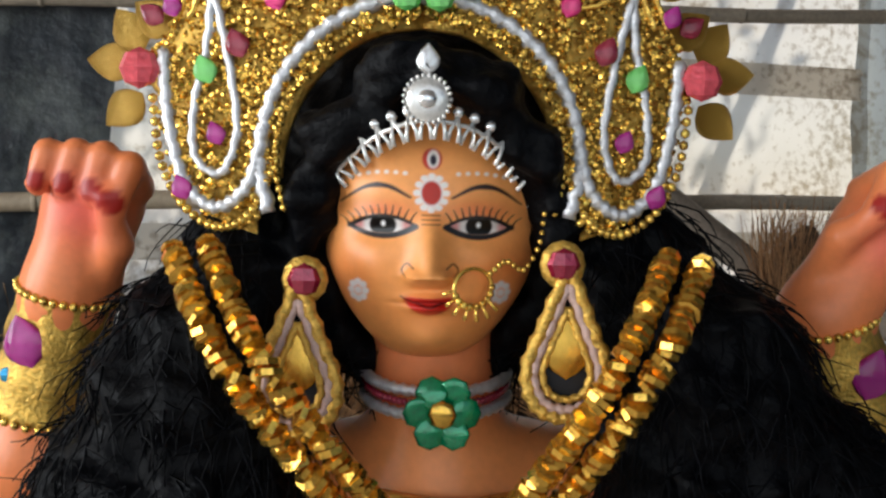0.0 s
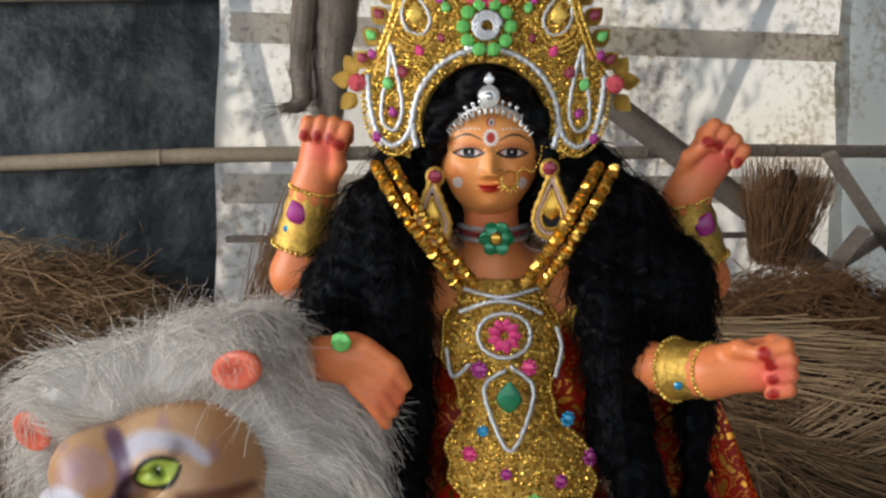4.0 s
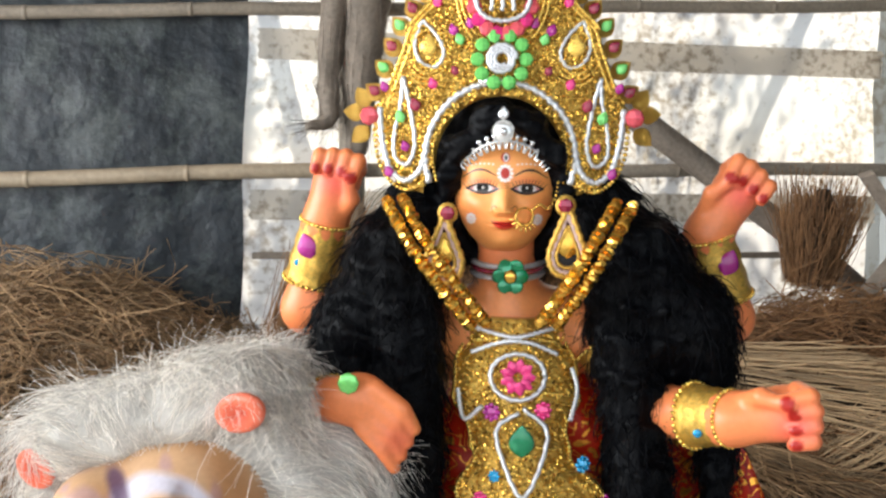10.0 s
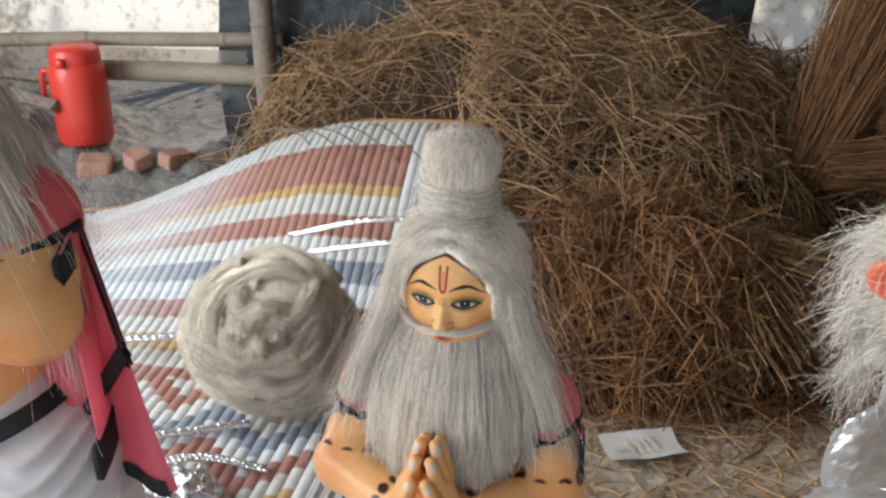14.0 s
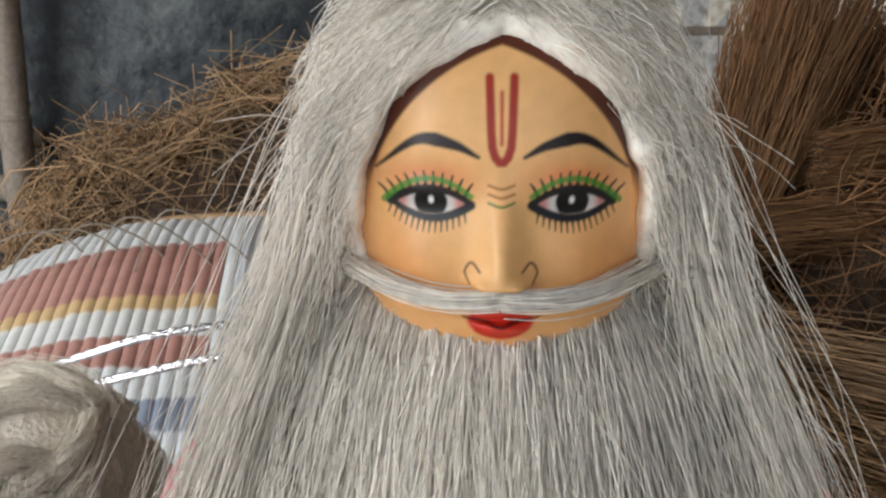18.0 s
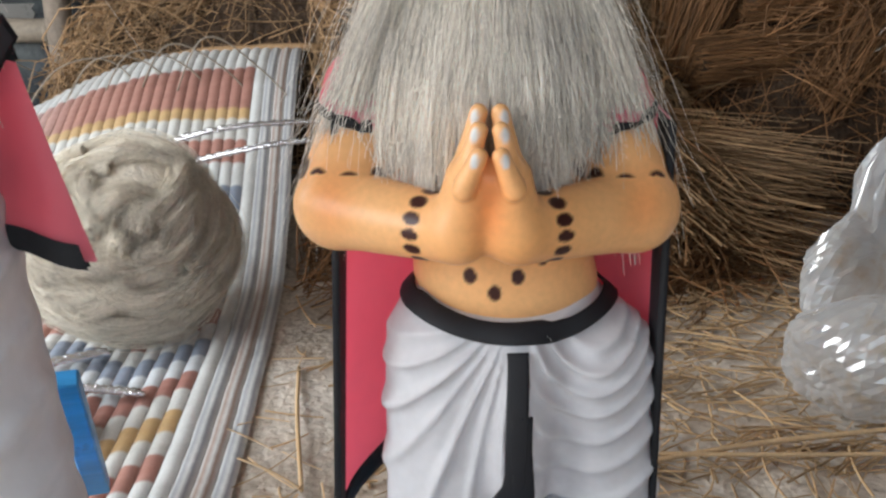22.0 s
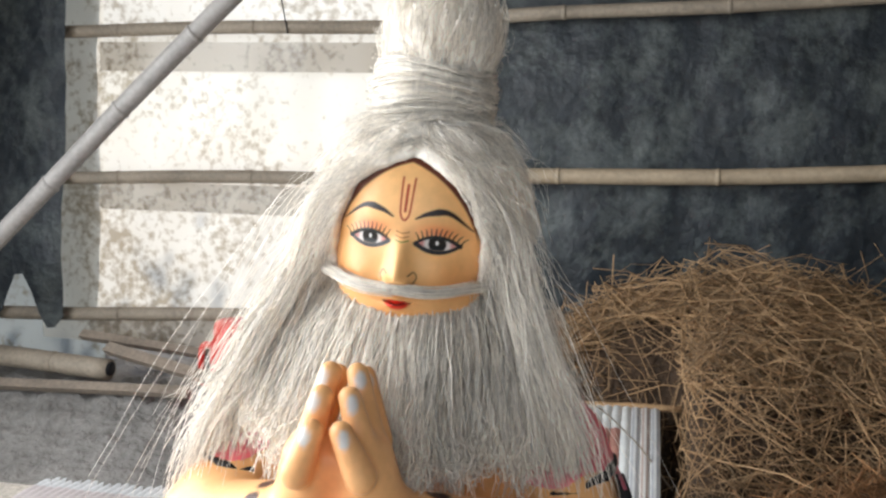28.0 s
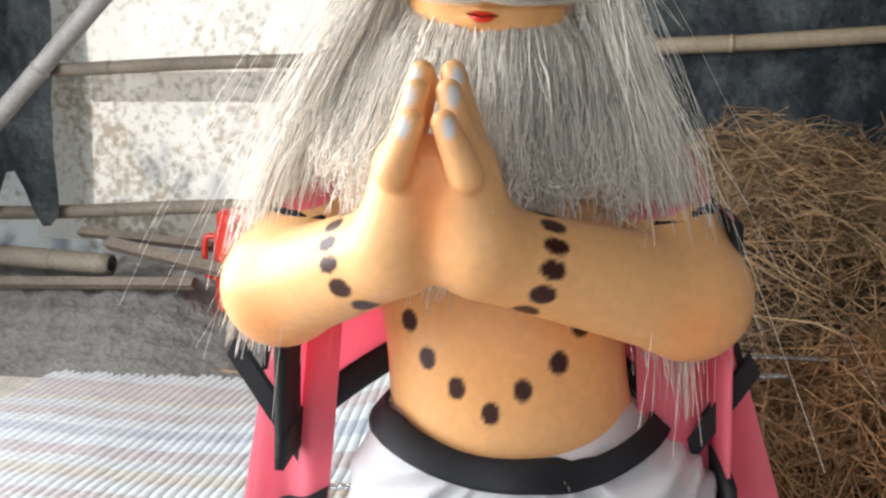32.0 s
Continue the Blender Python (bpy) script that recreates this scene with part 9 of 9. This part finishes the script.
jug = thing("water_jug", "red plastic insulated jug with a side handle", "jug", pose(-2.49, 2.50, float(floor_z(-2.49, 2.50)), 0, 0, 0))
prof = [(0.0, 0.0), (0.085, 0.0), (0.092, 0.01), (0.094, 0.12), (0.094, 0.22), (0.090, 0.255), (0.080, 0.275)]
a = np.linspace(0, 2 * np.pi, 28, endpoint=False)
lathe = lambda pr: (np.stack([np.outer([p[0] for p in pr], np.cos(a)), np.outer([p[0] for p in pr], np.sin(a)), np.repeat(np.array([p[1] for p in pr])[:, None], 28, 1)], -1).reshape(-1, 3), grid_faces(28, len(pr), wrap_u=True))  # noqa: E731
make("body", lathe(prof), M["red_plastic"], jug)
make("lid", lathe([(0.081, 0.272), (0.084, 0.280), (0.082, 0.315), (0.070, 0.328), (0.0, 0.330)]), M["red_plastic"], jug)
make("spout", box((0.03, 0.04, 0.03), (0.0, -0.085, 0.285), 0.006), M["red_plastic"], jug)
make("handle", tube(spline([(-0.085, 0, 0.235), (-0.125, 0, 0.235), (-0.135, 0, 0.19), (-0.130, 0, 0.11), (-0.085, 0, 0.10)], 22), 0.011, 8), M["red_plastic"], jug)

for cx, cy, sz, tn in ((-2.37, 2.33, (0.11, 0.08, 0.06), 20), (-2.23, 2.36, (0.09, 0.07, 0.05), -35), (-2.12, 2.40, (0.10, 0.06, 0.05), 65)):
    v, f = box((1, 1, 1), (0, 0, 0), 0.12, 2)
    v = v * np.array(sz) + 0.006 * np.stack([bumps(v * 3, 2, 1), bumps(v * 3, 2, 2), bumps(v * 3, 2, 3)], 1)
    ob = make("brick_piece", (v, f), M["brick"], smooth=False)
    ob.matrix_basis = pose(cx, cy, float(floor_z(cx, cy)) + sz[2] * 0.45, 8, 5, tn)
    tagged(ob, "broken dusty brick lump on the dirt bank", "brick", "brick lumps")

bamboo("bamboo_log", (-3.75, 2.50, 0.275), (-2.93, 2.44, 0.262), 0.036, "cut grey bamboo log lying on the dirt", M["rail"], gap=0.4, group="logs")
# solid black disc stands in for the shade inside the bamboo
make("bore_shade_disc", tube([(-2.932, 2.4402, 0.262), (-2.924, 2.4395, 0.262)], 0.024, 14), M["black"], bpy.data.objects["bamboo_log"], "black disc painted as the shade inside the hollow end")
for a_, b2, sz in (((-2.94, 2.45, 0.33), (-2.52, 2.40, 0.26), 0.034), ((-3.35, 2.36, 0.20), (-2.62, 2.40, 0.215), 0.030), ((-3.1, 2.55, 0.35), (-2.45, 2.54, 0.30), 0.028)):
    tagged(make("wood_billet", tube(np.linspace(a_, b2, 6), sz, 4, flat=0.7), M["greywood"], smooth=False), "split grey firewood billet on the dirt", "firewood", "billets")
wires = np.random.default_rng(4)
for i in range(5):
    c0 = np.array([-1.62 + 0.09 * i, 2.05 - 0.03 * i, 0.30])
    tagged(make("bent_wire", tube(spline([c0 + np.array([-0.16, 0, -0.08]), c0 + np.array([-0.06, -0.03, 0.02 + 0.02 * i]), c0 + np.array([0.06, -0.02, 0.03]), c0 + np.array([0.17, -0.05, -0.09])], 24), 0.002, 6), M["rail"]), "bent pale strip arching over the straw", "strip", "bent strips")
